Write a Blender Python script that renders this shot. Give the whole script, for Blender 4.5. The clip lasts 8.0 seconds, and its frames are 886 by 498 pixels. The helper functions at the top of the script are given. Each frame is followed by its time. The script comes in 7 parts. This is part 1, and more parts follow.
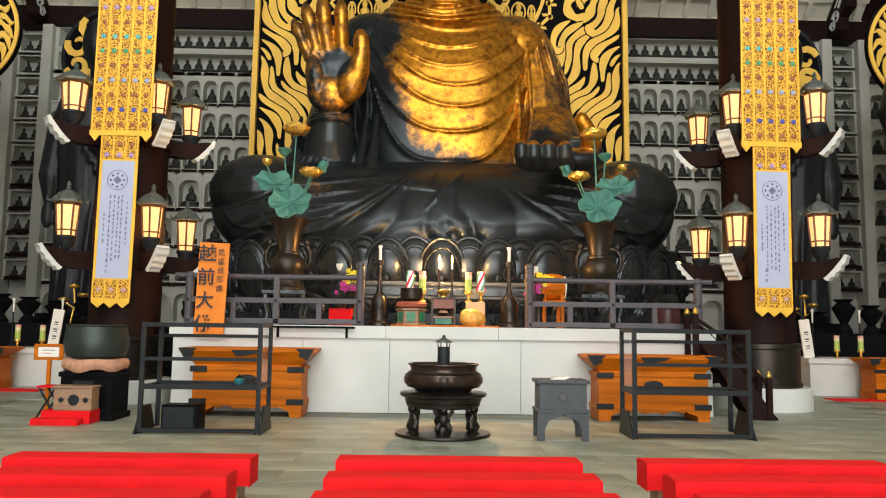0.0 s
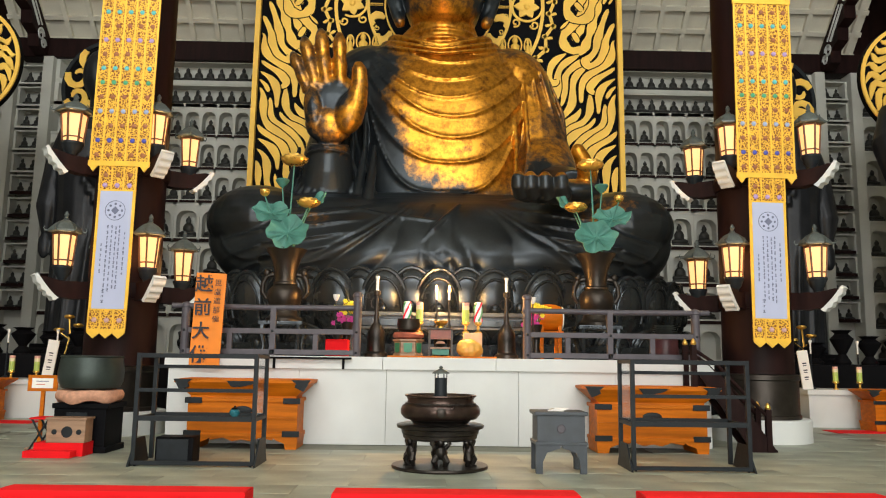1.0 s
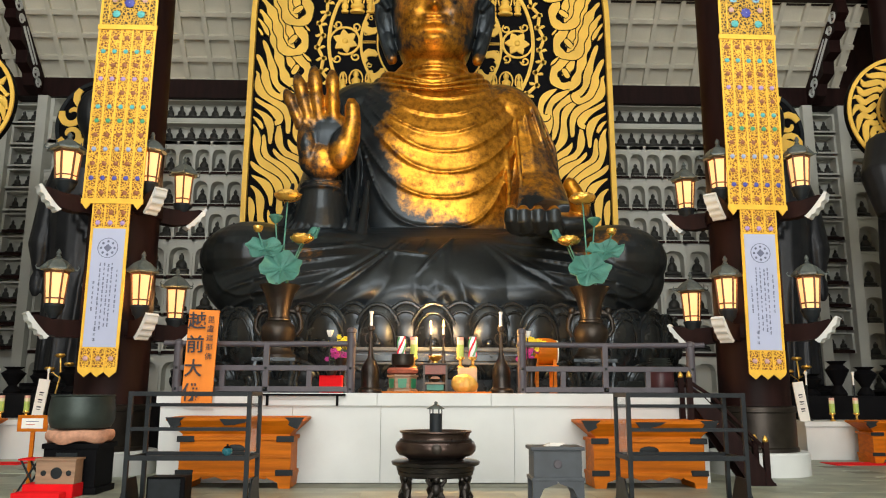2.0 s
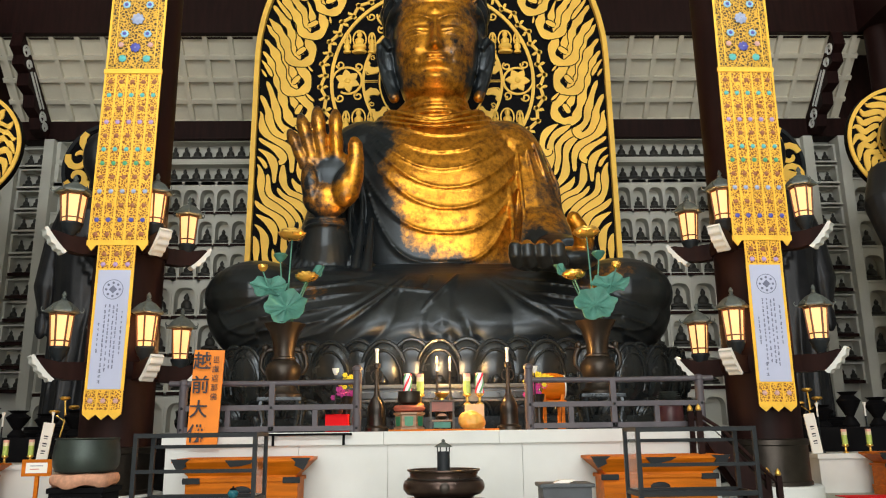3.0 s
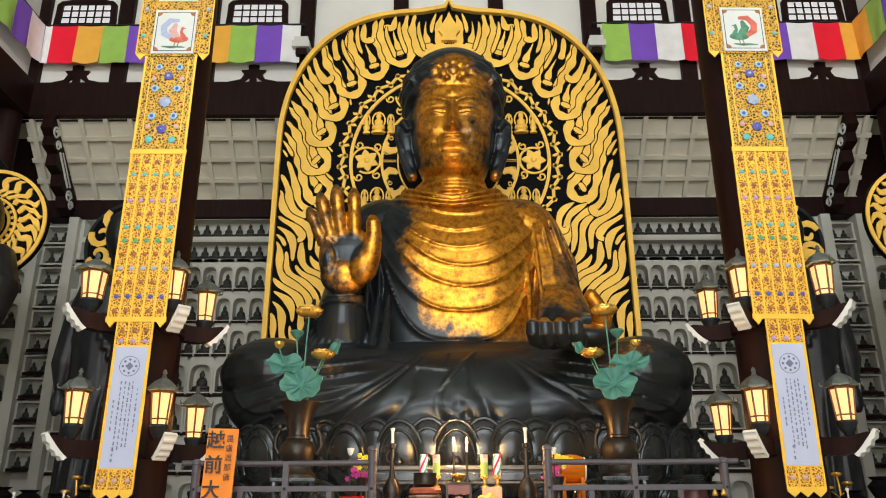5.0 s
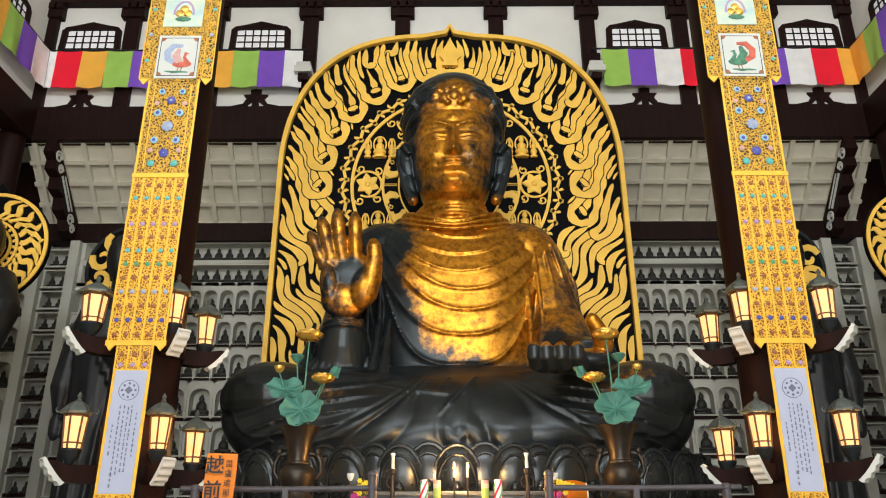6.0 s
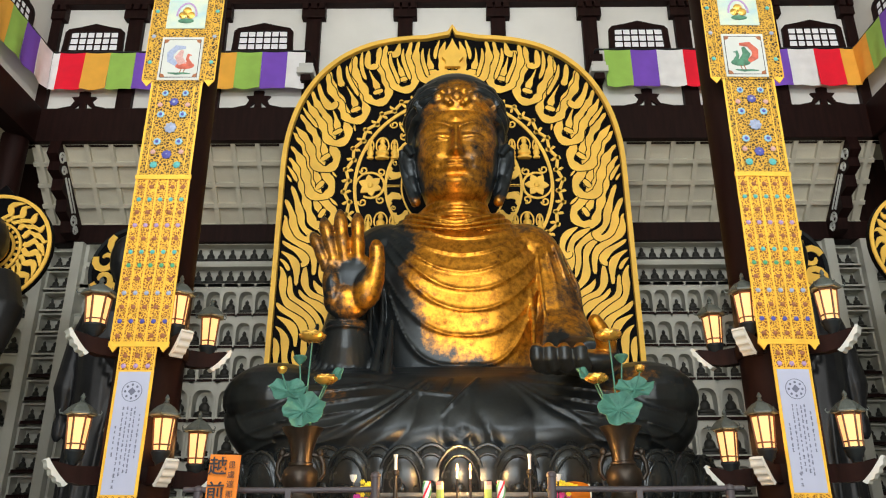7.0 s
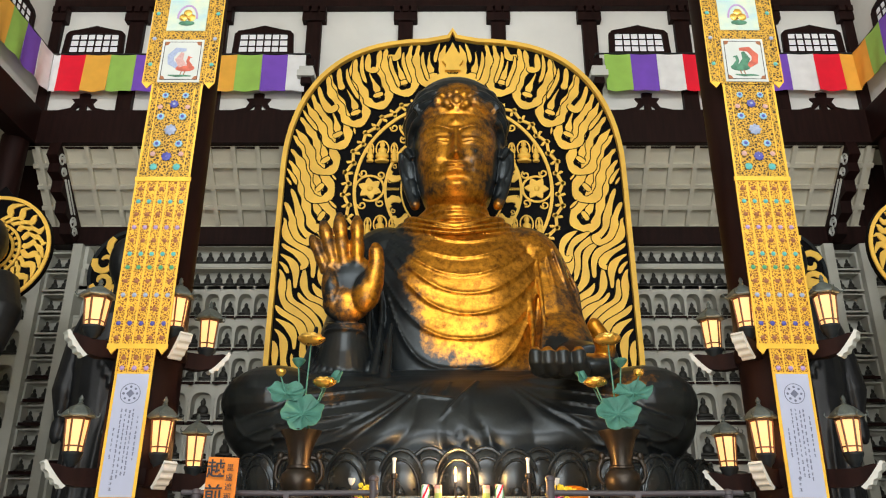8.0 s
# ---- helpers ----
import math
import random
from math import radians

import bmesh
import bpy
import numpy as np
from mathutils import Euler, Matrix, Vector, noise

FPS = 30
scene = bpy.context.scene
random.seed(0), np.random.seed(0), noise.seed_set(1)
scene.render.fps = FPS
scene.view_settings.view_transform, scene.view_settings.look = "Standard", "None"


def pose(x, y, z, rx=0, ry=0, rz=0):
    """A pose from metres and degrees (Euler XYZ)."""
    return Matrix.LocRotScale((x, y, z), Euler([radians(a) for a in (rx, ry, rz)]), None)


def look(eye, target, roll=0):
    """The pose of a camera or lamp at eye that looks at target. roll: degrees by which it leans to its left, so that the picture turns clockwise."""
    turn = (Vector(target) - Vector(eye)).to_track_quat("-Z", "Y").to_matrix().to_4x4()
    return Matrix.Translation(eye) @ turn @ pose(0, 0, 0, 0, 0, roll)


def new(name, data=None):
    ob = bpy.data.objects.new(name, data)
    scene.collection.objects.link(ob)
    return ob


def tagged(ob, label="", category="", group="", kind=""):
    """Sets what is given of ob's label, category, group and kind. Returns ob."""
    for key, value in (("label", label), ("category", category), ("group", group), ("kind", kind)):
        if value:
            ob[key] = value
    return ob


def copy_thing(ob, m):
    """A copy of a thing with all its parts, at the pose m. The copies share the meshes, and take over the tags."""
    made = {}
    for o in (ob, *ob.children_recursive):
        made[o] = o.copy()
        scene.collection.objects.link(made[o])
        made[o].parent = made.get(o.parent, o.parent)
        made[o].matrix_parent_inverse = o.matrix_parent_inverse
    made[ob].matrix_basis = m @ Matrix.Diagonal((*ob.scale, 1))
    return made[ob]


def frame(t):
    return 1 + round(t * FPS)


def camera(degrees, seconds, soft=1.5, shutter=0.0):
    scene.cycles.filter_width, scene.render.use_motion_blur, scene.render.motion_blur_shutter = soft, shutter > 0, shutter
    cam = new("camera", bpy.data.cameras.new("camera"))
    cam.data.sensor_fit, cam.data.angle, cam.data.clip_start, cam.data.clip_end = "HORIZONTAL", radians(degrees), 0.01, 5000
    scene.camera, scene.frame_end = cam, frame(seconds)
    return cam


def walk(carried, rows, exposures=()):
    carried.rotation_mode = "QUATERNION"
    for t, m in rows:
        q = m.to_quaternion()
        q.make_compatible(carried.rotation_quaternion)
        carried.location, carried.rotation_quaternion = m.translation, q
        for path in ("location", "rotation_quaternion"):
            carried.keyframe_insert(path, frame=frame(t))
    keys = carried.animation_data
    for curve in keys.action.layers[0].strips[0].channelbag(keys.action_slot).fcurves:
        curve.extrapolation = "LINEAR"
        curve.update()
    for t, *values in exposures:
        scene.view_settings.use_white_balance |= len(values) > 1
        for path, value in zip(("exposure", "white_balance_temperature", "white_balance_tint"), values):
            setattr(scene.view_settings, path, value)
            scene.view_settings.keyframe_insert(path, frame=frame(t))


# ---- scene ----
cam = camera(59.56, 8.0, soft=1.1)
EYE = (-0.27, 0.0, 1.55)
ROWS = [
    (0.0, 95.724, -0.764, -1.006), (0.5, 96.898, -0.975, -1.143), (1.0, 97.983, -0.776, -1.216),
    (1.5, 99.276, -0.532, -1.484), (3.0, 103.191, 0.711, -1.075), (3.5, 104.806, 0.82, -0.464),
    (4.0, 106.348, 0.598, -0.176), (4.5, 107.661, 0.368, 0.007), (6.0, 110.674, 0.18, 0.141),
    (6.5, 110.82, 0.204, 0.24), (7.0, 110.756, 0.159, 0.341), (7.5, 110.829, -0.103, 0.296),
    (8.0, 111.0, -0.056, 0.208),
]
walk(cam, [(t, pose(*EYE, a, b, c)) for t, a, b, c in ROWS], exposures=[(0.0, -0.32), (8.0, -0.33)])

# ---- light ----
world = bpy.data.worlds.new("sky")
scene.world = world
world.use_nodes = True
wn = world.node_tree.nodes
sky = wn.new("ShaderNodeTexSky")
sky.sky_type, sky.sun_disc, sky.sun_elevation, sky.sun_rotation = "NISHITA", False, radians(42), radians(200)
world.node_tree.links.new(sky.outputs[0], wn["Background"].inputs[0])
wn["Background"].inputs[1].default_value = 0.08

sun = new("sun", bpy.data.lights.new("sun", "SUN"))
sun.data.energy, sun.data.angle, sun.data.color = 2.5, radians(0.6), (1.0, 0.94, 0.85)
sun.matrix_world = look((-10, -30, 30), (0, 0, 0))


def area_light(name, x, y, z, tx, ty, tz, w, h, power, colour):
    d = bpy.data.lights.new(name, "AREA")
    d.shape, d.size, d.size_y, d.energy, d.color = "RECTANGLE", w, h, power, colour
    ob = new(name, d)
    ob.matrix_world = look((x, y, z), (tx, ty, tz))
    return ob


# daylight in the great front doorway; clerestory lamps are fill added for the upper hall
area_light("doorway_daylight", 0, -19.6, 5.4, 0, 20, 6.5, 22, 10, 7200, (1.0, 0.985, 0.94))
area_light("clerestory_daylight", 0, -12, 21, 0, 27, 19, 30, 3.5, 7400, (0.98, 0.99, 0.98))
area_light("clerestory_daylight", -16.6, 10, 20, 0, 24, 14, 24, 3, 300, (1.0, 0.95, 0.88))
area_light("clerestory_daylight", 16.6, 10, 20, 0, 24, 14, 24, 3, 300, (0.95, 0.98, 1.0))

# ---- materials ----
def mat(name, base, rough=0.6, metal=0.0, var=0.25, scale=3.0, fine=40.0, bump=0.1, dist=0.02, second=None, emit=None, vary=0.0, spec=0.5, stretch=(1, 1, 1), coat=0.0):
    """A worn surface: base colour with broad stains, fine grain, and relief of both."""
    m = bpy.data.materials.new(name)
    m.use_nodes = True
    n, l = m.node_tree.nodes, m.node_tree.links
    b = n["Principled BSDF"]
    b.inputs["Metallic"].default_value = metal
    b.inputs["Specular IOR Level"].default_value = spec
    b.inputs["Coat Weight"].default_value = coat
    co = n.new("ShaderNodeTexCoord")
    mp = n.new("ShaderNodeMapping")
    mp.inputs["Scale"].default_value = stretch
    l.new(co.outputs["Object"], mp.inputs["Vector"])
    big, small = n.new("ShaderNodeTexNoise"), n.new("ShaderNodeTexNoise")
    for tex, s, d in ((big, scale, 5), (small, fine, 3)):
        tex.inputs["Scale"].default_value, tex.inputs["Detail"].default_value = s, d
        l.new(mp.outputs[0], tex.inputs["Vector"])
    ramp = n.new("ShaderNodeValToRGB")
    ramp.color_ramp.elements[0].position, ramp.color_ramp.elements[1].position = 0.32, 0.68
    dark = second or tuple(c * (1 - var) for c in base)
    ramp.color_ramp.elements[0].color = (*dark, 1)
    ramp.color_ramp.elements[1].color = (*[min(1, c * (1 + var * 0.35)) for c in base], 1)
    l.new(big.outputs[0], ramp.inputs[0])
    hsv = n.new("ShaderNodeHueSaturation")
    l.new(ramp.outputs[0], hsv.inputs["Color"])
    add = n.new("ShaderNodeMath")
    add.operation = "MULTIPLY_ADD"
    l.new(small.outputs[0], add.inputs[0])
    add.inputs[1].default_value, add.inputs[2].default_value = var * 0.9, 1 - var * 0.45
    if vary:
        info, sm = n.new("ShaderNodeObjectInfo"), n.new("ShaderNodeMath")
        sm.operation = "MULTIPLY_ADD"
        l.new(info.outputs["Random"], sm.inputs[0])
        sm.inputs[1].default_value = vary
        l.new(add.outputs[0], sm.inputs[2])
        l.new(sm.outputs[0], hsv.inputs["Value"])
    else:
        l.new(add.outputs[0], hsv.inputs["Value"])
    l.new(hsv.outputs[0], b.inputs["Base Color"])
    rr = n.new("ShaderNodeMapRange")
    rr.inputs["To Min"].default_value, rr.inputs["To Max"].default_value = max(0.02, rough - 0.1), min(1, rough + 0.12)
    l.new(big.outputs[0], rr.inputs["Value"])
    l.new(rr.outputs[0], b.inputs["Roughness"])
    if bump:
        bp = n.new("ShaderNodeBump")
        bp.inputs["Strength"].default_value, bp.inputs["Distance"].default_value = bump, dist
        l.new(small.outputs[0], bp.inputs["Height"])
        l.new(bp.outputs[0], b.inputs["Normal"])
    if emit:
        b.inputs["Emission Color"].default_value = (*emit[0], 1)
        b.inputs["Emission Strength"].default_value = emit[1]
    return m


M = {}
M["floor"] = mat("grey_stone", (0.30, 0.325, 0.255), 0.42, var=0.42, scale=1.1, fine=30, bump=0.08, vary=0.22)
M["joint"] = mat("stone_joint", (0.23, 0.23, 0.18), 0.8)
M["white_stone"] = mat("white_stone", (0.64, 0.655, 0.635), 0.5, var=0.08, scale=1.2, fine=60, bump=0.04)
M["plaster"] = mat("white_plaster", (0.80, 0.80, 0.78), 0.85, var=0.06, scale=0.7, fine=30, bump=0.05)
M["cream"] = mat("cream_plaster", (0.60, 0.57, 0.47), 0.8, var=0.14, scale=0.6, fine=20, bump=0.06)
M["niche"] = mat("grey_niche_paint", (0.57, 0.575, 0.52), 0.8, var=0.15, scale=0.5, fine=20, bump=0.05)
M["timber"] = mat("dark_brown_timber", (0.017, 0.006, 0.0052), 0.55, var=0.4, scale=1.5, fine=18, bump=0.08, stretch=(4, 4, 0.5), spec=0.12)
M["rail"] = mat("grey_painted_rail", (0.075, 0.066, 0.078), 0.5, var=0.25, scale=4, fine=60, bump=0.05)
M["iron"] = mat("dark_painted_steel", (0.015, 0.019, 0.022), 0.5, var=0.3, scale=5, fine=80, bump=0.04, spec=0.22)
M["bronze"] = mat("dark_cast_bronze", (0.05, 0.042, 0.036), 0.32, 0.75, var=0.4, scale=4, fine=60, bump=0.08, second=(0.02, 0.018, 0.016))
M["bronze_vase"] = mat("brown_cast_bronze", (0.044, 0.036, 0.029), 0.36, 0.7, var=0.4, scale=3, fine=50, bump=0.08)
M["lotus"] = mat("black_bronze_petal", (0.034, 0.042, 0.048), 0.24, 0.6, var=0.4, scale=2, fine=40, bump=0.06)
M["small_statue"] = mat("dark_small_figure", (0.03, 0.03, 0.026), 0.6, 0.2, var=0.4, scale=4, fine=40, vary=0.3)
M["statue_dark"] = mat("black_lacquered_figure", (0.022, 0.024, 0.027), 0.40, 0.35, var=0.4, scale=1.2, fine=20, bump=0.08, spec=0.3)
M["gold"] = mat("gold_leaf", (0.98, 0.60, 0.10), 0.55, 0.2, var=0.14, scale=1.2, fine=30, bump=0.05, vary=0.08)
M["gold_bright"] = mat("polished_gold", (0.90, 0.55, 0.12), 0.28, 0.85, var=0.2, scale=5, fine=60, bump=0.04)
M["black"] = mat("black_lacquer", (0.006, 0.006, 0.007), 0.5, var=0.3, scale=1, fine=30, bump=0.03, spec=0.04)
M["red_cloth"] = mat("red_felt", (0.78, 0.012, 0.016), 0.95, var=0.14, scale=2.5, fine=160, bump=0.2, dist=0.004, spec=0.15)
M["orange_wood"] = mat("orange_lacquered_wood", (0.56, 0.145, 0.004), 0.5, var=0.3, scale=2.5, fine=26, bump=0.06, stretch=(0.6, 3, 6), spec=0.15)
M["drum_green"] = mat("green_black_bronze", (0.045, 0.06, 0.053), 0.45, 0.5, var=0.35, scale=3, fine=40, bump=0.06)
M["cushion"] = mat("salmon_brocade", (0.58, 0.30, 0.19), 0.85, var=0.25, scale=14, fine=90, bump=0.2)
M["tan_wood"] = mat("tan_wood", (0.33, 0.20, 0.12), 0.5, var=0.3, scale=3, fine=30, stretch=(0.5, 3, 5))
M["leaf"] = mat("patinated_green_leaf", (0.07, 0.235, 0.185), 0.6, 0.1, var=0.3, scale=6, fine=50, bump=0.15)
M["wax"] = mat("white_wax", (0.82, 0.80, 0.74), 0.5, var=0.05)
M["paper"] = mat("white_cloth", (0.47, 0.50, 0.66), 0.9, var=0.05, scale=2, fine=120, bump=0.1, dist=0.003)
M["ink"] = mat("black_ink", (0.04, 0.04, 0.05), 0.8)
M["ink_grey"] = mat("faded_ink", (0.16, 0.17, 0.25), 0.8)
M["lamp_glass"] = mat("glowing_paper_pane", (0.45, 0.30, 0.16), 0.6, emit=((1.0, 0.55, 0.20), 1.5))
M["patina"] = mat("grey_green_copper", (0.12, 0.14, 0.13), 0.5, 0.4, var=0.35, scale=8, fine=60, bump=0.1)
M["red_wood"] = mat("red_brown_wood", (0.22, 0.05, 0.025), 0.4, var=0.3, scale=5)
M["red_cushion"] = mat("red_brown_cushion", (0.36, 0.09, 0.05), 0.8, var=0.25, scale=14)
M["green_panel"] = mat("green_painted_panel", (0.02, 0.20, 0.10), 0.4, var=0.2, scale=14)
M["tan_light"] = mat("pale_tan_cloth", (0.62, 0.45, 0.28), 0.8, var=0.15, scale=8)
M["red_dark"] = mat("dark_red_lacquer", (0.07, 0.018, 0.022), 0.4, var=0.3, scale=4)
M["teal"] = mat("teal_glaze", (0.02, 0.14, 0.18), 0.25, var=0.2, scale=20)
M["desk_grey"] = mat("blue_grey_paint", (0.048, 0.058, 0.068), 0.5, var=0.25, scale=5, fine=60, bump=0.05)
M["bronze_red"] = mat("red_brown_bronze", (0.075, 0.05, 0.04), 0.3, 0.75, var=0.4, scale=4, fine=60, bump=0.06)
M["flame"] = mat("candle_flame", (1, 0.7, 0.3), emit=((1.0, 0.46, 0.10), 5.0))


# ---- mesh helpers ----
def box(bm, x0, x1, y0, y1, z0, z1, bevel=0.0):
    r = bmesh.ops.create_cube(bm, size=1.0, matrix=Matrix.Translation(((x0 + x1) / 2, (y0 + y1) / 2, (z0 + z1) / 2)) @ Matrix.Diagonal((x1 - x0, y1 - y0, z1 - z0, 1)))
    if bevel:
        e = list({e for v in r["verts"] for e in v.link_edges})
        bmesh.ops.bevel(bm, geom=e, offset=bevel, segments=2, affect="EDGES", profile=0.6)
    return bm


def grid_faces(bm, rings, closed=True, cap0=True, cap1=True):
    vs = [[bm.verts.new(p) for p in ring] for ring in rings]
    n = len(vs[0])
    for a, b in zip(vs, vs[1:]):
        for i in range(n if closed else n - 1):
            j = (i + 1) % n
            bm.faces.new((a[i], a[j], b[j], b[i]))
    if closed and cap0:
        bm.faces.new(list(reversed(vs[0])))
    if closed and cap1:
        bm.faces.new(vs[-1])
    return bm


def lathe(bm, profile, seg=32, c=(0, 0, 0), sx=1.0, sy=1.0):
    """A turned form: (radius, height) rows from the foot up."""
    rings = [[(c[0] + sx * r * math.cos(2 * math.pi * i / seg), c[1] + sy * r * math.sin(2 * math.pi * i / seg), c[2] + z) for i in range(seg)] for r, z in profile]
    return grid_faces(bm, rings)


def tube(bm, pts, radii, seg=10):
    pts = [Vector(p) for p in pts]
    if not isinstance(radii, (list, tuple)):
        radii = [radii] * len(pts)
    rings, side = [], None
    for i, p in enumerate(pts):
        d = (pts[min(i + 1, len(pts) - 1)] - pts[max(i - 1, 0)]).normalized()
        if side is None:
            side = d.cross(Vector((0.3, 0.8, 0.55))).normalized()
        side = (side - d * side.dot(d)).normalized()
        up = d.cross(side)
        rings.append([p + radii[i] * (math.cos(a) * side + math.sin(a) * up) for a in (2 * math.pi * k / seg for k in range(seg))])
    return grid_faces(bm, rings)


def prism(bm, poly, y0, y1):
    """A flat outline of (x, z) points with thickness from y0 (front) to y1."""
    a = [bm.verts.new((x, y0, z)) for x, z in poly]
    b = [bm.verts.new((x, y1, z)) for x, z in poly]
    bm.faces.new(a)
    bm.faces.new(list(reversed(b)))
    for i in range(len(a)):
        j = (i + 1) % len(a)
        bm.faces.new((a[j], a[i], b[i], b[j]))
    return bm


def ball(bm, c, r, seg=16, rot=(0, 0, 0)):
    r = (r, r, r) if isinstance(r, (int, float)) else r
    m = pose(*c, *rot) @ Matrix.Diagonal((*r, 1))
    k = max(4, seg // 2)
    rings = []
    for j in range(k + 1):
        e = math.pi * (max(0.04, min(k - 0.04, j)) / k - 0.5)
        rings.append([m @ Vector((math.cos(e) * math.cos(2 * math.pi * i / seg), math.cos(e) * math.sin(2 * math.pi * i / seg), math.sin(e))) for i in range(seg)])
    return grid_faces(bm, rings)


def rod(bm, p, q, r, seg=10):
    return tube(bm, [p, q], r, seg)


def mesh_of(name, bm, material, smooth=False):
    bmesh.ops.recalc_face_normals(bm, faces=bm.faces)
    me = bpy.data.meshes.new(name)
    bm.to_mesh(me)
    bm.free()
    me.materials.append(material)
    if smooth:
        me.shade_smooth()
        me.set_sharp_from_angle(angle=radians(38))
    return me


def part(name, bm, material, parent, label="", smooth=False):
    ob = new(name, mesh_of(name, bm, material, smooth))
    ob.parent = parent
    return tagged(ob, label)


def piece(name, me, parent, m):
    """One more piece on shared mesh data."""
    ob = new(name, me)
    ob.parent = parent
    ob.matrix_basis = m
    return ob


SITE = Matrix.Identity(4)


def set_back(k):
    """Scales the things that follow by k about the camera's eye, to fit its view."""
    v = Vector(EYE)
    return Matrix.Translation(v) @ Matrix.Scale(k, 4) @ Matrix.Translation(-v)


def thing(name, label, category, group="", at=(0, 0, 0), rz=0.0):
    ob = new(name)
    ob.empty_display_size = 0.1
    ob.matrix_basis = SITE @ pose(*at, 0, 0, rz)
    return tagged(ob, label, category, group)


def whole(name, bm, material, label, category, group="", kind="", at=(0, 0, 0), smooth=False):
    ob = new(name, mesh_of(name, bm, material, smooth))
    ob.matrix_basis = SITE @ pose(*at)
    return tagged(ob, label, category, group, kind)


def B():
    return bmesh.new()

# ---- the hall ----
floor = whole("floor", box(B(), -26, 26, -21, 34, -0.4, -0.012), M["joint"], "grey stone slab floor with dark joints", "floor", kind="structure")
HX, HZ, BACK, UP = 17.0, 26.0, 30.0, 27.5


def wall(name, x0, x1, y0, y1, z0, z1, m, label):
    return whole(name, box(B(), x0, x1, y0, y1, z0, z1), m, label, "wall", kind="structure")


wall("wall_back", -24, 24, BACK + 0.55, BACK + 0.9, 0, 14.2, M["niche"], "grey plaster wall behind the rows of niches")
# added to close the gap to the sky, given the timbers' dark tone
for s in (-1, 1):
    wall("wall_back_upper", s * 20.6 - 3.6, s * 20.6 + 3.6, BACK + 0.1, BACK + 0.5, 14.0, 17.0, M["timber"], "dark filler wall in timber tone above the niche wall")
wall("wall_left", -24.4, -24, -20, BACK + 0.9, 0, 17, M["cream"], "cream plaster side wall of the hall")
wall("wall_right", 24, 24.4, -20, BACK + 0.9, 0, 17, M["cream"], "cream plaster side wall of the hall")
# unseen front wall, set far back so the doorway light falls off gently
front = whole("wall_front", box(box(box(B(), -24, -10.2, -20.4, -20, 0, 17), 10.2, 24, -20.4, -20, 0, 17), -10.2, 10.2, -20.4, -20, 9.8, 17), M["cream"], "cream front wall with a wide open doorway", "wall", kind="structure")
whole("ceiling", box(B(), -HX - 0.5, HX + 0.5, -21, UP + 0.6, HZ, HZ + 0.3), M["cream"], "pale high ceiling of the hall", "ceiling", kind="structure")
side_roof = whole("ceiling", box(box(box(B(), -24.4, -HX - 0.6, -20.4, BACK + 0.9, 17, 17.3), HX + 0.6, 24.4, -20.4, BACK + 0.9, 17, 17.3), -HX, HX, UP + 0.5, BACK + 0.9, 17, 17.3), M["cream"], "plain lower ceiling over the side aisles", "ceiling", kind="structure")

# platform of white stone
# altar and pillar groups, enlarged until their feet fit the camera's view
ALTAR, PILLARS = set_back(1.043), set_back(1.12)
pl = thing("platform", "white stone altar platform with a projecting cap", "platform")
tagged(pl, kind="structure")
part("core", box(B(), -4.84, 4.84, 14.12, 27, 0, 1.325), M["joint"], pl)
for i, (a, b) in enumerate(((-4.87, -2.54), (-2.54, -0.98), (-0.98, 1.39), (1.39, 3.14), (3.14, 4.87))):
    part("panel", box(B(), a + 0.003, b - 0.003, 14.08, 14.14, 0, 1.318, 0.004), M["white_stone"], pl)
for a, b in ((-4.93, -1.05), (-1.05, 0.98), (0.98, 4.93)):
    part("cap", box(B(), a + 0.003, b - 0.003, 14.02, 27, 1.32, 1.5445, 0.008), M["white_stone"], pl)
# the wide dark dais that carries the whole row of figures
whole("dais", box(box(B(), -24, -4.95, 20.25, 29.9, 0, 1.5), 4.95, 24, 20.25, 29.9, 0, 1.5), M["black"], "black lacquered dais behind the side altars", "dais", kind="structure")

# ---- upper storey: beam, white wall, posts ----
whole("beam", box(B(), -HX, HX, UP - 0.35, UP + 0.3, 16.5, 18.0, 0.03), M["timber"], "heavy dark brown timber beam across the hall", "beam", kind="structure")
whole("beam", box(B(), -24, 24, BACK - 0.2, BACK + 0.5, 13.2, 14.0, 0.03), M["timber"], "dark timber beam above the niche wall", "beam", kind="structure")
wall("wall_upper", -HX, HX, UP, UP + 0.3, 18.0, 26, M["plaster"], "white plaster clerestory wall")
for s in (-1, 1):
    wall("wall_upper_side", s * (HX + 0.15) - 0.15, s * (HX + 0.15) + 0.15, -20, UP + 0.3, 18.0, 26, M["plaster"], "white plaster clerestory side wall")
    whole("beam", box(B(), s * HX - 0.4, s * HX + 0.4, -20, UP + 0.3, 16.5, 18.0, 0.03), M["timber"], "heavy dark brown timber beam along the aisle", "beam", kind="structure")

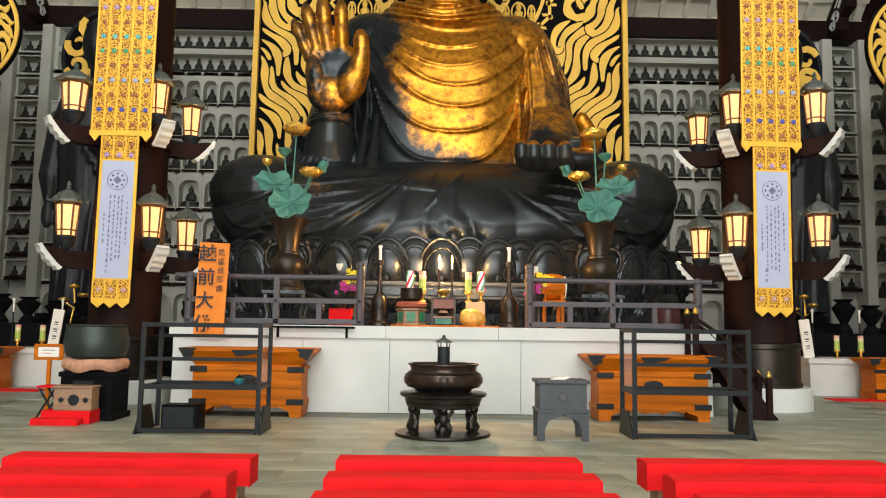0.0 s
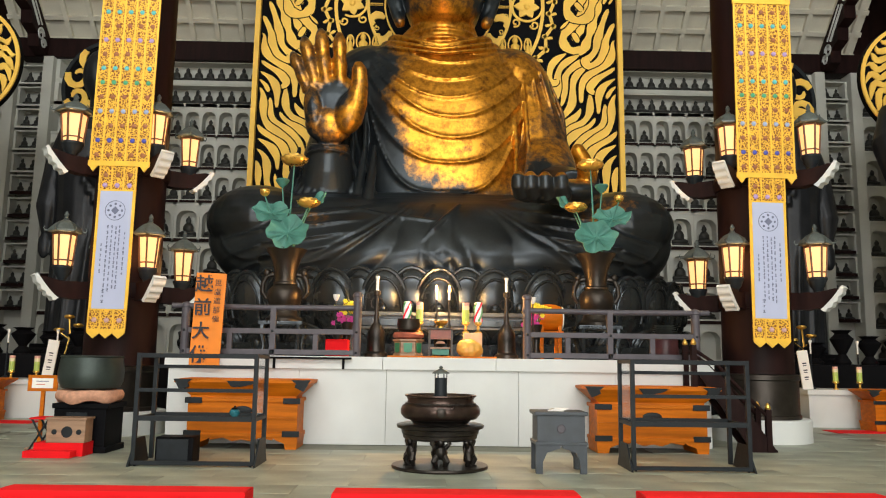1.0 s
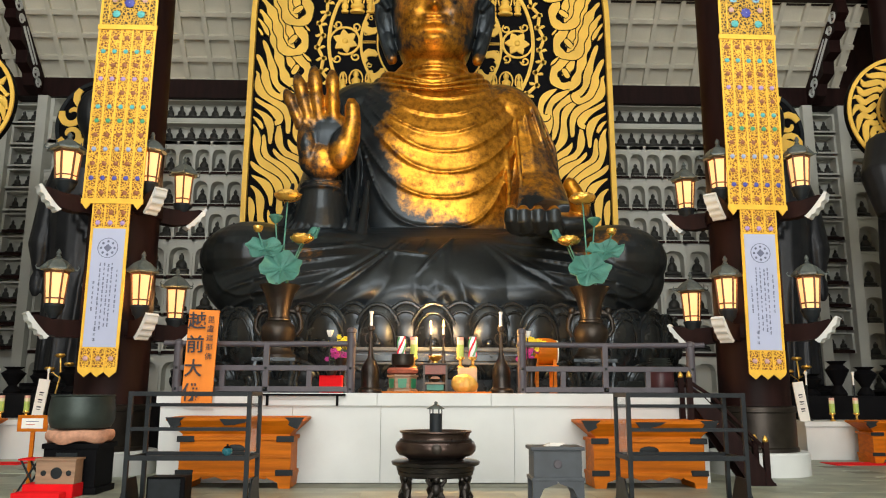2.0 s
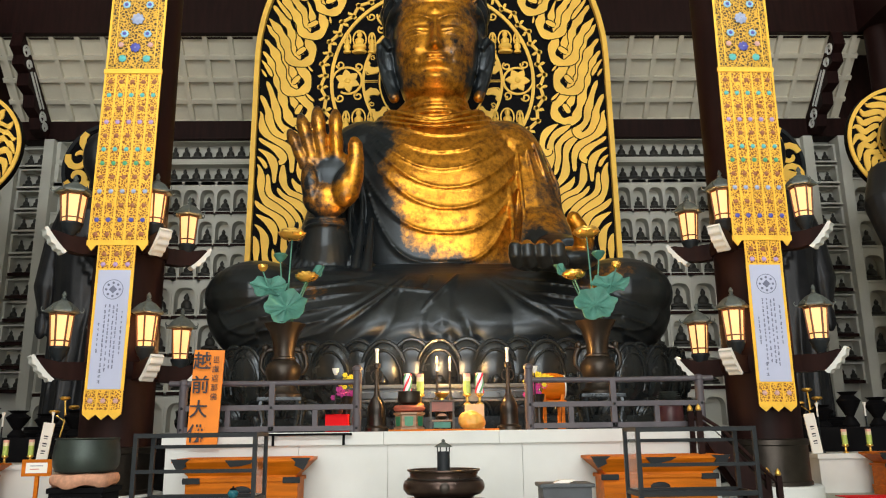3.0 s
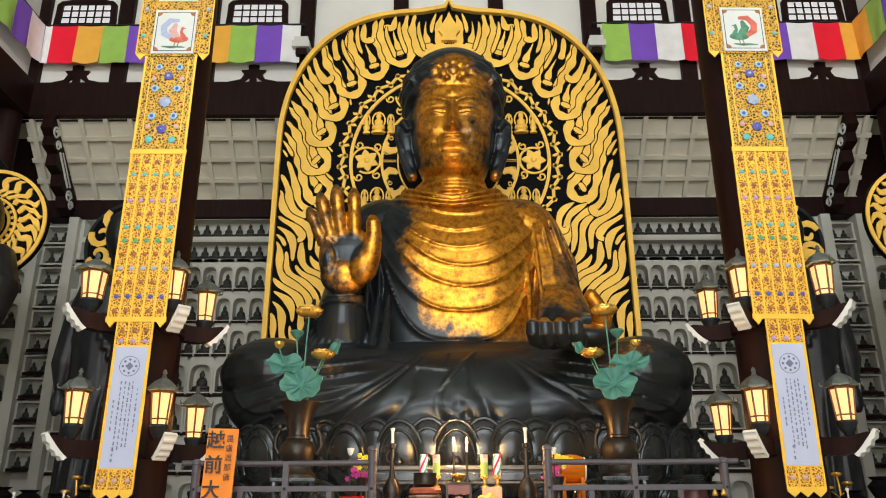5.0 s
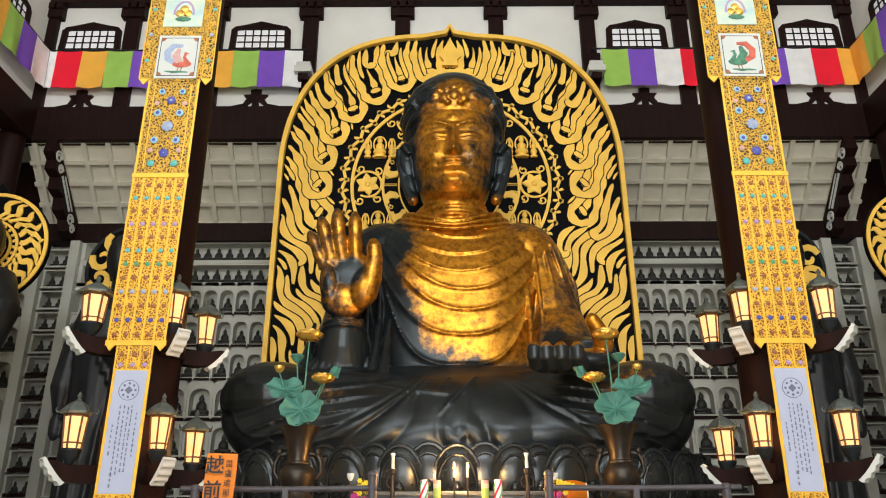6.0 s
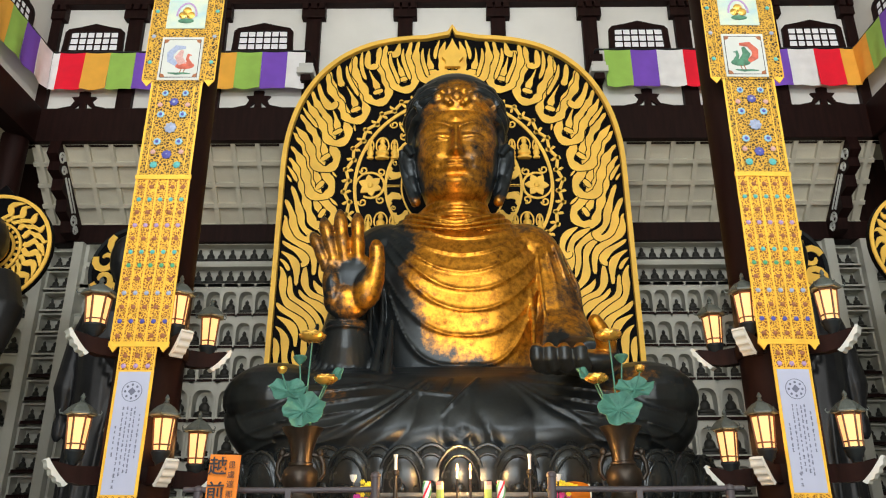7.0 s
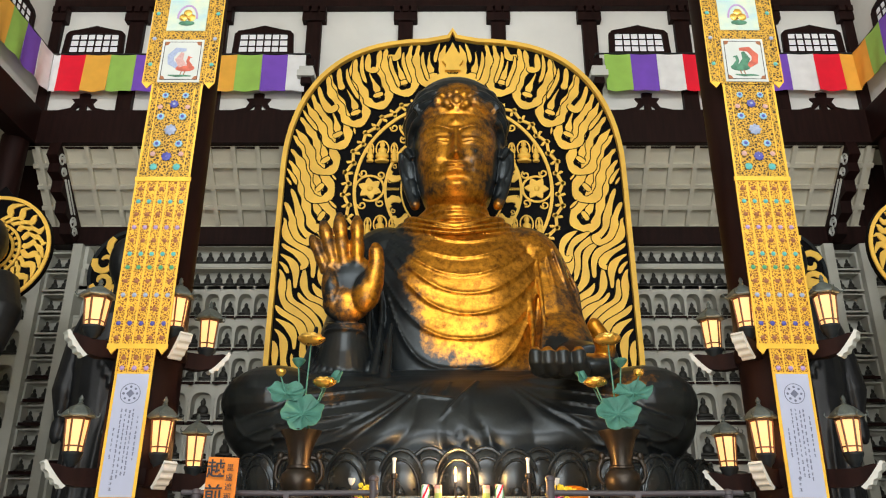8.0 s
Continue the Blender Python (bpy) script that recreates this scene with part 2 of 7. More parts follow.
# coffered cove between beam and niche wall
def cove():
    t = thing("coffered_cove", "pale plaster cove with a grid of square coffers", "cove")
    tagged(t, kind="structure")
    y0, z0, y1, z1 = UP - 0.1, 16.55, BACK - 0.1, 13.95
    d = math.hypot(y1 - y0, z1 - z0)
    uy, uz = (y1 - y0) / d, (z1 - z0) / d
    m = Matrix(((1, 0, 0, 0), (0, uy, -uz, y0), (0, uz, uy, z0), (0, 0, 0, 1)))
    back = part("cove_panel", box(B(), -HX, HX, 0, d, 0.16, 0.24), M["cream"], t)
    back.matrix_basis = m
    bm = B()
    n = 4
    for i in range(n + 1):
        v = d * i / n
        box(bm, -HX, HX, max(0, v - 0.09), min(d, v + 0.09), 0, 0.18, 0.01)
    part("long_rib", bm, M["cream"], t).matrix_basis = m
    rib = mesh_of("rib", box(B(), -0.09, 0.09, 0.02, d - 0.02, -0.012, 0.17, 0.01), M["cream"])
    for k in range(-17, 18):
        piece("rib", rib, t, m @ Matrix.Translation((k * 0.98, 0, 0)))
    return t


cove()

# pillars
PX, PY = 5.76, 14.1
def pillar(x):
    t = thing("pillar", "round dark brown timber pillar on a white plinth", "pillar", "great pillars of the hall", at=(x, PY, 0))
    part("plinth", lathe(B(), [(0.85, 0.166), (0.85, 0.535), (0.83, 0.559)], 48), M["white_stone"], t, smooth=True)
    part("shoe", lathe(B(), [(0.69, 0.559), (0.69, 0.62), (0.665, 0.64), (0.665, 1.22), (0.69, 1.24), (0.69, 1.32), (0.64, 1.34)], 48), M["bronze_vase"], t, "brown metal shoe", smooth=True)
    part("shaft", lathe(B(), [(0.61, 1.33), (0.61, 6), (0.61, 14), (0.61, 22.0)], 40), M["timber"], t, smooth=True)
    return t


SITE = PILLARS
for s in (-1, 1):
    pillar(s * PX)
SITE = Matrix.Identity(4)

# ---- the great seated figure ----
def great_statue():
    bm = B()

    def table(rows, z):
        for p, q in zip(rows, rows[1:]):
            if z <= q[0]:
                u = max(0.0, (z - p[0]) / (q[0] - p[0]))
                return [a + (b - a) * u for a, b in zip(p[1:], q[1:])]
        return rows[-1][1:]

    def bell(d, w):
        return math.exp(-(d / w) ** 2)

    # ---- lap: one broad draped form with fanned pleats ----
    LAP = ((3.4, 5.45, 18.95), (3.8, 6.0, 18.75), (4.3, 6.32, 18.85), (4.8, 6.42, 19.1), (5.3, 6.25, 19.5), (5.65, 5.85, 20.0), (5.9, 5.2, 20.6), (6.02, 4.3, 21.2))
    CY, E = 21.6, 0.72

    def lap_row(z):
        rows = [table(LAP, z + k * 0.11) for k in range(-3, 4)]
        return [sum(r[i] for r in rows) / 7 for i in (0, 1)]

    def pleats(x, z):
        """Relief of the drapery, positive towards the front."""
        d = 0.0
        q = (x - 0.15) / (0.75 + 1.05 * (5.75 - z))
        fade = max(0.0, min(1.0, (1.5 - abs(q)) / 0.5)) * max(0.0, min(1.0, (5.6 - z) / 0.5))
        w = (q + 0.10 * math.sin(1.7 * z + 3.5 * q) + 0.05 * math.sin(3.1 * z - 7 * q)) * 3.1
        d += fade * (0.085 + 0.04 * math.sin(5.3 * q + 0.8)) * (abs(math.sin(math.pi * (w + 0.25 * math.sin(1.9 * w)))) ** 0.9 - 0.5) * (1 - 0.35 * math.cos(w * 1.3))
        # long folds from the middle over the shins to the knees
        s = abs(x)
        for k in range(6):
            c = 5.45 - 0.30 * k + 0.028 * (s - 4.6 + 0.3 * k) ** 2 * (1 if s < 4.6 else -2.0) - 0.12 * k * max(0, s - 2.6) / 3
            g = max(0.0, min(1.0, (s - 1.2 - 0.3 * k) / 1.0)) * max(0.0, min(1.0, (5.75 - s) / 0.5))
            e = z - c
            d += g * (0.07 * bell(e, 0.06) - (0.07 * math.exp(e / 0.2) if e < 0 else 0))
        # the hem of the outer robe round each knee
        r = math.hypot((s - 4.85) / 1.05, (z - 4.75) / 0.92)
        if s > 3.4:
            d += 0.06 * bell(r - 0.86, 0.045) + 0.05 * (1 / (1 + math.exp((r - 0.86) / 0.04)))
        return d

    def lap_front(x, z):
        a, f = lap_row(z)
        q = 1 - min(0.999, abs(x / a)) ** (2 / E)
        return CY - (CY - f) * q ** (E / 2) - pleats(x, z)

    rings = []
    for j in range(100):
        z = 3.4 + 2.62 * j / 99
        a, f = lap_row(z)
        ring = []
        for i in range(760):
            th = 2 * math.pi * i / 760
            c, q = math.cos(th), math.sin(th)
            x = a * math.copysign(abs(c) ** E, c)
            y = CY + (CY - f if q < 0 else 3.0) * math.copysign(abs(q) ** E, q)
            if q < 0:
                y -= pleats(x, z) * min(1, 3 * abs(q))
            ring.append((x + 0.08, y, z))
        rings.append(ring)
    grid_faces(bm, rings)
    for s in (-1, 1):
        ball(bm, (0.08 + s * 4.9, 20.9, 5.1), (1.45, 1.45, 1.02), 32)
        ball(bm, (s * 2.4, 20.9, 5.2), (2.6, 1.2, 0.72), 28, (0, s * -4, 0))
    # crossing edges of cloth in the middle of the lap
    for pts in (((0.55, 5.52), (0.2, 5.1), (-0.15, 4.7), (-0.5, 4.3)), ((-0.15, 5.5), (-0.3, 5.15), (-0.62, 4.75)), ((-2.3, 5.35), (-1.4, 5.1), (-0.5, 4.98), (0.05, 4.95))):
        tube(bm, [(x, lap_front(x, z) + 0.02, z) for x, z in pts], [0.05] + [0.08] * (len(pts) - 2) + [0.03], 8)

    # ---- torso with thin raised folds ----
    BODY = ((5.2, 2.95, 1.95), (6.4, 2.9, 1.95), (7.6, 2.85, 1.92), (8.8, 2.9, 1.86), (9.6, 2.88, 1.72), (10.2, 2.72, 1.52), (10.6, 2.4, 1.36), (10.95, 1.9, 1.2), (11.25, 1.35, 1.08), (11.6, 1.02, 1.0))
    FOLDS = ((10.02, 0.22, 2.0, 0.05), (9.43, 0.24, 2.1, 0.045), (8.85, 0.26, 2.2, 0.035), (8.28, 0.27, 2.2, 0.045), (7.66, 0.27, 2.25, 0.05), (6.92, 0.23, 2.5, 0.055), (6.05, 0.165, 3.4, 0.09))

    def folds(x, z):
        d, u = 0.0, abs(x - 0.28)
        for k, (z0, c, p, h) in enumerate(FOLDS):
            u2 = u + 0.10 * math.sin(1.3 * k) * (1 if x > 0.28 else -1)
            slope = c * p * max(u2, 0.01) ** (p - 1)
            e = (z - z0 - c * max(u2, 0.0) ** p) / math.sqrt(1 + slope * slope)
            d += 0.9 * h * bell(e, 0.035 + 0.2 * h)
            if -0.5 < e < 0:
                d -= 0.028 * math.exp(e / 0.16)
            if 0 < e < 0.6:
                d += 0.02 * math.exp(-e / 0.25)
        return d

    rings = []
    for j in range(190):
        z = 5.2 + 6.4 * j / 189
        a, dp = table(BODY, z)
        ring = []
        for i in range(240):
            th = 2 * math.pi * i / 240
            c, q = math.cos(th), math.sin(th)
            x = a * math.copysign(abs(c) ** 0.85, c)
            y = dp * math.copysign(abs(q) ** 0.9, q)
            if q < 0:
                y -= folds(x, z) * min(1, 2.2 * abs(q))
                y -= 0.10 * bell(z - 9.2, 1.1) * (bell(x - 1.1, 0.9) + bell(x + 0.9, 0.9))
            ring.append((x, 23.0 + y + 0.04 * (z - 8), z))
        rings.append(ring)
    grid_faces(bm, rings)
    # collar: three rolled strands that sag in front
    for k in range(3):
        tube(bm, [((1.55 + 0.22 * k) * math.sin(a), 22.95 - (1.32 + 0.12 * k) * math.cos(a), 10.62 - 0.17 * k + (0.62 - 0.04 * k) * abs(math.sin(a)) ** 1.6) for a in [i * 0.12 - 1.8 for i in range(31)]], 0.085 - 0.012 * k, 8)
    for s in (-1, 1):
        ball(bm, (s * 2.2, 23.05, 9.95), (1.2, 1.15, 1.08), 28, (0, s * 28, 0))
        tube(bm, [(s * 2.35, 23.1, 9.95), (s * 2.65, 22.95, 8.9), (s * 2.95, 22.6, 7.5), (s * 3.1, 21.9, 6.3), (s * 3.15, 21.6, 5.6)], [1.0, 1.0, 1.02, 1.08, 1.15], 28)
    # long sleeve folds of the resting arm
    for x0, x1, x2 in ((2.15, 2.2, 2.1), (2.45, 2.55, 2.35), (2.75, 3.0, 2.55), (3.0, 3.4, 2.85), (3.15, 3.75, 3.3)):
        tube(bm, [(x0, 22.05 + 0.12 * (x0 - 2), 10.1), (x1 - 0.05, 21.78 + 0.25 * (x1 - 2.2) ** 2, 8.8), (x1, 21.45 + 0.28 * (x1 - 2.2) ** 2, 7.5), (x2, 20.95 + 0.2 * (x2 - 2.1), 6.2)], [0.03, 0.07, 0.08, 0.06], 8)
    # sleeve folds at the dark side of the chest
    for x0, x1, x2 in ((-2.0, -2.15, -1.75), (-2.3, -2.5, -2.05), (-2.6, -2.85, -2.35)):
        tube(bm, [(x0, 21.95, 10.0), (x1, 21.62, 8.5), (x1 + 0.05, 21.3, 7.0), (x2, 20.75, 5.9)], [0.03, 0.08, 0.09, 0.07], 8)

    # ---- raised forearm, sleeve and open palm ----
    tube(bm, [(-3.15, 21.9, 5.4), (-3.1, 21.25, 6.0), (-3.05, 20.85, 6.7), (-3.03, 20.66, 7.3)], [1.1, 0.92, 0.66, 0.54], 28)
    for z, r in ((7.08, 0.575), (6.94, 0.60)):
        tube(bm, [(-3.03 + r * math.cos(a), 20.72 + r * math.sin(a), z - 0.06 * math.sin(a)) for a in [i * math.pi / 14 for i in range(29)]], 0.035, 8)
    ball(bm, (-2.92, 20.57, 8.45), (0.82, 0.25, 0.80), 28)
    ball(bm, (-3.02, 20.58, 7.85), (0.68, 0.32, 0.58), 24)
    ball(bm, (-2.45, 20.4, 8.12), (0.40, 0.32, 0.62), 20, (0, 12, 0))
    ball(bm, (-3.45, 20.48, 8.2), (0.28, 0.26, 0.68), 20, (0, -8, 0))
    for x in (-3.52, -3.3, -3.03, -2.75):
        ball(bm, (x, 20.55, 8.86), (0.2, 0.2, 0.32), 14)
    for x0, z0, x1, z1, r in ((-3.62, 8.75, -4.12, 9.86, 0.165), (-3.42, 8.9, -3.82, 10.32, 0.185), (-3.14, 8.95, -3.36, 10.56, 0.195), (-2.76, 8.95, -2.83, 10.46, 0.19)):
        pts, rad = [], []
        for i in range(13):
            u = i / 12
            bulge = 1 + 0.08 * math.cos(2 * math.pi * (u * 2.6 + 0.1))
            pts.append((x0 + (x1 - x0) * u, 20.56 - 0.10 * math.sin(math.pi * u * 0.8) + 0.05 * u, z0 + (z1 - z0) * u))
            rad.append(r * bulge * (1.08 - 0.14 * u) * (1 if i < 11 else 0.82 if i == 11 else 0.42))
        tube(bm, pts, rad, 14)
    tube(bm, [(-2.45, 20.45, 7.9), (-2.28, 20.35, 8.4), (-2.2, 20.28, 8.9), (-2.23, 20.26, 9.3), (-2.26, 20.26, 9.5)], [0.34, 0.3, 0.23, 0.21, 0.1], 14)
    # sleeve cloth that falls from the raised wrist on to the lap
    for k in range(11):
        u = k / 10 * 2 - 1
        tube(bm, [(-3.05 + 0.45 * u, 20.72 + 0.30 * u * u, 6.85), (-3.1 + 0.8 * u, 20.55 + 0.45 * u * u, 6.2), (-3.25 + 1.2 * u, 20.4 + 0.6 * u * u, 5.55), (-3.3 + 1.35 * u, 20.4 + 0.6 * u * u, 5.2)], [0.06, 0.11 + 0.03 * math.sin(3 * k), 0.15, 0.12], 8)
    for x, w in ((-4.05, 0.0), (-2.15, 0.25), (-1.85, 0.4)):
        tube(bm, [(x * 0.98, 21.5 - w, 7.4), (x, 21.1 - w, 6.5), (x * 1.03, 20.6 - w, 5.6)], [0.06, 0.13, 0.16], 10)

    # ---- resting hand: palm up, fingers to the front ----
    tube(bm, [(3.35, 21.3, 6.0), (3.5, 20.4, 6.0), (3.5, 19.7, 5.95)], [1.0, 0.72, 0.5], 20)
    ball(bm, (3.25, 19.1, 5.72), (0.82, 0.85, 0.34), 24, (8, 0, 0))
    ball(bm, (3.75, 19.2, 5.9), (0.32, 0.55, 0.36), 16)
    for k, x in enumerate((1.83, 2.12, 2.47, 2.85)):
        r = 0.165 + 0.01 * (k > 0)
        tube(bm, [(x + 0.55 - 0.08 * k, 18.9, 5.62), (x + 0.3 - 0.05 * k, 18.45, 5.5), (x + 0.08, 18.05, 5.46), (x, 17.86, 5.6), (x, 17.84, 5.8), (x, 17.88, 5.93)], [r * 1.25, r * 1.2, r * 1.15, r * 1.05, r, r * 0.5], 14)
    tube(bm, [(3.72, 19.0, 5.85), (3.66, 18.75, 6.2), (3.5, 18.6, 6.5), (3.36, 18.55, 6.72), (3.3, 18.55, 6.8)], [0.3, 0.25, 0.2, 0.17, 0.08], 14)

    # ---- neck and head ----
    HX0 = 0.07
    tube(bm, [(HX0, 22.8, 10.6), (HX0, 22.62, 11.2), (HX0, 22.55, 12.0)], [1.1, 0.98, 0.98], 32)
    for z in (10.98, 11.22, 11.42):
        tube(bm, [(HX0 + 0.99 * math.sin(a), 22.64 - 0.99 * math.cos(a), z - 0.10 * math.cos(a)) for a in [k * 0.2 - 1.6 for k in range(17)]], 0.05, 8)
    FACE = ((11.3, 0.62, 21.62), (11.5, 0.86, 21.38), (11.8, 1.06, 21.24), (12.2, 1.19, 21.16), (12.7, 1.28, 21.14), (13.2, 1.33, 21.16), (13.7, 1.35, 21.18), (14.2, 1.33, 21.22), (14.6, 1.25, 21.4), (15.2, 0.9, 21.9))

    def features(x, z):
        s = abs(x)
        d = 0.0
        # brow arch, socket, lid
        brow = 13.66 + 0.20 * math.sin(min(1.0, max(0.0, (s - 0.12) / 0.95)) * math.pi * 0.85)
        if 0.1 < s < 1.15:
            d += 0.055 * bell(z - brow, 0.06)
        d -= 0.13 * bell(s - 0.50, 0.36) * bell(z - 13.42, 0.2)
        d += 0.16 * bell(s - 0.55, 0.27) * bell(z - 13.36, 0.13)
        lid = 13.27 + 0.07 * math.cos((s - 0.55) * 4.2)
        if 0.22 < s < 0.9:
            d += 0.04 * bell(z - lid - 0.05, 0.03) - 0.05 * bell(z - lid + 0.02, 0.025) + 0.03 * bell(z - lid + 0.08, 0.035)
        # nose
        if z < 13.75:
            u = max(0.0, min(1.0, (13.75 - z) / 1.05))
            end = 1 / (1 + math.exp(-(z - 12.62) / 0.035))
            d += (0.08 + 0.30 * u) * bell(x, 0.085 + 0.055 * u) * end
            d += 0.09 * bell(s - 0.17, 0.08) * bell(z - 12.74, 0.08)
        # lips, philtrum, chin, cheeks
        m = 12.34 + 0.015 * math.cos(s * 9)
        open_ = max(0.0, min(1.0, (0.47 - s) / 0.25))
        d += open_ * (0.12 * bell(z - m - 0.085, 0.07) * (1 - 0.25 * bell(s, 0.06)) + 0.12 * bell(z - m + 0.10, 0.085) - 0.06 * bell(z - m, 0.028))
        d -= 0.03 * bell(s - 0.5, 0.07) * bell(z - m, 0.08)
        d -= 0.05 * bell(s, 0.06) * bell(z - 12.55, 0.08)
        d += 0.12 * bell(s, 0.36) * bell(z - 11.78, 0.2) - 0.05 * bell(s, 0.35) * bell(z - 12.05, 0.07)
        d += 0.07 * bell(s - 0.72, 0.32) * bell(z - 12.75, 0.4)
        d += 0.07 * bell(s, 0.1) * bell(z - 13.98, 0.1)
        return d

    rings = []
    for j in range(170):
        z = 11.3 + 3.9 * j / 169
        a, f = table(FACE, z)
        ring = []
        for i in range(200):
            th = 2 * math.pi * i / 200
            c, q = math.cos(th), math.sin(th)
            x = a * math.copysign(abs(c) ** 0.92, c)
            y = (22.5 - f if q < 0 else 1.3) * math.copysign(abs(q) ** 0.82, q)
            if q < 0:
                y -= features(x + 0.04, z) * min(1, 2 * abs(q))
            ring.append((HX0 + x, 22.5 + y, z))
        rings.append(ring)
    grid_faces(bm, rings)
    # hair: a smooth cap with heavy waves drawn back from the brow to the ears
    ball(bm, (HX0, 22.78, 14.72), (1.66, 1.6, 1.62), 40)
    ball(bm, (HX0, 22.95, 13.6), (1.66, 1.35, 1.5), 36)
    for s in (-1, 1):
        for k in range(7):
            pts, rad = [], []
            for i in range(15):
                u = i / 14
                a = 0.16 + (0.10 * k) + (1.45 - 0.06 * k) * u
                e = 0.05 + 0.17 * k - (0.62 - 0.06 * k) * u ** 1.5 + 0.035 * math.sin(u * 11 + k * 2.1)
                ce = math.cos(e)
                pts.append((HX0 + s * 1.63 * ce * math.sin(a), 22.78 - 1.58 * ce * math.cos(a), 14.6 + 1.6 * math.sin(e)))
                rad.append((0.10 + 0.05 * math.sin(u * 9 + 1.7 * k) ** 2) * (0.75 + 0.5 * u))
            tube(bm, pts, rad, 10)
        # curled lock at the temple
        tube(bm, [(HX0 + s * (1.12 + 0.24 * (1 - i / 22) * math.cos(i * 0.55)), 21.62 + 0.05 * i / 22, 14.62 + 0.3 * (1 - i / 22) * math.sin(i * 0.55)) for i in range(18)], 0.085, 8)
        # ear: rim, bowl and long lobe
        tube(bm, [(HX0 + s * 1.42, 22.25, 13.2), (HX0 + s * 1.62, 22.32, 13.55), (HX0 + s * 1.76, 22.5, 13.5), (HX0 + s * 1.76, 22.55, 13.05), (HX0 + s * 1.62, 22.48, 12.4), (HX0 + s * 1.42, 22.38, 11.85), (HX0 + s * 1.29, 22.3, 11.55), (HX0 + s * 1.22, 22.25, 11.5)], [0.10, 0.13, 0.14, 0.13, 0.13, 0.16, 0.17, 0.09], 12)
        ball(bm, (HX0 + s * 1.52, 22.5, 12.95), (0.26, 0.2, 0.72), 16, (0, s * 10, 0))
        ball(bm, (HX0 + s * 1.36, 22.42, 12.1), (0.16, 0.16, 0.55), 14, (0, s * 14, 0))
    # flower ornament over the brow
    for x, z, r in ((0, 14.78, 0.2), (-0.32, 14.66, 0.15), (0.32, 14.66, 0.15), (-0.58, 14.82, 0.17), (0.58, 14.82, 0.17), (0, 15.1, 0.13), (-0.24, 15.0, 0.12), (0.24, 15.0, 0.12), (-0.2, 14.5, 0.1), (0.2, 14.5, 0.1)):
        ball(bm, (HX0 + x, 21.2 + 0.2 * x * x + 0.35 * (z - 14.6) ** 2, z), (r, 0.12, r), 10)

    ob = whole("great_statue", bm, statue_gilt, "colossal seated bronze statue with gilding and painted light on face and chest", "statue")
    mod = ob.modifiers.new("skin", "REMESH")
    mod.mode, mod.voxel_size, mod.use_smooth_shade = "VOXEL", 0.034, True
    sm = ob.modifiers.new("soft", "SMOOTH")
    sm.factor, sm.iterations = 0.5, 2
    return ob


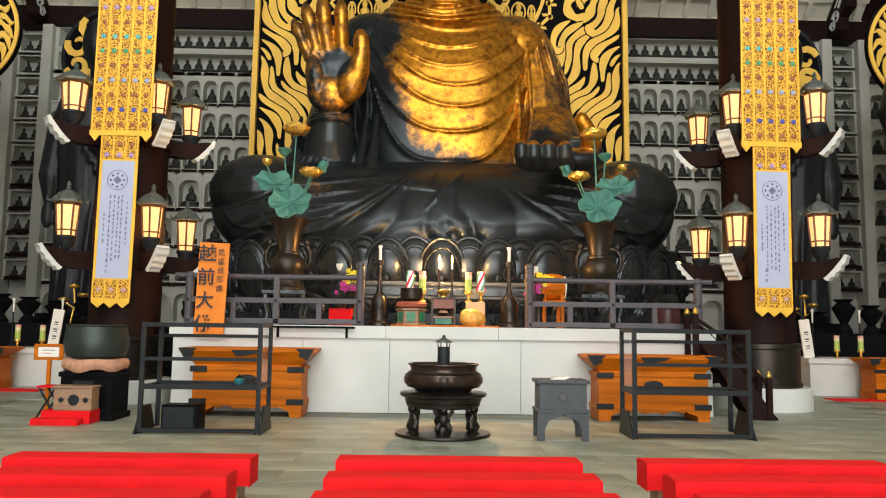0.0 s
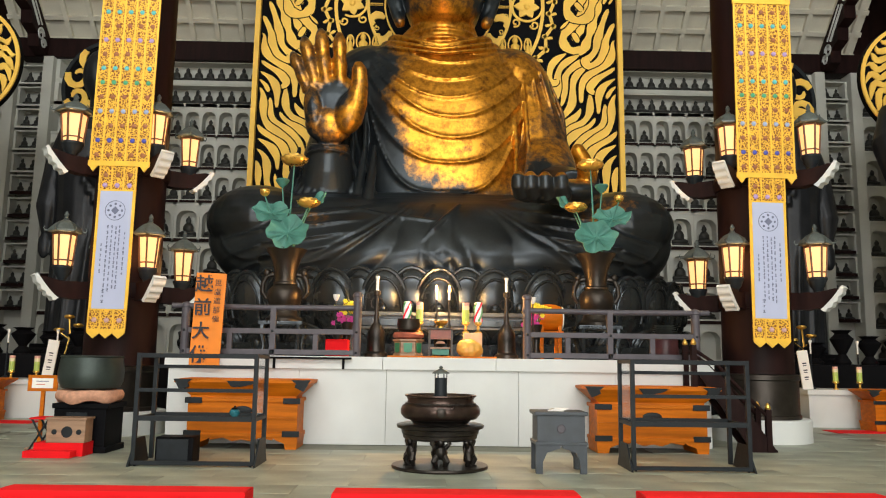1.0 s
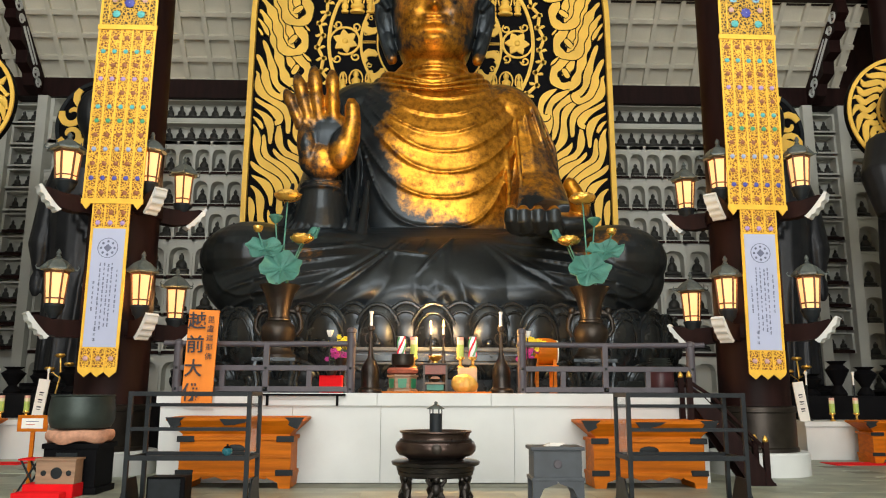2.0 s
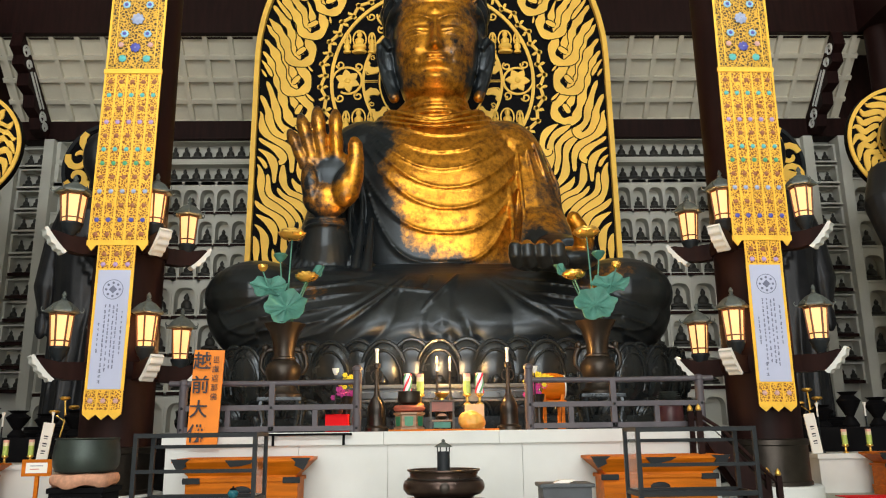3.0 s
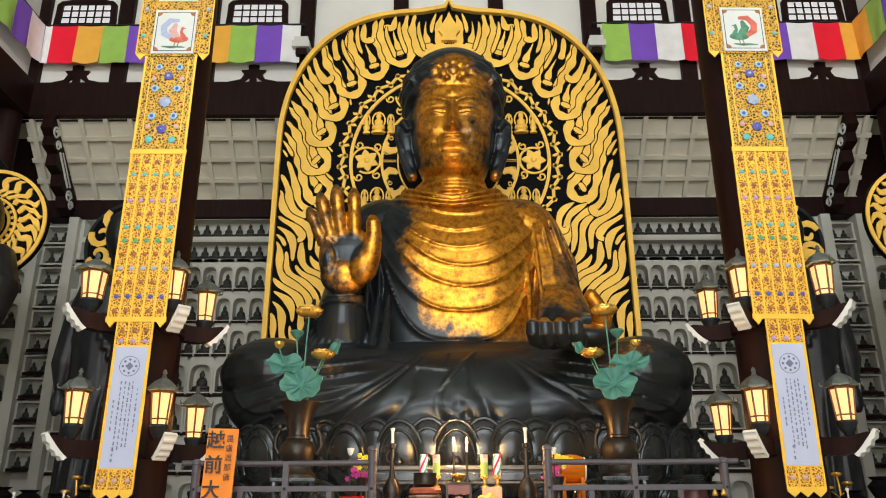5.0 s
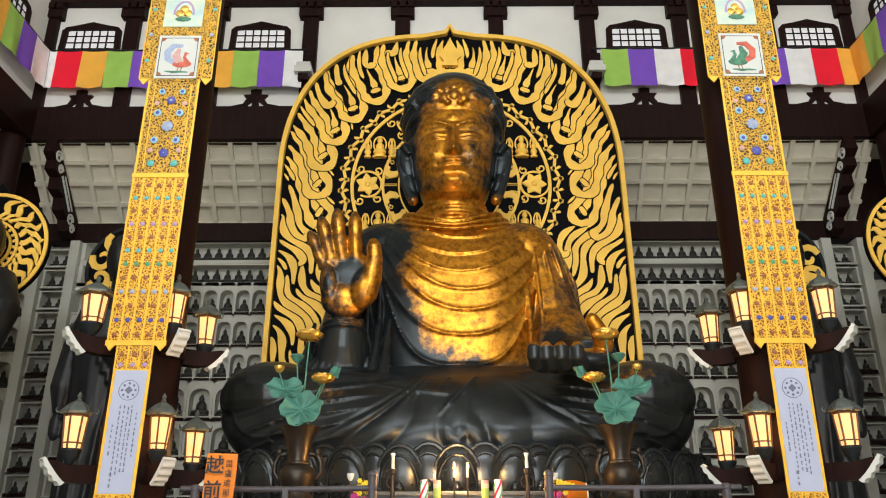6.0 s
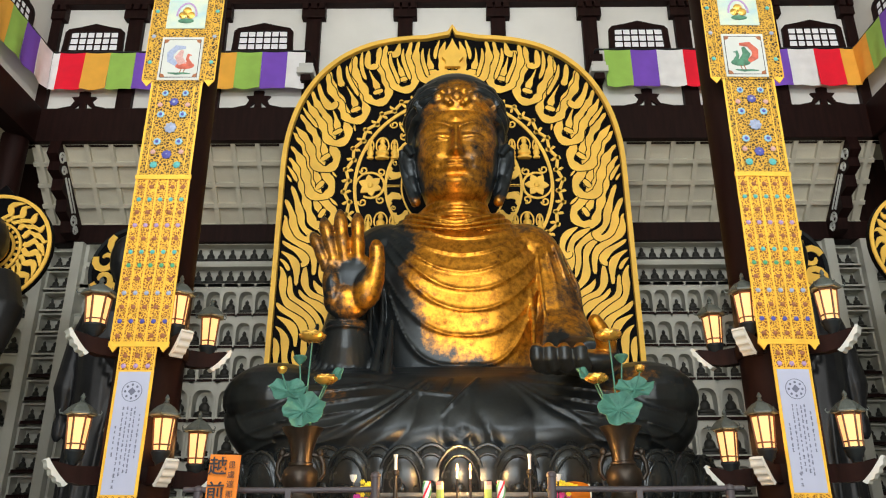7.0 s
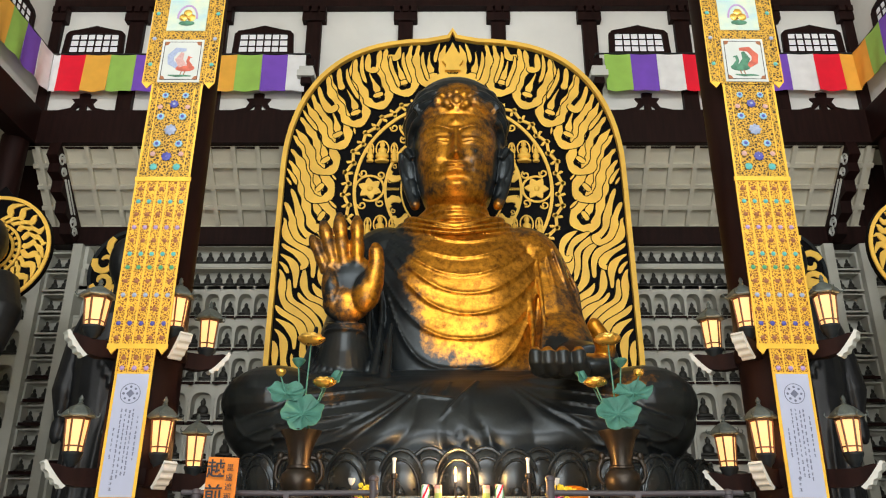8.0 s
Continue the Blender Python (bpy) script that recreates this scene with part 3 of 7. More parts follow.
def gilt_material():
    """Dark bronze under gold leaf and painted warm light on face, neck, chest and hands."""
    m = mat("gilding_and_light", (0.026, 0.034, 0.040), 0.30, 0.6, var=0.5, scale=0.7, fine=14, bump=0.05)
    n, l = m.node_tree.nodes, m.node_tree.links
    b = n["Principled BSDF"]
    co = n.new("ShaderNodeTexCoord")

    def blob(c, r, soft=0.35):
        mp = n.new("ShaderNodeMapping")
        mp.vector_type = "POINT"
        mp.inputs["Location"].default_value = [-a / k for a, k in zip(c, r)]
        mp.inputs["Scale"].default_value = [1 / k for k in r]
        l.new(co.outputs["Object"], mp.inputs[0])
        ln = n.new("ShaderNodeVectorMath")
        ln.operation = "LENGTH"
        l.new(mp.outputs[0], ln.inputs[0])
        rg = n.new("ShaderNodeMapRange")
        rg.inputs["From Min"].default_value, rg.inputs["From Max"].default_value = 1 + soft, 1 - soft
        l.new(ln.outputs["Value"], rg.inputs["Value"])
        return rg.outputs[0]

    def math_node(op, a, c):
        k = n.new("ShaderNodeMath")
        k.operation = op
        for i, v in enumerate((a, c)):
            if isinstance(v, (int, float)):
                k.inputs[i].default_value = v
            else:
                l.new(v, k.inputs[i])
        return k.outputs[0]

    # blob weights also paint how brightly face, chest and hands are lit
    total = None
    for c, r, k in (((0.75, 21.2, 9.0), (2.15, 2.2, 2.3), 1.0), ((0.95, 21.0, 7.4), (1.75, 2.0, 1.35), 1.0), ((0.05, 21.2, 13.2), (1.45, 1.3, 2.1), 0.8), ((0.05, 21.2, 14.9), (0.75, 0.7, 0.6), 0.75), ((0.2, 21.8, 11.0), (2.1, 1.8, 0.9), 0.9), ((-3.1, 20.3, 9.0), (1.6, 0.9, 2.1), 0.60), ((3.4, 18.5, 6.45), (0.75, 0.9, 0.6), 0.9), ((2.3, 17.8, 5.95), (0.9, 0.25, 0.14), 1.0)):
        q = math_node("MULTIPLY", blob(c, r), k)
        total = q if total is None else math_node("MAXIMUM", total, q)
    # weaker, browner gold on the resting arm, and a painted sheen on the knees
    for c, r, k in (((3.0, 21.9, 8.6), (1.3, 1.8, 2.7), 0.54), ((4.6, 19.6, 5.6), (1.0, 1.0, 0.7), 0.38), ((-2.9, 19.0, 5.2), (0.8, 0.9, 0.35), 0.45)):
        total = math_node("MAXIMUM", total, math_node("MULTIPLY", blob(c, r), k))
    # less gold in the middle of the palm
    palm_dark = blob((-2.85, 20.2, 8.6), (0.36, 0.6, 0.42))
    total = math_node("SUBTRACT", total, math_node("MULTIPLY", palm_dark, 0.5))
    wear, pits = n.new("ShaderNodeTexNoise"), n.new("ShaderNodeTexNoise")
    wear.inputs["Scale"].default_value, wear.inputs["Detail"].default_value = 0.7, 3.5
    pits.inputs["Scale"].default_value, pits.inputs["Detail"].default_value, pits.inputs["Roughness"].default_value = 5.0, 6, 0.7
    l.new(co.outputs["Object"], wear.inputs["Vector"])
    l.new(co.outputs["Object"], pits.inputs["Vector"])
    v = math_node("ADD", total, math_node("MULTIPLY", math_node("SUBTRACT", wear.outputs[0], 0.5), 1.7))
    v = math_node("ADD", v, math_node("MULTIPLY", math_node("SUBTRACT", pits.outputs[0], 0.5), 0.75))
    rg = n.new("ShaderNodeMapRange")
    rg.inputs["From Min"].default_value, rg.inputs["From Max"].default_value = 0.38, 0.78
    l.new(v, rg.inputs["Value"])
    mix = n.new("ShaderNodeMix")
    mix.data_type = "RGBA"
    old = b.inputs["Base Color"].links[0].from_socket
    gr = n.new("ShaderNodeValToRGB")
    gr.color_ramp.elements[0].position, gr.color_ramp.elements[1].position = 0.30, 0.58
    gr.color_ramp.elements[0].color, gr.color_ramp.elements[1].color = (0.16, 0.052, 0.006, 1), (0.66, 0.285, 0.026, 1)
    l.new(pits.outputs[0], gr.inputs[0])
    l.new(rg.outputs[0], mix.inputs["Factor"])
    l.new(old, mix.inputs["A"])
    l.new(gr.outputs[0], mix.inputs["B"])
    l.new(mix.outputs["Result"], b.inputs["Base Color"])
    rm = n.new("ShaderNodeMapRange")
    rm.inputs["To Min"].default_value, rm.inputs["To Max"].default_value = 0.55, 0.85
    l.new(rg.outputs[0], rm.inputs["Value"])
    l.new(rm.outputs[0], b.inputs["Metallic"])
    return m


statue_gilt = gilt_material()
great_statue()


# lotus seat
def lotus_seat():
    t = thing("lotus_pedestal", "black bronze lotus seat ringed with rounded petals", "pedestal", at=(0, 22.2, 1.545))
    part("core", lathe(B(), [(0.93, 0), (0.93, 0.35), (0.86, 0.45), (0.88, 1.2), (0.95, 1.75), (0.93, 2.05), (0.85, 2.1)], 64, sx=6.8, sy=4.3), M["lotus"], t, smooth=True)
    part("base_step", lathe(B(), [(1.0, 0), (1.0, 0.3), (0.97, 0.36)], 64, sx=7.1, sy=4.5), M["lotus"], t, smooth=True)

    def petal(w, h):
        """A domed petal with a raised rim and an inner raised arch."""
        bm = ball(B(), (0, 0.05, h * 0.42), (w * 0.5, 0.34, h * 0.58), 20)
        def arch(k, r):
            pts = []
            for i in range(15):
                a = math.pi * (i / 14) * 1.2 - 0.1 * math.pi
                x, z = w * 0.5 * k * math.cos(a), h * 0.42 + h * 0.58 * k * math.sin(a)
                pts.append((x, 0.05 - 0.34 * math.sqrt(max(0, 1 - k * k)) - 0.01, z))
            tube(bm, pts, r, 8)
        arch(0.96, 0.055)
        arch(0.74, 0.035)
        ball(bm, (0, -0.27, h * 0.40), (0.13, 0.08, 0.17), 10)
        return mesh_of("petal", bm, M["lotus"], True)

    big, low = petal(1.16, 1.62), petal(1.1, 0.75)
    n = 33
    for i in range(n):
        a = 2 * math.pi * i / n
        x, y = 6.62 * math.sin(a), -4.05 * math.cos(a)
        rz = math.degrees(math.atan2(y / 4.05 ** 2, x / 6.62 ** 2)) + 90
        piece("petal", big, t, pose(x, y, 0.48, 9, 0, rz))
        a += math.pi / n
        x, y = 6.55 * math.sin(a), -3.98 * math.cos(a)
        rz = math.degrees(math.atan2(y / 3.98 ** 2, x / 6.55 ** 2)) + 90
        piece("back_petal", big, t, pose(x, y, 0.52, 6, 0, rz))
        piece("lower_petal", low, t, pose(x * 1.03, y * 1.03, 0.06, 20, 0, rz))
    return t


lotus_seat()


# ---- the mandorla: gilded flames on black ----
MZ, MY = 13.9, 26.0
def mandorla_outline(k, n=26):
    """Right-hand outline from the foot to the point, drawn in by k."""
    pts = [(6.45 - k, 2.0 + k), (6.45 - k, 8.0), (6.42 - k, 14.6)]
    for i in range(1, n):
        a = i / n * math.pi / 2
        pts.append(((6.42 - k) * math.cos(a) ** 0.65, 14.6 + (5.85 - k) * math.sin(a) ** 0.95))
    pts.append((0.16, 20.62 - k))
    pts.append((0.0, 20.98 - k * 1.3))
    return pts


def full(half):
    return half + [(-x, z) for x, z in reversed(half[:-1])]


def ribbon(bm, pts, widths, y0, y1):
    """A flat flowing stroke of changing width."""
    left, right = [], []
    for i, p in enumerate(pts):
        a, b = pts[max(0, i - 1)], pts[min(len(pts) - 1, i + 1)]
        dx, dz = b[0] - a[0], b[1] - a[1]
        q = math.hypot(dx, dz) or 1
        left.append((p[0] - dz / q * widths[i], p[1] + dx / q * widths[i]))
        right.append((p[0] + dz / q * widths[i], p[1] - dx / q * widths[i]))
    f = [[bm.verts.new((x, y, z)) for x, z in row] for row, y in ((left, y0), (right, y0), (right, y1), (left, y1))]
    for i in range(len(pts) - 1):
        for a, b in ((0, 1), (1, 2), (3, 0)):
            bm.faces.new((f[a][i], f[b][i], f[b][i + 1], f[a][i + 1]))
    bm.faces.new([f[k][0] for k in range(4)])
    bm.faces.new([f[k][-1] for k in range(4)])
    return bm


def mandorla():
    t = thing("mandorla", "tall arched halo board with gilded flames on black lacquer", "halo", at=(0, MY, 0))
    part("board", prism(B(), full(mandorla_outline(0.0)), 0.0, 0.3), M["black"], t, "black lacquered board")
    rim = mandorla_outline(0.075)
    part("rim", ribbon(B(), full(rim), [0.085] * (2 * len(rim) - 1), -0.2, 0.02), M["gold"], t, "gilded rim")
    def inside(x, z, k=0.36):
        if z < 14.6:
            return abs(x) < 6.42 - k and z > 2.3
        return (abs(x) / (6.42 - k)) ** 3.08 + ((z - 14.6) / (5.88 - k)) ** 2.1 < 1

    def heading(x, z):
        ang = math.degrees(math.atan2(z - MZ, max(0.01, x)))
        base = 60 + 34 * max(0.0, min(1.0, ang / 90)) ** 1.2
        wave = 30 * math.sin(2.5 * z + 1.3 * x) if z < 12.6 else 15 * math.sin(2.6 * math.hypot(x, z - MZ) + 0.05 * ang)
        return radians(base + wave)

    SEP, laid = 0.30, np.zeros((0, 2))

    def clear(x, z, k):
        return not len(laid) or np.min((laid[:, 0] - x) ** 2 + (laid[:, 1] - z) ** 2) > (SEP * k) ** 2

    def grow(x, z, length, way, step=0.07):
        pts = []
        while length > 0 and inside(x, z, 0.2) and math.hypot(x, z - MZ) > 4.34 and x > 0.1 and clear(x, z, 0.52):
            pts.append((x, z))
            h = heading(x, z)
            x, z, length = x + way * step * math.cos(h), z + way * step * math.sin(h), length - step
        return pts

    rnd = random.Random(21)
    lay, tries = 0, 0

    def lay_flame(pts, ws, name="flame"):
        y0 = -0.04 - 0.0006 * lay
        for s in (-1, 1):
            fl = part(name, ribbon(B(), [(s * px, pz) for px, pz in pts], ws, y0, 0.01), M["gold"], t)
            part("dark_outline", ribbon(B(), [(s * px, pz) for px, pz in pts], [w + 0.038 for w in ws], y0 + 0.0003, 0.008), M["black"], fl)

    # hooked flames with a drop inside, ranged round the disc
    def free(x, z, length, step=0.07):
        pts = []
        while length > 0 and inside(x, z, 0.2) and x > 0.12:
            pts.append((x, z))
            h = heading(x, z)
            x, z, length = x + step * math.cos(h), z + step * math.sin(h), length - step
        return pts

    new_pts = []
    HS = 0.45
    for j in range(8):
        a = radians(-13 + 13.4 * j)
        ux, uz = math.cos(a), math.sin(a)
        c = (5.0 * ux, MZ + 5.0 * uz)
        h0 = heading(*c)
        # the arms leave the bow along the local stream
        fx, fz = math.cos(0.6 * h0 + 0.4 * a), math.sin(0.6 * h0 + 0.4 * a)
        q = math.hypot(fx, fz)
        fx, fz = fx / q, fz / q
        lo = free(c[0] + HS * fz, c[1] - HS * fx, 3.4)
        hi = free(c[0] - HS * fz, c[1] + HS * fx, 4.2)
        if len(lo) < 6 or len(hi) < 6:
            continue
        bow = [(c[0] + HS * (fz * math.cos(b) - 1.15 * fx * math.sin(b)), c[1] + HS * (-fx * math.cos(b) - 1.15 * fz * math.sin(b))) for b in [math.pi * i / 12 for i in range(1, 12)]]
        pts = lo[::-1] + bow + hi
        ws = []
        for arm, flip in ((lo, True), (None, False), (hi, False)):
            if arm is None:
                ws += [0.15 + 0.03 * math.cos(4 * math.pi * i / 10) for i in range(len(bow))]
                continue
            col = [0.14 * (0.08 + 0.92 * math.sqrt(min(1, (len(arm) - 1 - i) * 0.07 / 0.7))) * (1 + 0.24 * math.sin(0.62 * i + j)) for i in range(len(arm))]
            ws += col[::-1] if flip else col
        lay += 1
        lay_flame(pts, ws)
        drop = free(c[0] - 0.16 * fx, c[1] - 0.16 * fz, 1.3)
        if len(drop) > 6:
            lay += 1
            wid = (0.06, 0.14, 0.17, 0.14, 0.10, 0.12, 0.14, 0.13, 0.11, 0.09, 0.065, 0.055, 0.05, 0.045, 0.035, 0.03, 0.022, 0.015, 0.01)
            lay_flame(drop, [wid[min(i, len(wid) - 1)] for i in range(len(drop))], "flame_drop")
            p2 = drop[2]
            lobe = [(p2[0] + 0.2 * q * fz, p2[1] - 0.2 * q * fx) for q in (-1, -0.9, -0.7, -0.45, 0, 0.45, 0.7, 0.9, 1)]
            lay += 1
            lay_flame(lobe, [0.012, 0.055, 0.085, 0.09, 0.10, 0.09, 0.085, 0.055, 0.012], "flame_drop")
        new_pts += pts + drop
    laid = np.array(new_pts)
    seeds = [(5.2, 12.0), (5.4, 15.5), (4.4, 18.2), (1.5, 19.9)] + [(5.9 * math.cos(radians(b)), MZ + 5.9 * math.sin(radians(b))) for b in range(0, 85, 4)] + [(6.5 * math.cos(radians(b)), MZ + 6.5 * math.sin(radians(b))) for b in range(20, 88, 3)]
    while seeds and tries < 9000:
        tries += 1
        x, z = seeds.pop(0)
        if z < 5.0 or x < 0.1 or not clear(x, z, 0.95):
            continue
        up = grow(x, z, rnd.uniform(1.8, 4.0), 1)
        pts = list(reversed(grow(x, z, rnd.uniform(1.0, 2.6), -1)))[:-1] + up
        k = len(pts)
        if k < 6:
            continue
        laid = np.vstack([laid, np.array(pts)])
        hook = []
        if lay % 3 != 2 and pts[0][1] > 11.0:
            h, turn = heading(*pts[0]), (1 if lay % 2 else -1)
            cx, cz = pts[0][0] - turn * 0.16 * math.sin(h), pts[0][1] + turn * 0.16 * math.cos(h)
            for i in range(9, 0, -1):
                b = h - turn * math.pi / 2 - turn * i * 0.33
                hook.append((cx + 0.16 * math.cos(b), cz + 0.16 * math.sin(b)))
        for i in range(0, k, 2):
            h = heading(*pts[i])
            for q in (-1, 1):
                seeds.append((pts[i][0] - q * SEP * math.sin(h), pts[i][1] + q * SEP * math.cos(h)))
        for q, w in ((0, -1), (k - 1, 1)):
            h = heading(*pts[q])
            seeds.append((pts[q][0] + w * SEP * 1.02 * math.cos(h), pts[q][1] + w * SEP * 1.02 * math.sin(h)))
        ws, ph = [], rnd.uniform(0, 6)
        pts = [q for q in hook if inside(*q, 0.3) and math.hypot(q[0], q[1] - MZ) > 4.3] + pts if all(inside(*q, 0.3) and math.hypot(q[0], q[1] - MZ) > 4.3 for q in hook) else pts
        k = len(pts)
        for i in range(k):
            d, e = i * 0.07, (k - 1 - i) * 0.07
            head = math.sqrt(min(1.0, (d + 0.03) / (0.15 if pts[0][1] > 12.0 else 0.5)))
            tail = math.sqrt(max(0.0, min(1.0, e / 0.7)))
            ws.append((0.135 if pts[0][1] > 12.0 else 0.125) * head * (0.10 + 0.90 * tail) * (1 + 0.2 * math.sin(5.5 * d + ph)) * (1 + 0.25 * max(0, 1 - d / 0.3)))
        lay += 1
        lay_flame(pts, ws)
    # slim tongues in the gaps that are left
    for gx in range(34):
        for gz in range(84):
            x, z = 0.15 + 0.19 * gx + 0.06 * (gz % 2), 5.0 + 0.19 * gz
            if not inside(x, z, 0.25) or math.hypot(x, z - MZ) < 4.4 or np.min((laid[:, 0] - x) ** 2 + (laid[:, 1] - z) ** 2) < 0.215 ** 2:
                continue
            pts = list(reversed(grow(x, z, 0.7, -1)))[:-1] + grow(x, z, 0.9, 1)
            if len(pts) < 5:
                continue
            laid = np.vstack([laid, np.array(pts)])
            lay += 1
            lay_flame(pts, [0.075 * math.sqrt(min(1.0, (i + 0.4) * 0.07 / 0.2)) * (0.08 + 0.92 * math.sqrt(min(1.0, (len(pts) - 1 - i) * 0.07 / 0.5))) for i in range(len(pts))])
    # the inner disc
    def ring(r0, r1, name):
        c = [(0.5 * (r0 + r1) * math.cos(2 * math.pi * i / 96), MZ + 0.5 * (r0 + r1) * math.sin(2 * math.pi * i / 96)) for i in range(97)]
        part(name, ribbon(B(), c, [(r1 - r0) / 2] * 97, -0.2 if r0 > 4 else -0.07, 0.01), M["gold"], t, "gilded ring")
    ring(3.60, 3.72, "ring")
    ring(2.47, 2.57, "ring")
    ring(1.9, 1.96, "ring")
    # running scroll round the disc: an S-shaped vine with a leaf in every bend
    n = 28
    vine_pts = [((3.98 + 0.15 * math.sin(n * b)) * math.cos(b + 0.035 * math.sin(2 * n * b)), MZ + (3.98 + 0.15 * math.sin(n * b)) * math.sin(b + 0.035 * math.sin(2 * n * b))) for b in [2 * math.pi * i / 560 for i in range(561)]]
    part("running_scroll", ribbon(B(), vine_pts, [0.058] * 561, -0.05, 0.01), M["gold"], t, "gilded running scroll")
    bud = mesh_of("scroll_leaf", ribbon(B(), [(0.0, -0.17), (0.03, -0.1), (0.0, -0.03), (-0.03, 0.04), (0.0, 0.1)], [0.02, 0.06, 0.07, 0.05, 0.015], -0.05, 0.0), M["gold"])
    for i in range(2 * n):
        b = 2 * math.pi * (i + 0.5) / (2 * n)
        r = 3.98 + (-0.05 if i % 2 == 0 else 0.05)
        piece("scroll_leaf", bud, t, Matrix.Translation((r * math.cos(b), 0, MZ + r * math.sin(b))) @ pose(0, 0, 0, 0, 90 - math.degrees(b) + (180 if i % 2 else 0), 0) @ Matrix.Scale(0.8, 4))
    # open lotus flowers inside round vines, between trios of relief figures
    bm = B()
    for k in range(6):
        b = radians(30 + 60 * k)
        q = [(0.05, 0.10), (0.16, 0.13), (0.26, 0.09), (0.36, 0.01)]
        ribbon(bm, [(u * math.cos(b), u * math.sin(b)) for u, w in q], [w for u, w in q], -0.05 - 0.002 * k, 0.0)
    ball(bm, (0, -0.06, 0), (0.09, 0.05, 0.09), 10)
    flower = mesh_of("flower", bm, M["gold"])
    ringlet = mesh_of("vine", ribbon(B(), [((0.49 + 0.06 * q / 33) * math.cos(b), (0.49 + 0.06 * q / 33) * math.sin(b)) for q, b in [(q, radians(150 + 9.5 * q)) for q in range(34)]], [0.045 - 0.025 * abs(q / 33 - 0.4) for q in range(34)], -0.045, 0.0), M["gold"])
    curl = mesh_of("vine_curl", ribbon(B(), [((0.16 - 0.006 * q) * math.cos(0.42 * q), (0.16 - 0.006 * q) * math.sin(0.42 * q)) for q in range(18)], [0.028] * 16 + [0.04, 0.03], -0.04, 0.0), M["gold"])

    def trio():
        bm = B()
        for x, k in ((0, 1.0), (-0.36, 0.8), (0.36, 0.8)):
            w = k * (1.0 if x == 0 else 0.62)
            lathe(bm, [(0.2 * w, -0.36), (0.22 * w, -0.30), (0.12 * w, -0.27), (0.20 * w, -0.2), (0.19 * w, -0.12), (0.11 * w, -0.06), (0.13 * w, 0.06 * k), (0.05 * w, 0.14 * k), (0.085 * w, 0.2 * k), (0.07 * w, 0.28 * k), (0.02 * w, 0.34 * k)], 12, (x, 0, 0), sy=0.6)
            ribbon(bm, [(x + 0.19 * w * math.cos(b), 0.1 * k + 0.27 * k * math.sin(b)) for b in [-0.6 + i * 4.34 / 14 for i in range(15)]], [0.02] * 15, 0.02, 0.06)
        return mesh_of("relief_figure", bm, M["gold"], True)

    fig = trio()
    for k in range(12):
        b = radians(90 + k * 30)
        at = Matrix.Translation((3.08 * math.cos(b), -0.03, MZ + 3.08 * math.sin(b)))
        if k % 2:
            piece("flower", flower, t, at @ pose(0, 0, 0, 0, 17 * k, 0) @ Matrix.Scale(1.25, 4))
            piece("vine", ringlet, t, at @ pose(0, 0, 0, 0, 90 - math.degrees(b), 0))
            for d, r in ((-11, 3.42), (11, 3.42), (-12, 2.76), (12, 2.76)):
                e = b + radians(d)
                piece("vine_curl", curl, t, Matrix.Translation((r * math.cos(e), -0.01, MZ + r * math.sin(e))) @ pose(0, 0, 0, 0, 50 * d, 0))
        else:
            piece("relief_figure", fig, t, at @ Matrix.Translation((0, -0.06, 0)) @ Matrix.Scale(1.25, 4))
    # leafy inner band with double spokes
    blade = mesh_of("leaf_scroll", ribbon(B(), [(0.0, 0.0), (0.10, 0.08), (0.15, 0.2), (0.10, 0.33), (-0.02, 0.38), (-0.1, 0.32)], [0.05, 0.10, 0.12, 0.10, 0.07, 0.05], -0.05, 0.0), M["gold"])
    spoke = mesh_of("spoke", box(box(B(), -0.045, -0.02, -0.04, 0.0, 0, 0.52), 0.02, 0.045, -0.04, 0.0, 0, 0.52), M["gold"])
    for k in range(24):
        b = radians(k * 15)
        turn = pose(0, 0, 0, 0, 90 - math.degrees(b), 0)
        at = Matrix.Translation((2.0 * math.cos(b), 0, MZ + 2.0 * math.sin(b)))
        if k % 3 == 0:
            piece("spoke", spoke, t, at @ turn)
        else:
            piece("leaf_scroll", blade, t, at @ turn @ Matrix.Scale(1.25, 4) @ (Matrix.Scale(-1, 4, (1, 0, 0)) if k % 3 == 2 else Matrix.Identity(4)))
            piece("vine_curl", curl, t, Matrix.Translation((2.36 * math.cos(b + 0.12), -0.01, MZ + 2.36 * math.sin(b + 0.12))) @ turn @ Matrix.Scale(0.6, 4))
    # pointed jewel at the top
    part("jewel", prism(B(), [(-0.3, 18.95), (0.3, 18.95), (0.26, 19.2), (0.42, 19.4), (0.1, 20.0), (0, 20.25), (-0.1, 20.0), (-0.42, 19.4), (-0.26, 19.2)], -0.24, 0.0), M["gold"], t)
    part("canopy", prism(B(), [(-1.0, 18.15), (1.0, 18.15), (0.95, 18.5), (0.55, 18.75), (-0.55, 18.75), (-0.95, 18.5)], -0.26, 0.0), M["gold"], t)
    return t


mandorla()


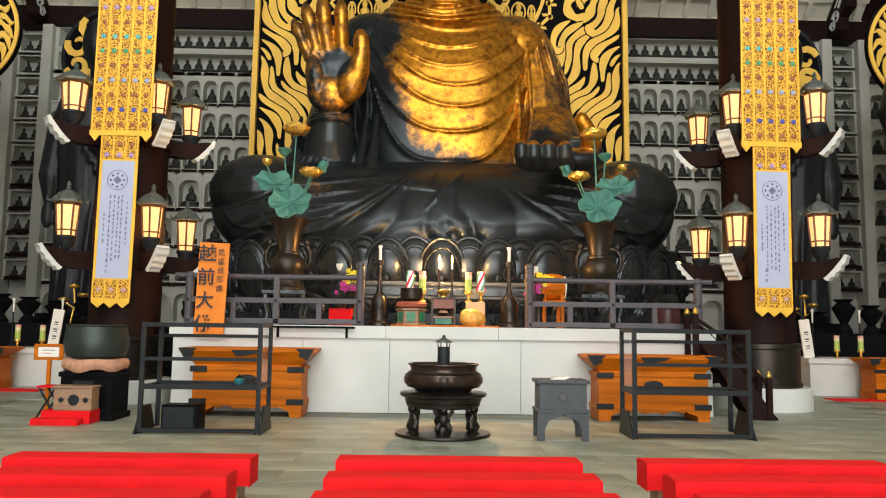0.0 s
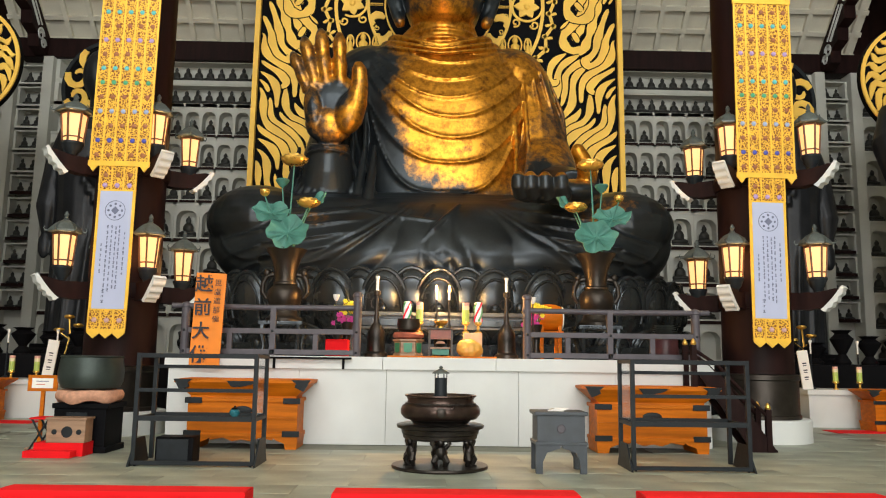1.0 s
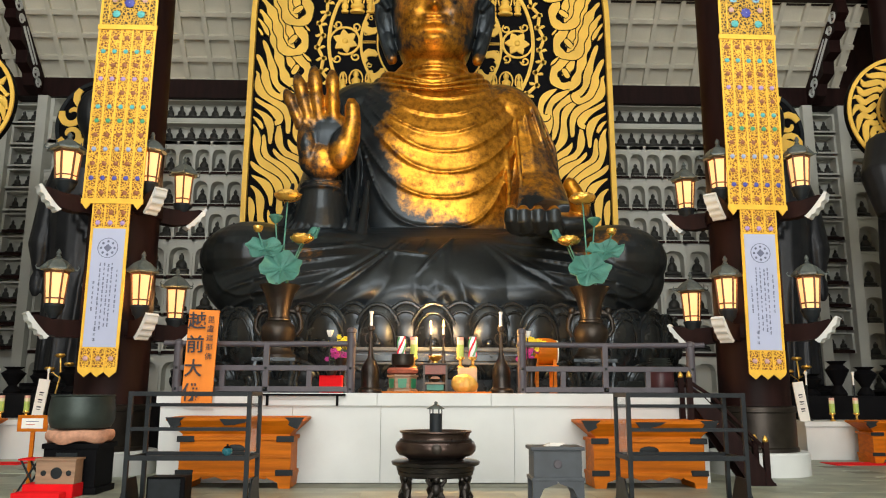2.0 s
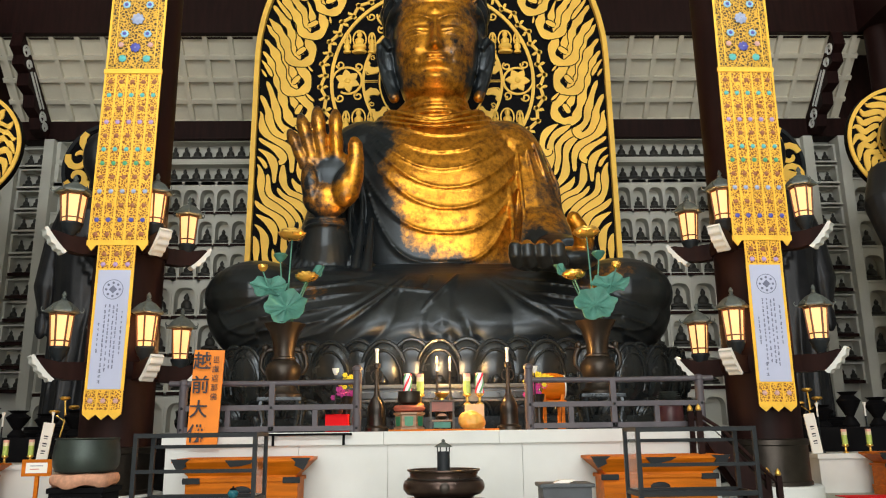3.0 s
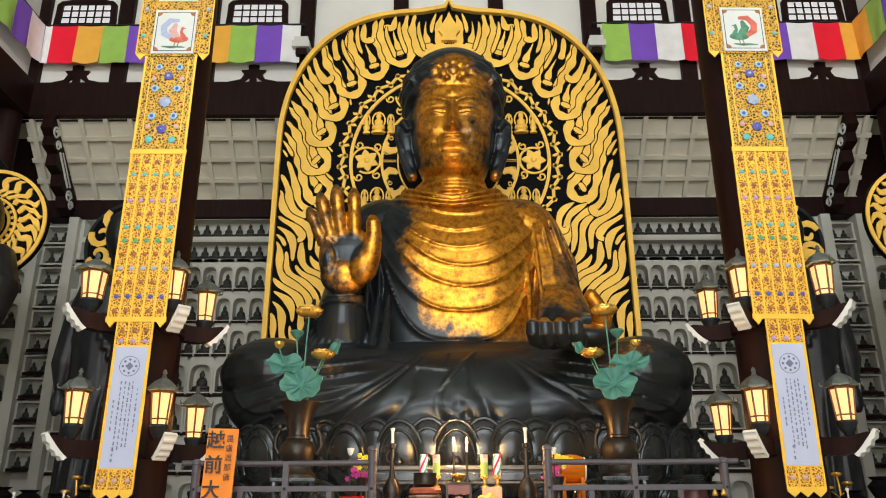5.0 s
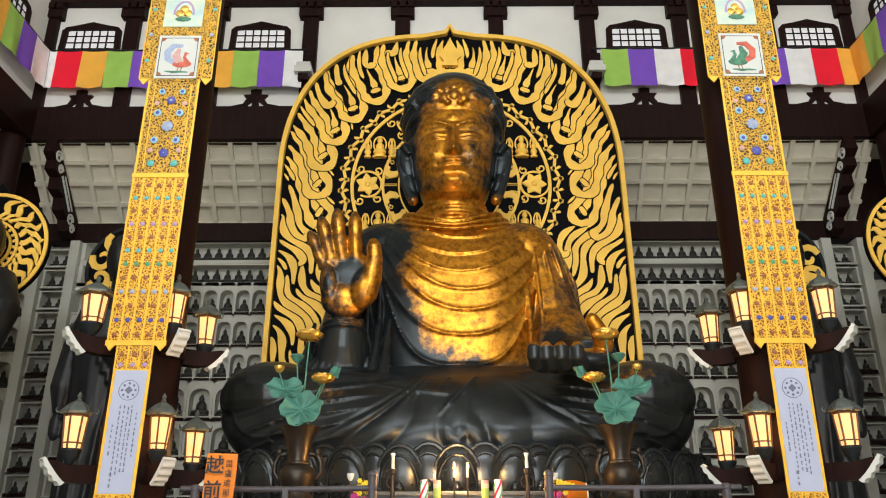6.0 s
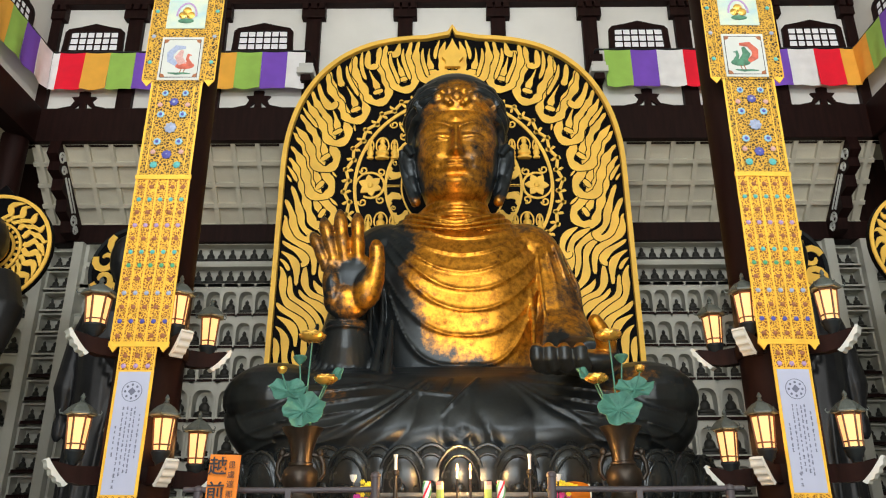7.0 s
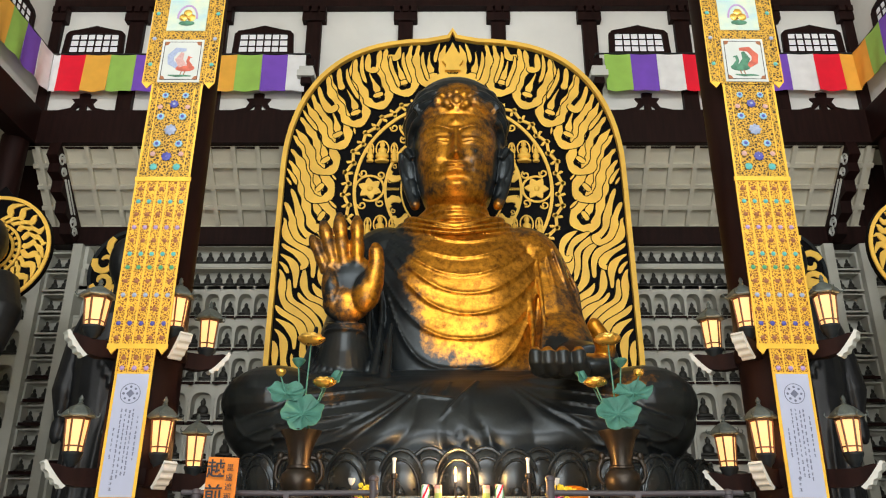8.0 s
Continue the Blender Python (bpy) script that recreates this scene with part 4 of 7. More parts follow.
# ---- clerestory details ----
def clerestory_post(x):
    t = thing("clerestory_post", "dark brown timber post with a stepped bracket cap", "post", "clerestory posts", at=(x, UP - 0.06, 18.0))
    part("shaft", box(B(), -0.31, 0.31, -0.2, 0.06, 0, 5.0, 0.02), M["timber"], t)
    bm = box(B(), -0.5, 0.5, -0.34, 0.05, 4.35, 4.75, 0.03)
    part("bearing_block", bm, M["timber"], t)
    for k in (-1, 0, 1):
        part("small_block", box(B(), k * 0.36 - 0.13, k * 0.36 + 0.13, -0.4, 0.05, 4.77, 5.05, 0.02), M["timber"], t)
    return t


first_post = clerestory_post(-16.9)
for x in (-13.4, -9.85, -5.86, -1.98, 1.96, 5.82, 9.73, 13.4, 16.9):
    copy_thing(first_post, pose(x, UP - 0.06, 18.0))
whole("beam", box(B(), -HX, HX, UP - 0.4, UP, 23.06, 23.7, 0.02), M["timber"], "dark timber tie beam above the clerestory", "beam", kind="structure")
whole("rail_beam", box(B(), -HX, HX, UP - 0.1, UP - 0.004, 18.0, 18.12), M["timber"], "thin dark sill under the clerestory wall", "beam", kind="structure")

M["window_sky"] = mat("bright_window_pane", (0.8, 0.82, 0.85), 0.3, emit=((0.95, 0.93, 0.95), 0.3), var=0.1)


def bell_window(name="window_1", at=(0, 0, 0), rz=0.0):
    t = thing(name, "dark framed bell-shaped lattice window with bright panes", "window", at=at, rz=rz)
    tagged(t, kind="structure")
    out = [(-1.3, 0), (1.3, 0), (1.27, 0.4), (1.25, 1.0), (1.1, 1.16), (0.68, 1.24), (0.3, 1.34), (0, 1.42)]
    out += [(-x, z) for x, z in reversed(out[2:-1])]
    inn = [(x * 0.8, 0.1 + min(z, 1.0) * 0.9 + (0.02 * z if z > 1.05 else 0)) for x, z in out]
    bm = B()
    a = [bm.verts.new((x, -0.12, z)) for x, z in out]
    b = [bm.verts.new((x, -0.12, z)) for x, z in inn]
    c = [bm.verts.new((x, 0.0, z)) for x, z in inn]
    d = [bm.verts.new((x, 0.0, z)) for x, z in out]
    n = len(out)
    for i in range(n):
        j = (i + 1) % n
        for p, q in ((a, b), (b, c), (d, a)):
            bm.faces.new((p[i], p[j], q[j], q[i]))
    part("window_frame", bm, M["timber"], t)
    part("pane", prism(B(), inn, -0.02, -0.01), M["window_sky"], t, "bright daylit pane")
    bar = mesh_of("bar", box(B(), -0.025, 0.025, -0.07, -0.02, 0.1, 1.08), M["timber"])
    for k in (-0.66, -0.33, 0, 0.33, 0.66):
        piece("bar", bar, t, pose(k, 0, 0) @ Matrix.Diagonal((1, 1, 1 if abs(k) < 0.5 else 0.9, 1)))
    cross = mesh_of("cross_bar", box(B(), -1.0, 1.0, -0.06, -0.03, -0.025, 0.025), M["timber"])
    for z in (0.42, 0.74):
        piece("cross_bar", cross, t, pose(0, 0, z))
    return t


for k, x in enumerate((-15.15, -7.98, 7.88, 15.2)):
    bell_window(f"window_{k + 1}", (x, UP - 0.004, 20.85))
for s in (-1, 1):
    for k, y in enumerate((24.6, 17.0)):
        bell_window(f"window_{5 + k + (2 if s > 0 else 0)}", (s * (HX - 0.004), y, 20.6), s * -90)


def frog_strut(x):
    """A carved strut with curling feet between beam and sill."""
    half = [(0, 0.95), (0.22, 0.92), (0.2, 0.7), (0.5, 0.68), (0.36, 0.5), (0.5, 0.26), (0.95, 0.16), (1.0, 0.02), (0.6, 0.0), (0.3, 0.24), (0.12, 0.4), (0.16, 0.0), (0.0, 0.0)]
    ob = whole("frog_strut", prism(B(), half + [(-a, b) for a, b in reversed(half[1:-1])], -0.12, 0.0), M["timber"], "carved dark timber strut with curling feet", "bracket", "carved struts", at=(x, UP - 0.005, 17.98))
    return ob


for x in (-15.1, -7.94, 7.96, 15.1):
    frog_strut(x)

# ---- five-colour cloth along the clerestory rail ----
CLOTH = {k: mat(f"{k}_cloth", c, 0.9, var=0.08, scale=2, fine=90, bump=0.08, dist=0.004) for k, c in {"red": (0.95, 0.01, 0.04), "orange": (0.98, 0.50, 0.07), "green": (0.36, 0.62, 0.12), "purple": (0.22, 0.09, 0.62), "white": (0.90, 0.91, 0.95)}.items()}
ORDER = ("orange", "green", "purple", "white", "red")


def bunting(start, step, colours, side, label, last=1.0):
    t = thing("flag_cloth", label, "flag")
    x, y = start
    z1 = 20.5
    for k, c in enumerate(colours):
        cut = last if k == len(colours) - 1 else 1.0
        bm = B()
        rows = []
        for j in range(7):
            row = []
            for i in range(9):
                u = i / 8 * cut
                w = 0.05 * math.sin(u * 6.3 + 2.1 * x + 1.3 * y + j * 0.25) * (j / 6)
                px, py = x + step[0] * u, y + step[1] * u
                row.append((px + side[0] * w, py + side[1] * w, z1 - 1.72 * j / 6 + 0.04 * math.sin(3.1 * u) * -1))
            rows.append(row)
        grid_faces(bm, rows, closed=False)
        bm.normal_update()
        bmesh.ops.solidify(bm, geom=bm.faces[:], thickness=0.012)
        part(f"{c}_stripe", bm, CLOTH[c], t, smooth=True)
        x, y = x + step[0], y + step[1]
    return t


bunting((-16.17, 26.95), (1.043, 0), ("red", "orange", "green", "purple", "white", "red", "orange", "green", "purple", "white"), (0, 1), "five-colour striped cloth hung on the clerestory rail", 0.72)
bunting((6.25, 26.95), (1.075, 0), ("green", "purple", "white", "red", "orange", "green", "purple", "white", "red", "orange"), (0, 1), "five-colour striped cloth hung on the clerestory rail", 0.55)
bunting((-16.46, 26.9), (0, -1.03), ("white", "purple", "green", "orange", "red", "white", "purple", "green"), (1, 0), "five-colour striped cloth along the side gallery")
bunting((-16.46, 26.95), (0.29, 0), ("white",), (0, 1), "end fold of the striped cloth")
bunting((16.46, 26.9), (0, -1.03), ("orange", "green", "purple", "white", "red", "orange", "green", "purple"), (1, 0), "five-colour striped cloth along the side gallery")
for x0, x1 in ((-16.9, -5.9), (5.9, 16.9)):
    t = thing("flag_rail", "thin dark iron rail that carries the cloth", "rail", "clerestory rails")
    part("bar", rod(B(), (x0, 26.99, 20.55), (x1, 26.99, 20.55), 0.04), M["iron"], t, smooth=True)
    for k in range(5):
        xx = x0 + (x1 - x0) * k / 4
        part("stay", rod(B(), (xx, 26.99, 20.55), (xx, 27.45, 20.45), 0.03), M["iron"], t, smooth=True)
for s in (-1, 1):
    t = thing("flag_rail", "thin dark iron rail that carries the cloth", "rail", "clerestory rails")
    part("bar", rod(B(), (s * 16.5, 27.0, 20.52), (s * 16.5, 18.4, 20.52), 0.04), M["iron"], t, smooth=True)
    for k in range(4):
        part("stay", rod(B(), (s * 16.5, 26.0 - 2.4 * k, 20.52), (s * 17.05, 26.0 - 2.4 * k, 20.45), 0.03), M["iron"], t, smooth=True)
for s in (-1, 1):
    ob = whole("spotlight_box", box(box(B(), -0.35, 0.35, -0.3, 0.3, 0, 0.28, 0.02), -0.28, 0.28, -0.24, 0.24, 0.28, 0.5, 0.02), M["white_stone"], "white box fitting on the clerestory post", "fitting", "white fittings", at=(s * 5.95, 26.95, 19.3))
    t = thing("bracket_arm", "dark timber arm under the white fitting", "bracket", "short bracket arms", at=(s * 5.95, 26.95, 18.5))
    part("arm", box(B(), -0.2, 0.2, -0.2, 0.5, 0.5, 0.79, 0.02), M["timber"], t)
    part("block", box(B(), -0.26, 0.26, 0.1, 0.5, 1.4, 1.9, 0.03), M["timber"], t)

# aisle columns and carved brackets at the ends of the cove
for s in (-1, 1):
    for y in (27.0, 19.5, 12.0, 4.0):
        t = thing("aisle_column", "round dark timber column of the side aisle", "column", "aisle columns", at=(s * 17.3, y, 0))
        part("plinth", lathe(B(), [(0.75, 0), (0.75, 0.3), (0.7, 0.34)], 32), M["white_stone"], t, smooth=True)
        part("shaft", lathe(B(), [(0.5, 0.34), (0.5, 16.6)], 32), M["timber"], t, smooth=True)
    # a carved rib that runs down the end of the cove, seen from the middle
    t = thing("carved_bracket", "dark stepped rib with white cloud carving at the cove's end", "bracket", "carved brackets", at=(s * 15.75, UP - 0.35, 16.4))
    prof = [(0.0, 0.1), (-0.15, -0.5), (0.2, -0.7), (0.15, -1.1), (0.65, -1.25), (0.65, -1.75), (1.2, -1.9), (1.25, -2.4), (1.8, -2.6), (1.9, -3.05), (2.45, -3.2), (2.75, -2.9), (2.75, -2.45)]
    arm = part("arm", prism(B(), prof, -0.22, 0.22), M["timber"], t)
    arm.matrix_basis = pose(0, 0, 0, 0, 0, 90)
    face = pose(-s * 0.225, 0, 0, 0, 0, 90)
    y0, y1 = (0.0, 0.03) if s > 0 else (-0.03, 0.0)
    for cy, cz, r in ((0.25, -0.55, 0.26), (0.55, -0.95, 0.2), (1.95, -2.55, 0.26), (2.2, -2.85, 0.2)):
        sw = [(cy + r * k * math.cos(a), cz + r * k * math.sin(a)) for k, a in [(1 - i / 26, i * 0.5) for i in range(20)]]
        part("cloud_scroll", ribbon(B(), sw, [0.04] * 20, y0, y1), M["white_stone"], t, "white painted scroll").matrix_basis = face
    for o, w in ((0.0, 0.06), (0.22, 0.03)):
        part("cloud_stripe", ribbon(B(), [(0.75 + o, -1.15 + o * 0.4), (1.75 + o, -2.25 + o * 0.4)], [w, w], y0, y1), M["white_stone"], t, "white painted stripe").matrix_basis = face


# ---- wall of niches with small seated figures ----
def niche_panel(w, h, ow, oh, arch=True):
    bm = B()
    n = 10
    if arch:
        inner = [(-ow / 2, 0.06), (ow / 2, 0.06), (ow / 2, oh * 0.62)]
        for i in range(1, n):
            a = math.pi * i / n
            inner.append((ow / 2 * math.copysign(abs(math.cos(a)) ** 0.7, math.cos(a)), oh * 0.62 + oh * 0.38 * math.sin(a) ** 0.8))
        inner.append((-ow / 2, oh * 0.62))
    else:
        inner = [(-ow / 2, 0.06), (ow / 2, 0.06), (ow / 2, oh), (-ow / 2, oh)]
    c = (0, h * 0.5)
    outer = []
    for x, z in inner:
        dx, dz = x - c[0], z - c[1]
        k = min((w / 2) / abs(dx) if dx else 9e9, (h / 2) / abs(dz) if dz else 9e9)
        outer.append((c[0] + dx * k, c[1] + dz * k))
    # square the corners
    for i, (x, z) in enumerate(inner):
        if i in (0, 1):
            outer[i] = (math.copysign(w / 2, x), 0)
    a = [bm.verts.new((x, 0, z)) for x, z in outer]
    b = [bm.verts.new((x, 0, z)) for x, z in inner]
    d = [bm.verts.new((x, 0.5, z)) for x, z in inner]
    for i in range(len(a)):
        j = (i + 1) % len(a)
        bm.faces.new((a[i], a[j], b[j], b[i]))
        bm.faces.new((b[i], b[j], d[j], d[i]))
    bm.faces.new(d)
    box(bm, -w / 2, w / 2, -0.05, 0.02, -0.03, 0.035)
    return mesh_of("niche_panel", bm, M["niche"])


def seated_figure():
    bm = lathe(B(), [(0.5, 0), (0.5, 0.1), (0.44, 0.12)], 10, sy=0.7)
    ball(bm, (0, -0.02, 0.2), (0.46, 0.3, 0.13), 10)
    ball(bm, (0, 0.02, 0.42), (0.27, 0.2, 0.3), 10)
    ball(bm, (0, 0.0, 0.8), (0.13, 0.14, 0.17), 8)
    ball(bm, (0, 0.02, 0.96), (0.06, 0.06, 0.06), 6)
    return mesh_of("small_seated_statue", bm, M["small_statue"], True)


FIG = seated_figure()
FIGURES = []
niche_wall = thing("niche_wall", "grey plaster wall of arched niches in rows", "wall", at=(0, BACK, 0))
tagged(niche_wall, kind="structure")


def little(x, z, h, y=BACK + 0.25):
    ob = new("small_seated_statue", FIG)
    ob.matrix_basis = pose(x, y, z, 0, 0, random.uniform(-8, 8)) @ Matrix.Diagonal((h * random.uniform(0.92, 1.05),) * 2 + (h * random.uniform(0.9, 1.06), 1))
    tagged(ob, "small dark seated figure set in a wall niche", "statue", "small figures in the niche wall")
    FIGURES.append(ob)


rows_fine, rows_big = ((10.15, 1.3), (8.83, 1.3), (7.5, 1.3)), ((6.0, 1.47), (4.55, 1.43), (3.1, 1.43), (1.55, 1.5))
fine = {h: niche_panel(0.66, h, 0.55, h * 0.74) for h in (1.3,)}
big = {h: niche_panel(0.99, h, 0.80, h * 0.76) for h in (1.47, 1.43, 1.5)}
strip = mesh_of("balustrade_strip", box(B(), -0.30, 0.30, -0.03, 0.0, 0.07, 0.16), M["timber"])
strip_big = mesh_of("balustrade_strip", box(B(), -0.45, 0.45, -0.03, 0.0, 0.07, 0.2), M["timber"])
for s in (-1, 1):
    for z, h in rows_fine:
        for k in range(14):
            x = s * (6.1 + 0.33 + 0.66 * k)
            piece("niche_panel", fine[h], niche_wall, pose(x, 0, z))
            if k < 9:
                piece("balustrade_strip", strip, niche_wall, pose(x, -0.05, z - 0.14))
            if k < 9 and random.random() < 0.95:
                little(x, z + 0.07, 0.62)
    for z, h in rows_big:
        for k in range(9):
            x = s * (6.1 + 0.5 + 1.0 * k) + s * 0.12
            piece("niche_panel", big[h], niche_wall, pose(x, 0, z))
            if z > 2:
                piece("balustrade_strip", strip_big, niche_wall, pose(x, -0.05, z - 0.2))
                if k < 7:
                    little(x, z + 0.07, 0.85 if z > 5 else 0.8)
    # two long open shelves above
    for z in (12.42, 11.46):
        part("open_shelf", box(box(box(B(), s * 10.7 - 4.6, s * 10.7 + 4.6, 0, 0.5, z - 0.16, z, 0.01), s * 10.7 - 4.6, s * 10.7 + 4.6, 0.02, 0.5, z + 0.74, z + 0.8), s * 15.2 - 0.1, s * 15.2 + 0.1, -0.02, 0.5, z, z + 0.76), M["niche"], niche_wall)
        for k in range(13):
            little(s * (6.5 + 0.45 * k), z, 0.62)
    # end bay with paired figures between pilasters
    for x in (15.45, 16.9):
        part("pilaster", box(B(), s * x - 0.2, s * x + 0.2, -0.3, 0.5, 0.2, 13.2, 0.02), M["niche"], niche_wall)
    cell = niche_panel(1.05, 0.9, 0.88, 0.72, False)
    for k in range(11):
        z = 12.15 - 0.9 * k
        piece("niche_panel", cell, niche_wall, pose(s * 16.17, 0, z))
        for u in (-0.22, 0.2):
            little(s * 16.17 + u, z + 0.06, 0.5)
        if k > 4:
            piece("balustrade_strip", strip_big, niche_wall, pose(s * 16.17, -0.06, z - 0.1))
    for k in range(8):
        for j in range(4):
            x, z = s * (17.65 + 1.0 * j), 11.4 - 1.43 * k
            piece("niche_panel", big[1.43], niche_wall, pose(x, 0, z))
            if j < 3:
                little(x, z + 0.07, 0.75)


# ---- standing attendants with round halos ----
def attendant(x, s):
    bm = B()
    tube(bm, [(0, 0, 0.3), (0, 0, 2.5), (s * 0.1, 0, 5.0), (0, 0, 6.6), (0, 0.05, 7.4)], [1.25, 1.2, 1.25, 1.3, 0.75], 20)
    for k in range(14):
        a = k / 14 * 2 * math.pi
        tube(bm, [(1.22 * math.cos(a), 1.2 * math.sin(a), 0.3), (1.2 * math.cos(a + 0.15), 1.18 * math.sin(a + 0.15), 3.0), (1.1 * math.cos(a + 0.5), 1.1 * math.sin(a + 0.5), 5.5)], [0.13, 0.11, 0.05], 8)
    # hanging arm and folded arm with wide sleeves
    tube(bm, [(s * 0.9, 0, 6.9), (s * 1.25, -0.2, 5.6), (s * 1.35, -0.5, 4.3), (s * 1.35, -0.6, 3.6)], [0.5, 0.55, 0.5, 0.22], 14)
    ball(bm, (s * 1.38, -0.65, 3.2), (0.24, 0.16, 0.42), 12)
    tube(bm, [(s * -0.9, 0, 6.9), (s * -1.25, -0.3, 5.6), (s * -0.7, -1.2, 5.2), (s * -0.25, -1.45, 5.6)], [0.5, 0.55, 0.4, 0.22], 14)
    for k in range(5):
        tube(bm, [(s * 0.8 - s * 0.3 * k, -0.9, 6.9 - 0.25 * k), (s * 0.2 - s * 0.2 * k, -1.22, 5.6 - 0.3 * k), (s * -0.7, -1.1, 5.6 - 0.25 * k)], 0.09, 8)
    tube(bm, [(0, 0, 7.2), (0, -0.05, 8.0)], [0.42, 0.36], 14)
    ball(bm, (0, -0.1, 8.6), (0.66, 0.72, 0.85), 20)
    ball(bm, (0, 0.1, 9.2), (0.45, 0.45, 0.4), 14)
    ob = whole("attendant_statue", bm, M["statue_dark"], "tall dark robed standing statue beside the great figure", "statue", "standing attendants", at=(x, 25.0, 1.5))
    ob.scale = (0.84, 0.95, 1.06)
    mod = ob.modifiers.new("skin", "REMESH")
    mod.mode, mod.voxel_size, mod.use_smooth_shade = "VOXEL", 0.06, True
    t = thing("round_halo", "round black halo disc with gilded scrolls", "halo", "halos of the attendants", at=(x, 25.75, 10.55))
    part("disc", prism(B(), [(1.72 * math.cos(a), 1.72 * math.sin(a) + (0.25 if k == 12 else 0)) for k, a in [(k, k * math.pi / 24) for k in range(48)]], 0, 0.12), M["black"], t)
    part("rim", ribbon(B(), [(1.64 * math.cos(k * math.pi / 24), 1.64 * math.sin(k * math.pi / 24)) for k in range(49)], [0.06] * 49, -0.04, 0.0), M["iron"], t)
    for k in range(10):
        a = k * math.pi / 5 + 0.3
        pts = [(1.2 + 0.34 * r * math.cos(q), 0.36 * r * math.sin(q)) for r, q in [(1.15 - i / 15, i * 0.55) for i in range(12)]]
        rot = [(px * math.cos(a) - pz * math.sin(a), px * math.sin(a) + pz * math.cos(a)) for px, pz in pts]
        part("gilt_scroll", ribbon(B(), rot, [0.1, 0.12, 0.12, 0.11, 0.1, 0.1, 0.09, 0.09, 0.08, 0.08, 0.06, 0.03], -0.05, 0.0), M["gold"], t)
    for k in range(3):
        a = k * 2 * math.pi / 3 - 0.5
        part("gilt_plate", prism(B(), [(0.85 * math.cos(a), 0.85 * math.sin(a)), (1.5 * math.cos(a + 0.02), 1.5 * math.sin(a + 0.02)), (1.5 * math.cos(a + 0.28), 1.5 * math.sin(a + 0.28)), (0.85 * math.cos(a + 0.3), 0.85 * math.sin(a + 0.3))], -0.06, 0.0), M["gold"], t)
    base = whole("statue_base", lathe(B(), [(1.7, 0), (1.7, 0.12), (1.5, 0.2), (1.5, 0.3)], 32), M["black"], "round black base under the standing statue", "pedestal", "bases of the attendants", at=(x, 25.0, 1.505), smooth=True)


for s in (-1, 1):
    attendant(11.45 if s > 0 else -11.2, s)


# flanking figures with flame discs, mostly beyond the view
def flank(x, s):
    bm = B()
    tube(bm, [(0, 0, 0.2), (0, 0, 4.0), (0, 0, 7.4)], [1.2, 1.1, 0.9], 18)
    tube(bm, [(-s * 0.7, 0, 7.3), (-s * 1.2, -0.5, 6.2), (-s * 1.2, -0.8, 5.0)], [0.55, 0.6, 0.42], 14)
    ball(bm, (0, 0, 8.6), (0.65, 0.7, 0.85), 18)
    tube(bm, [(0, 0, 7.2), (0, 0, 8.2)], 0.4, 12)
    ob = whole("flanking_statue", bm, M["statue_dark"], "dark standing statue in front of a gilded flame disc", "statue", "flanking statues", at=(x, 21.6, 1.5))
    mod = ob.modifiers.new("skin", "REMESH")
    mod.mode, mod.voxel_size, mod.use_smooth_shade = "VOXEL", 0.07, True
    t = thing("flame_disc", "gilded disc halo with dark flame lines and pointed top", "halo", "halos of the flanking statues", at=(x + (0.5 if s > 0 else -0.22), 22.4, 10.12), rz=0)
    t.scale = (1.14, 1, 1.14)
    out = [(1.62 * math.cos(a) , 1.62 * math.sin(a) + (0.3 if k == 12 else 0.08 if k in (11, 13) else 0)) for k, a in [(k, k * math.pi / 24) for k in range(48)]]
    part("disc", prism(B(), out, 0.0, 0.16), M["black"], t)
    part("rim", ribbon(B(), [(1.55 * math.cos(k * math.pi / 24), 1.55 * math.sin(k * math.pi / 24)) for k in range(49)], [0.05] * 49, -0.05, 0.0), M["gold"], t)
    for rr in (0.76, 0.58, 0.42):
        part("ring", ribbon(B(), [(rr * math.cos(k * math.pi / 18), rr * math.sin(k * math.pi / 18)) for k in range(37)], [0.035 if rr < 0.8 else 0.025] * 37, -0.05, 0.0), M["gold"], t)
    for k in range(26):
        a = 2 * math.pi * k / 26
        pts = [((0.84 + 0.64 * q) * math.cos(a + (0.10 * math.sin(q * 7 + k) + 0.3 * q) * (1 if math.cos(a) < 0 else -1)), (0.84 + 0.64 * q) * math.sin(a + (0.10 * math.sin(q * 7 + k) + 0.3 * q) * (1 if math.cos(a) < 0 else -1))) for q in [i / 9 for i in range(10)]]
        part("flame", ribbon(B(), pts, [0.06, 0.075, 0.08, 0.07, 0.085, 0.09, 0.085, 0.08, 0.05, 0.012], -0.045, 0.0), M["gold"], t)
    for k in range(24):
        a = 2 * math.pi * k / 24
        part("bead", ball(B(), (0.67 * math.cos(a), -0.02, 0.67 * math.sin(a)), (0.05, 0.03, 0.05), 6), M["gold"], t)


for s in (-1, 1):
    flank(s * 14.15, s)
    whole("statue_base", lathe(B(), [(1.7, 0), (1.7, 0.12), (1.5, 0.2)], 32), M["black"], "round black base under the standing statue", "pedestal", "bases of the attendants", at=(s * 14.15, 21.6, 1.505), smooth=True)


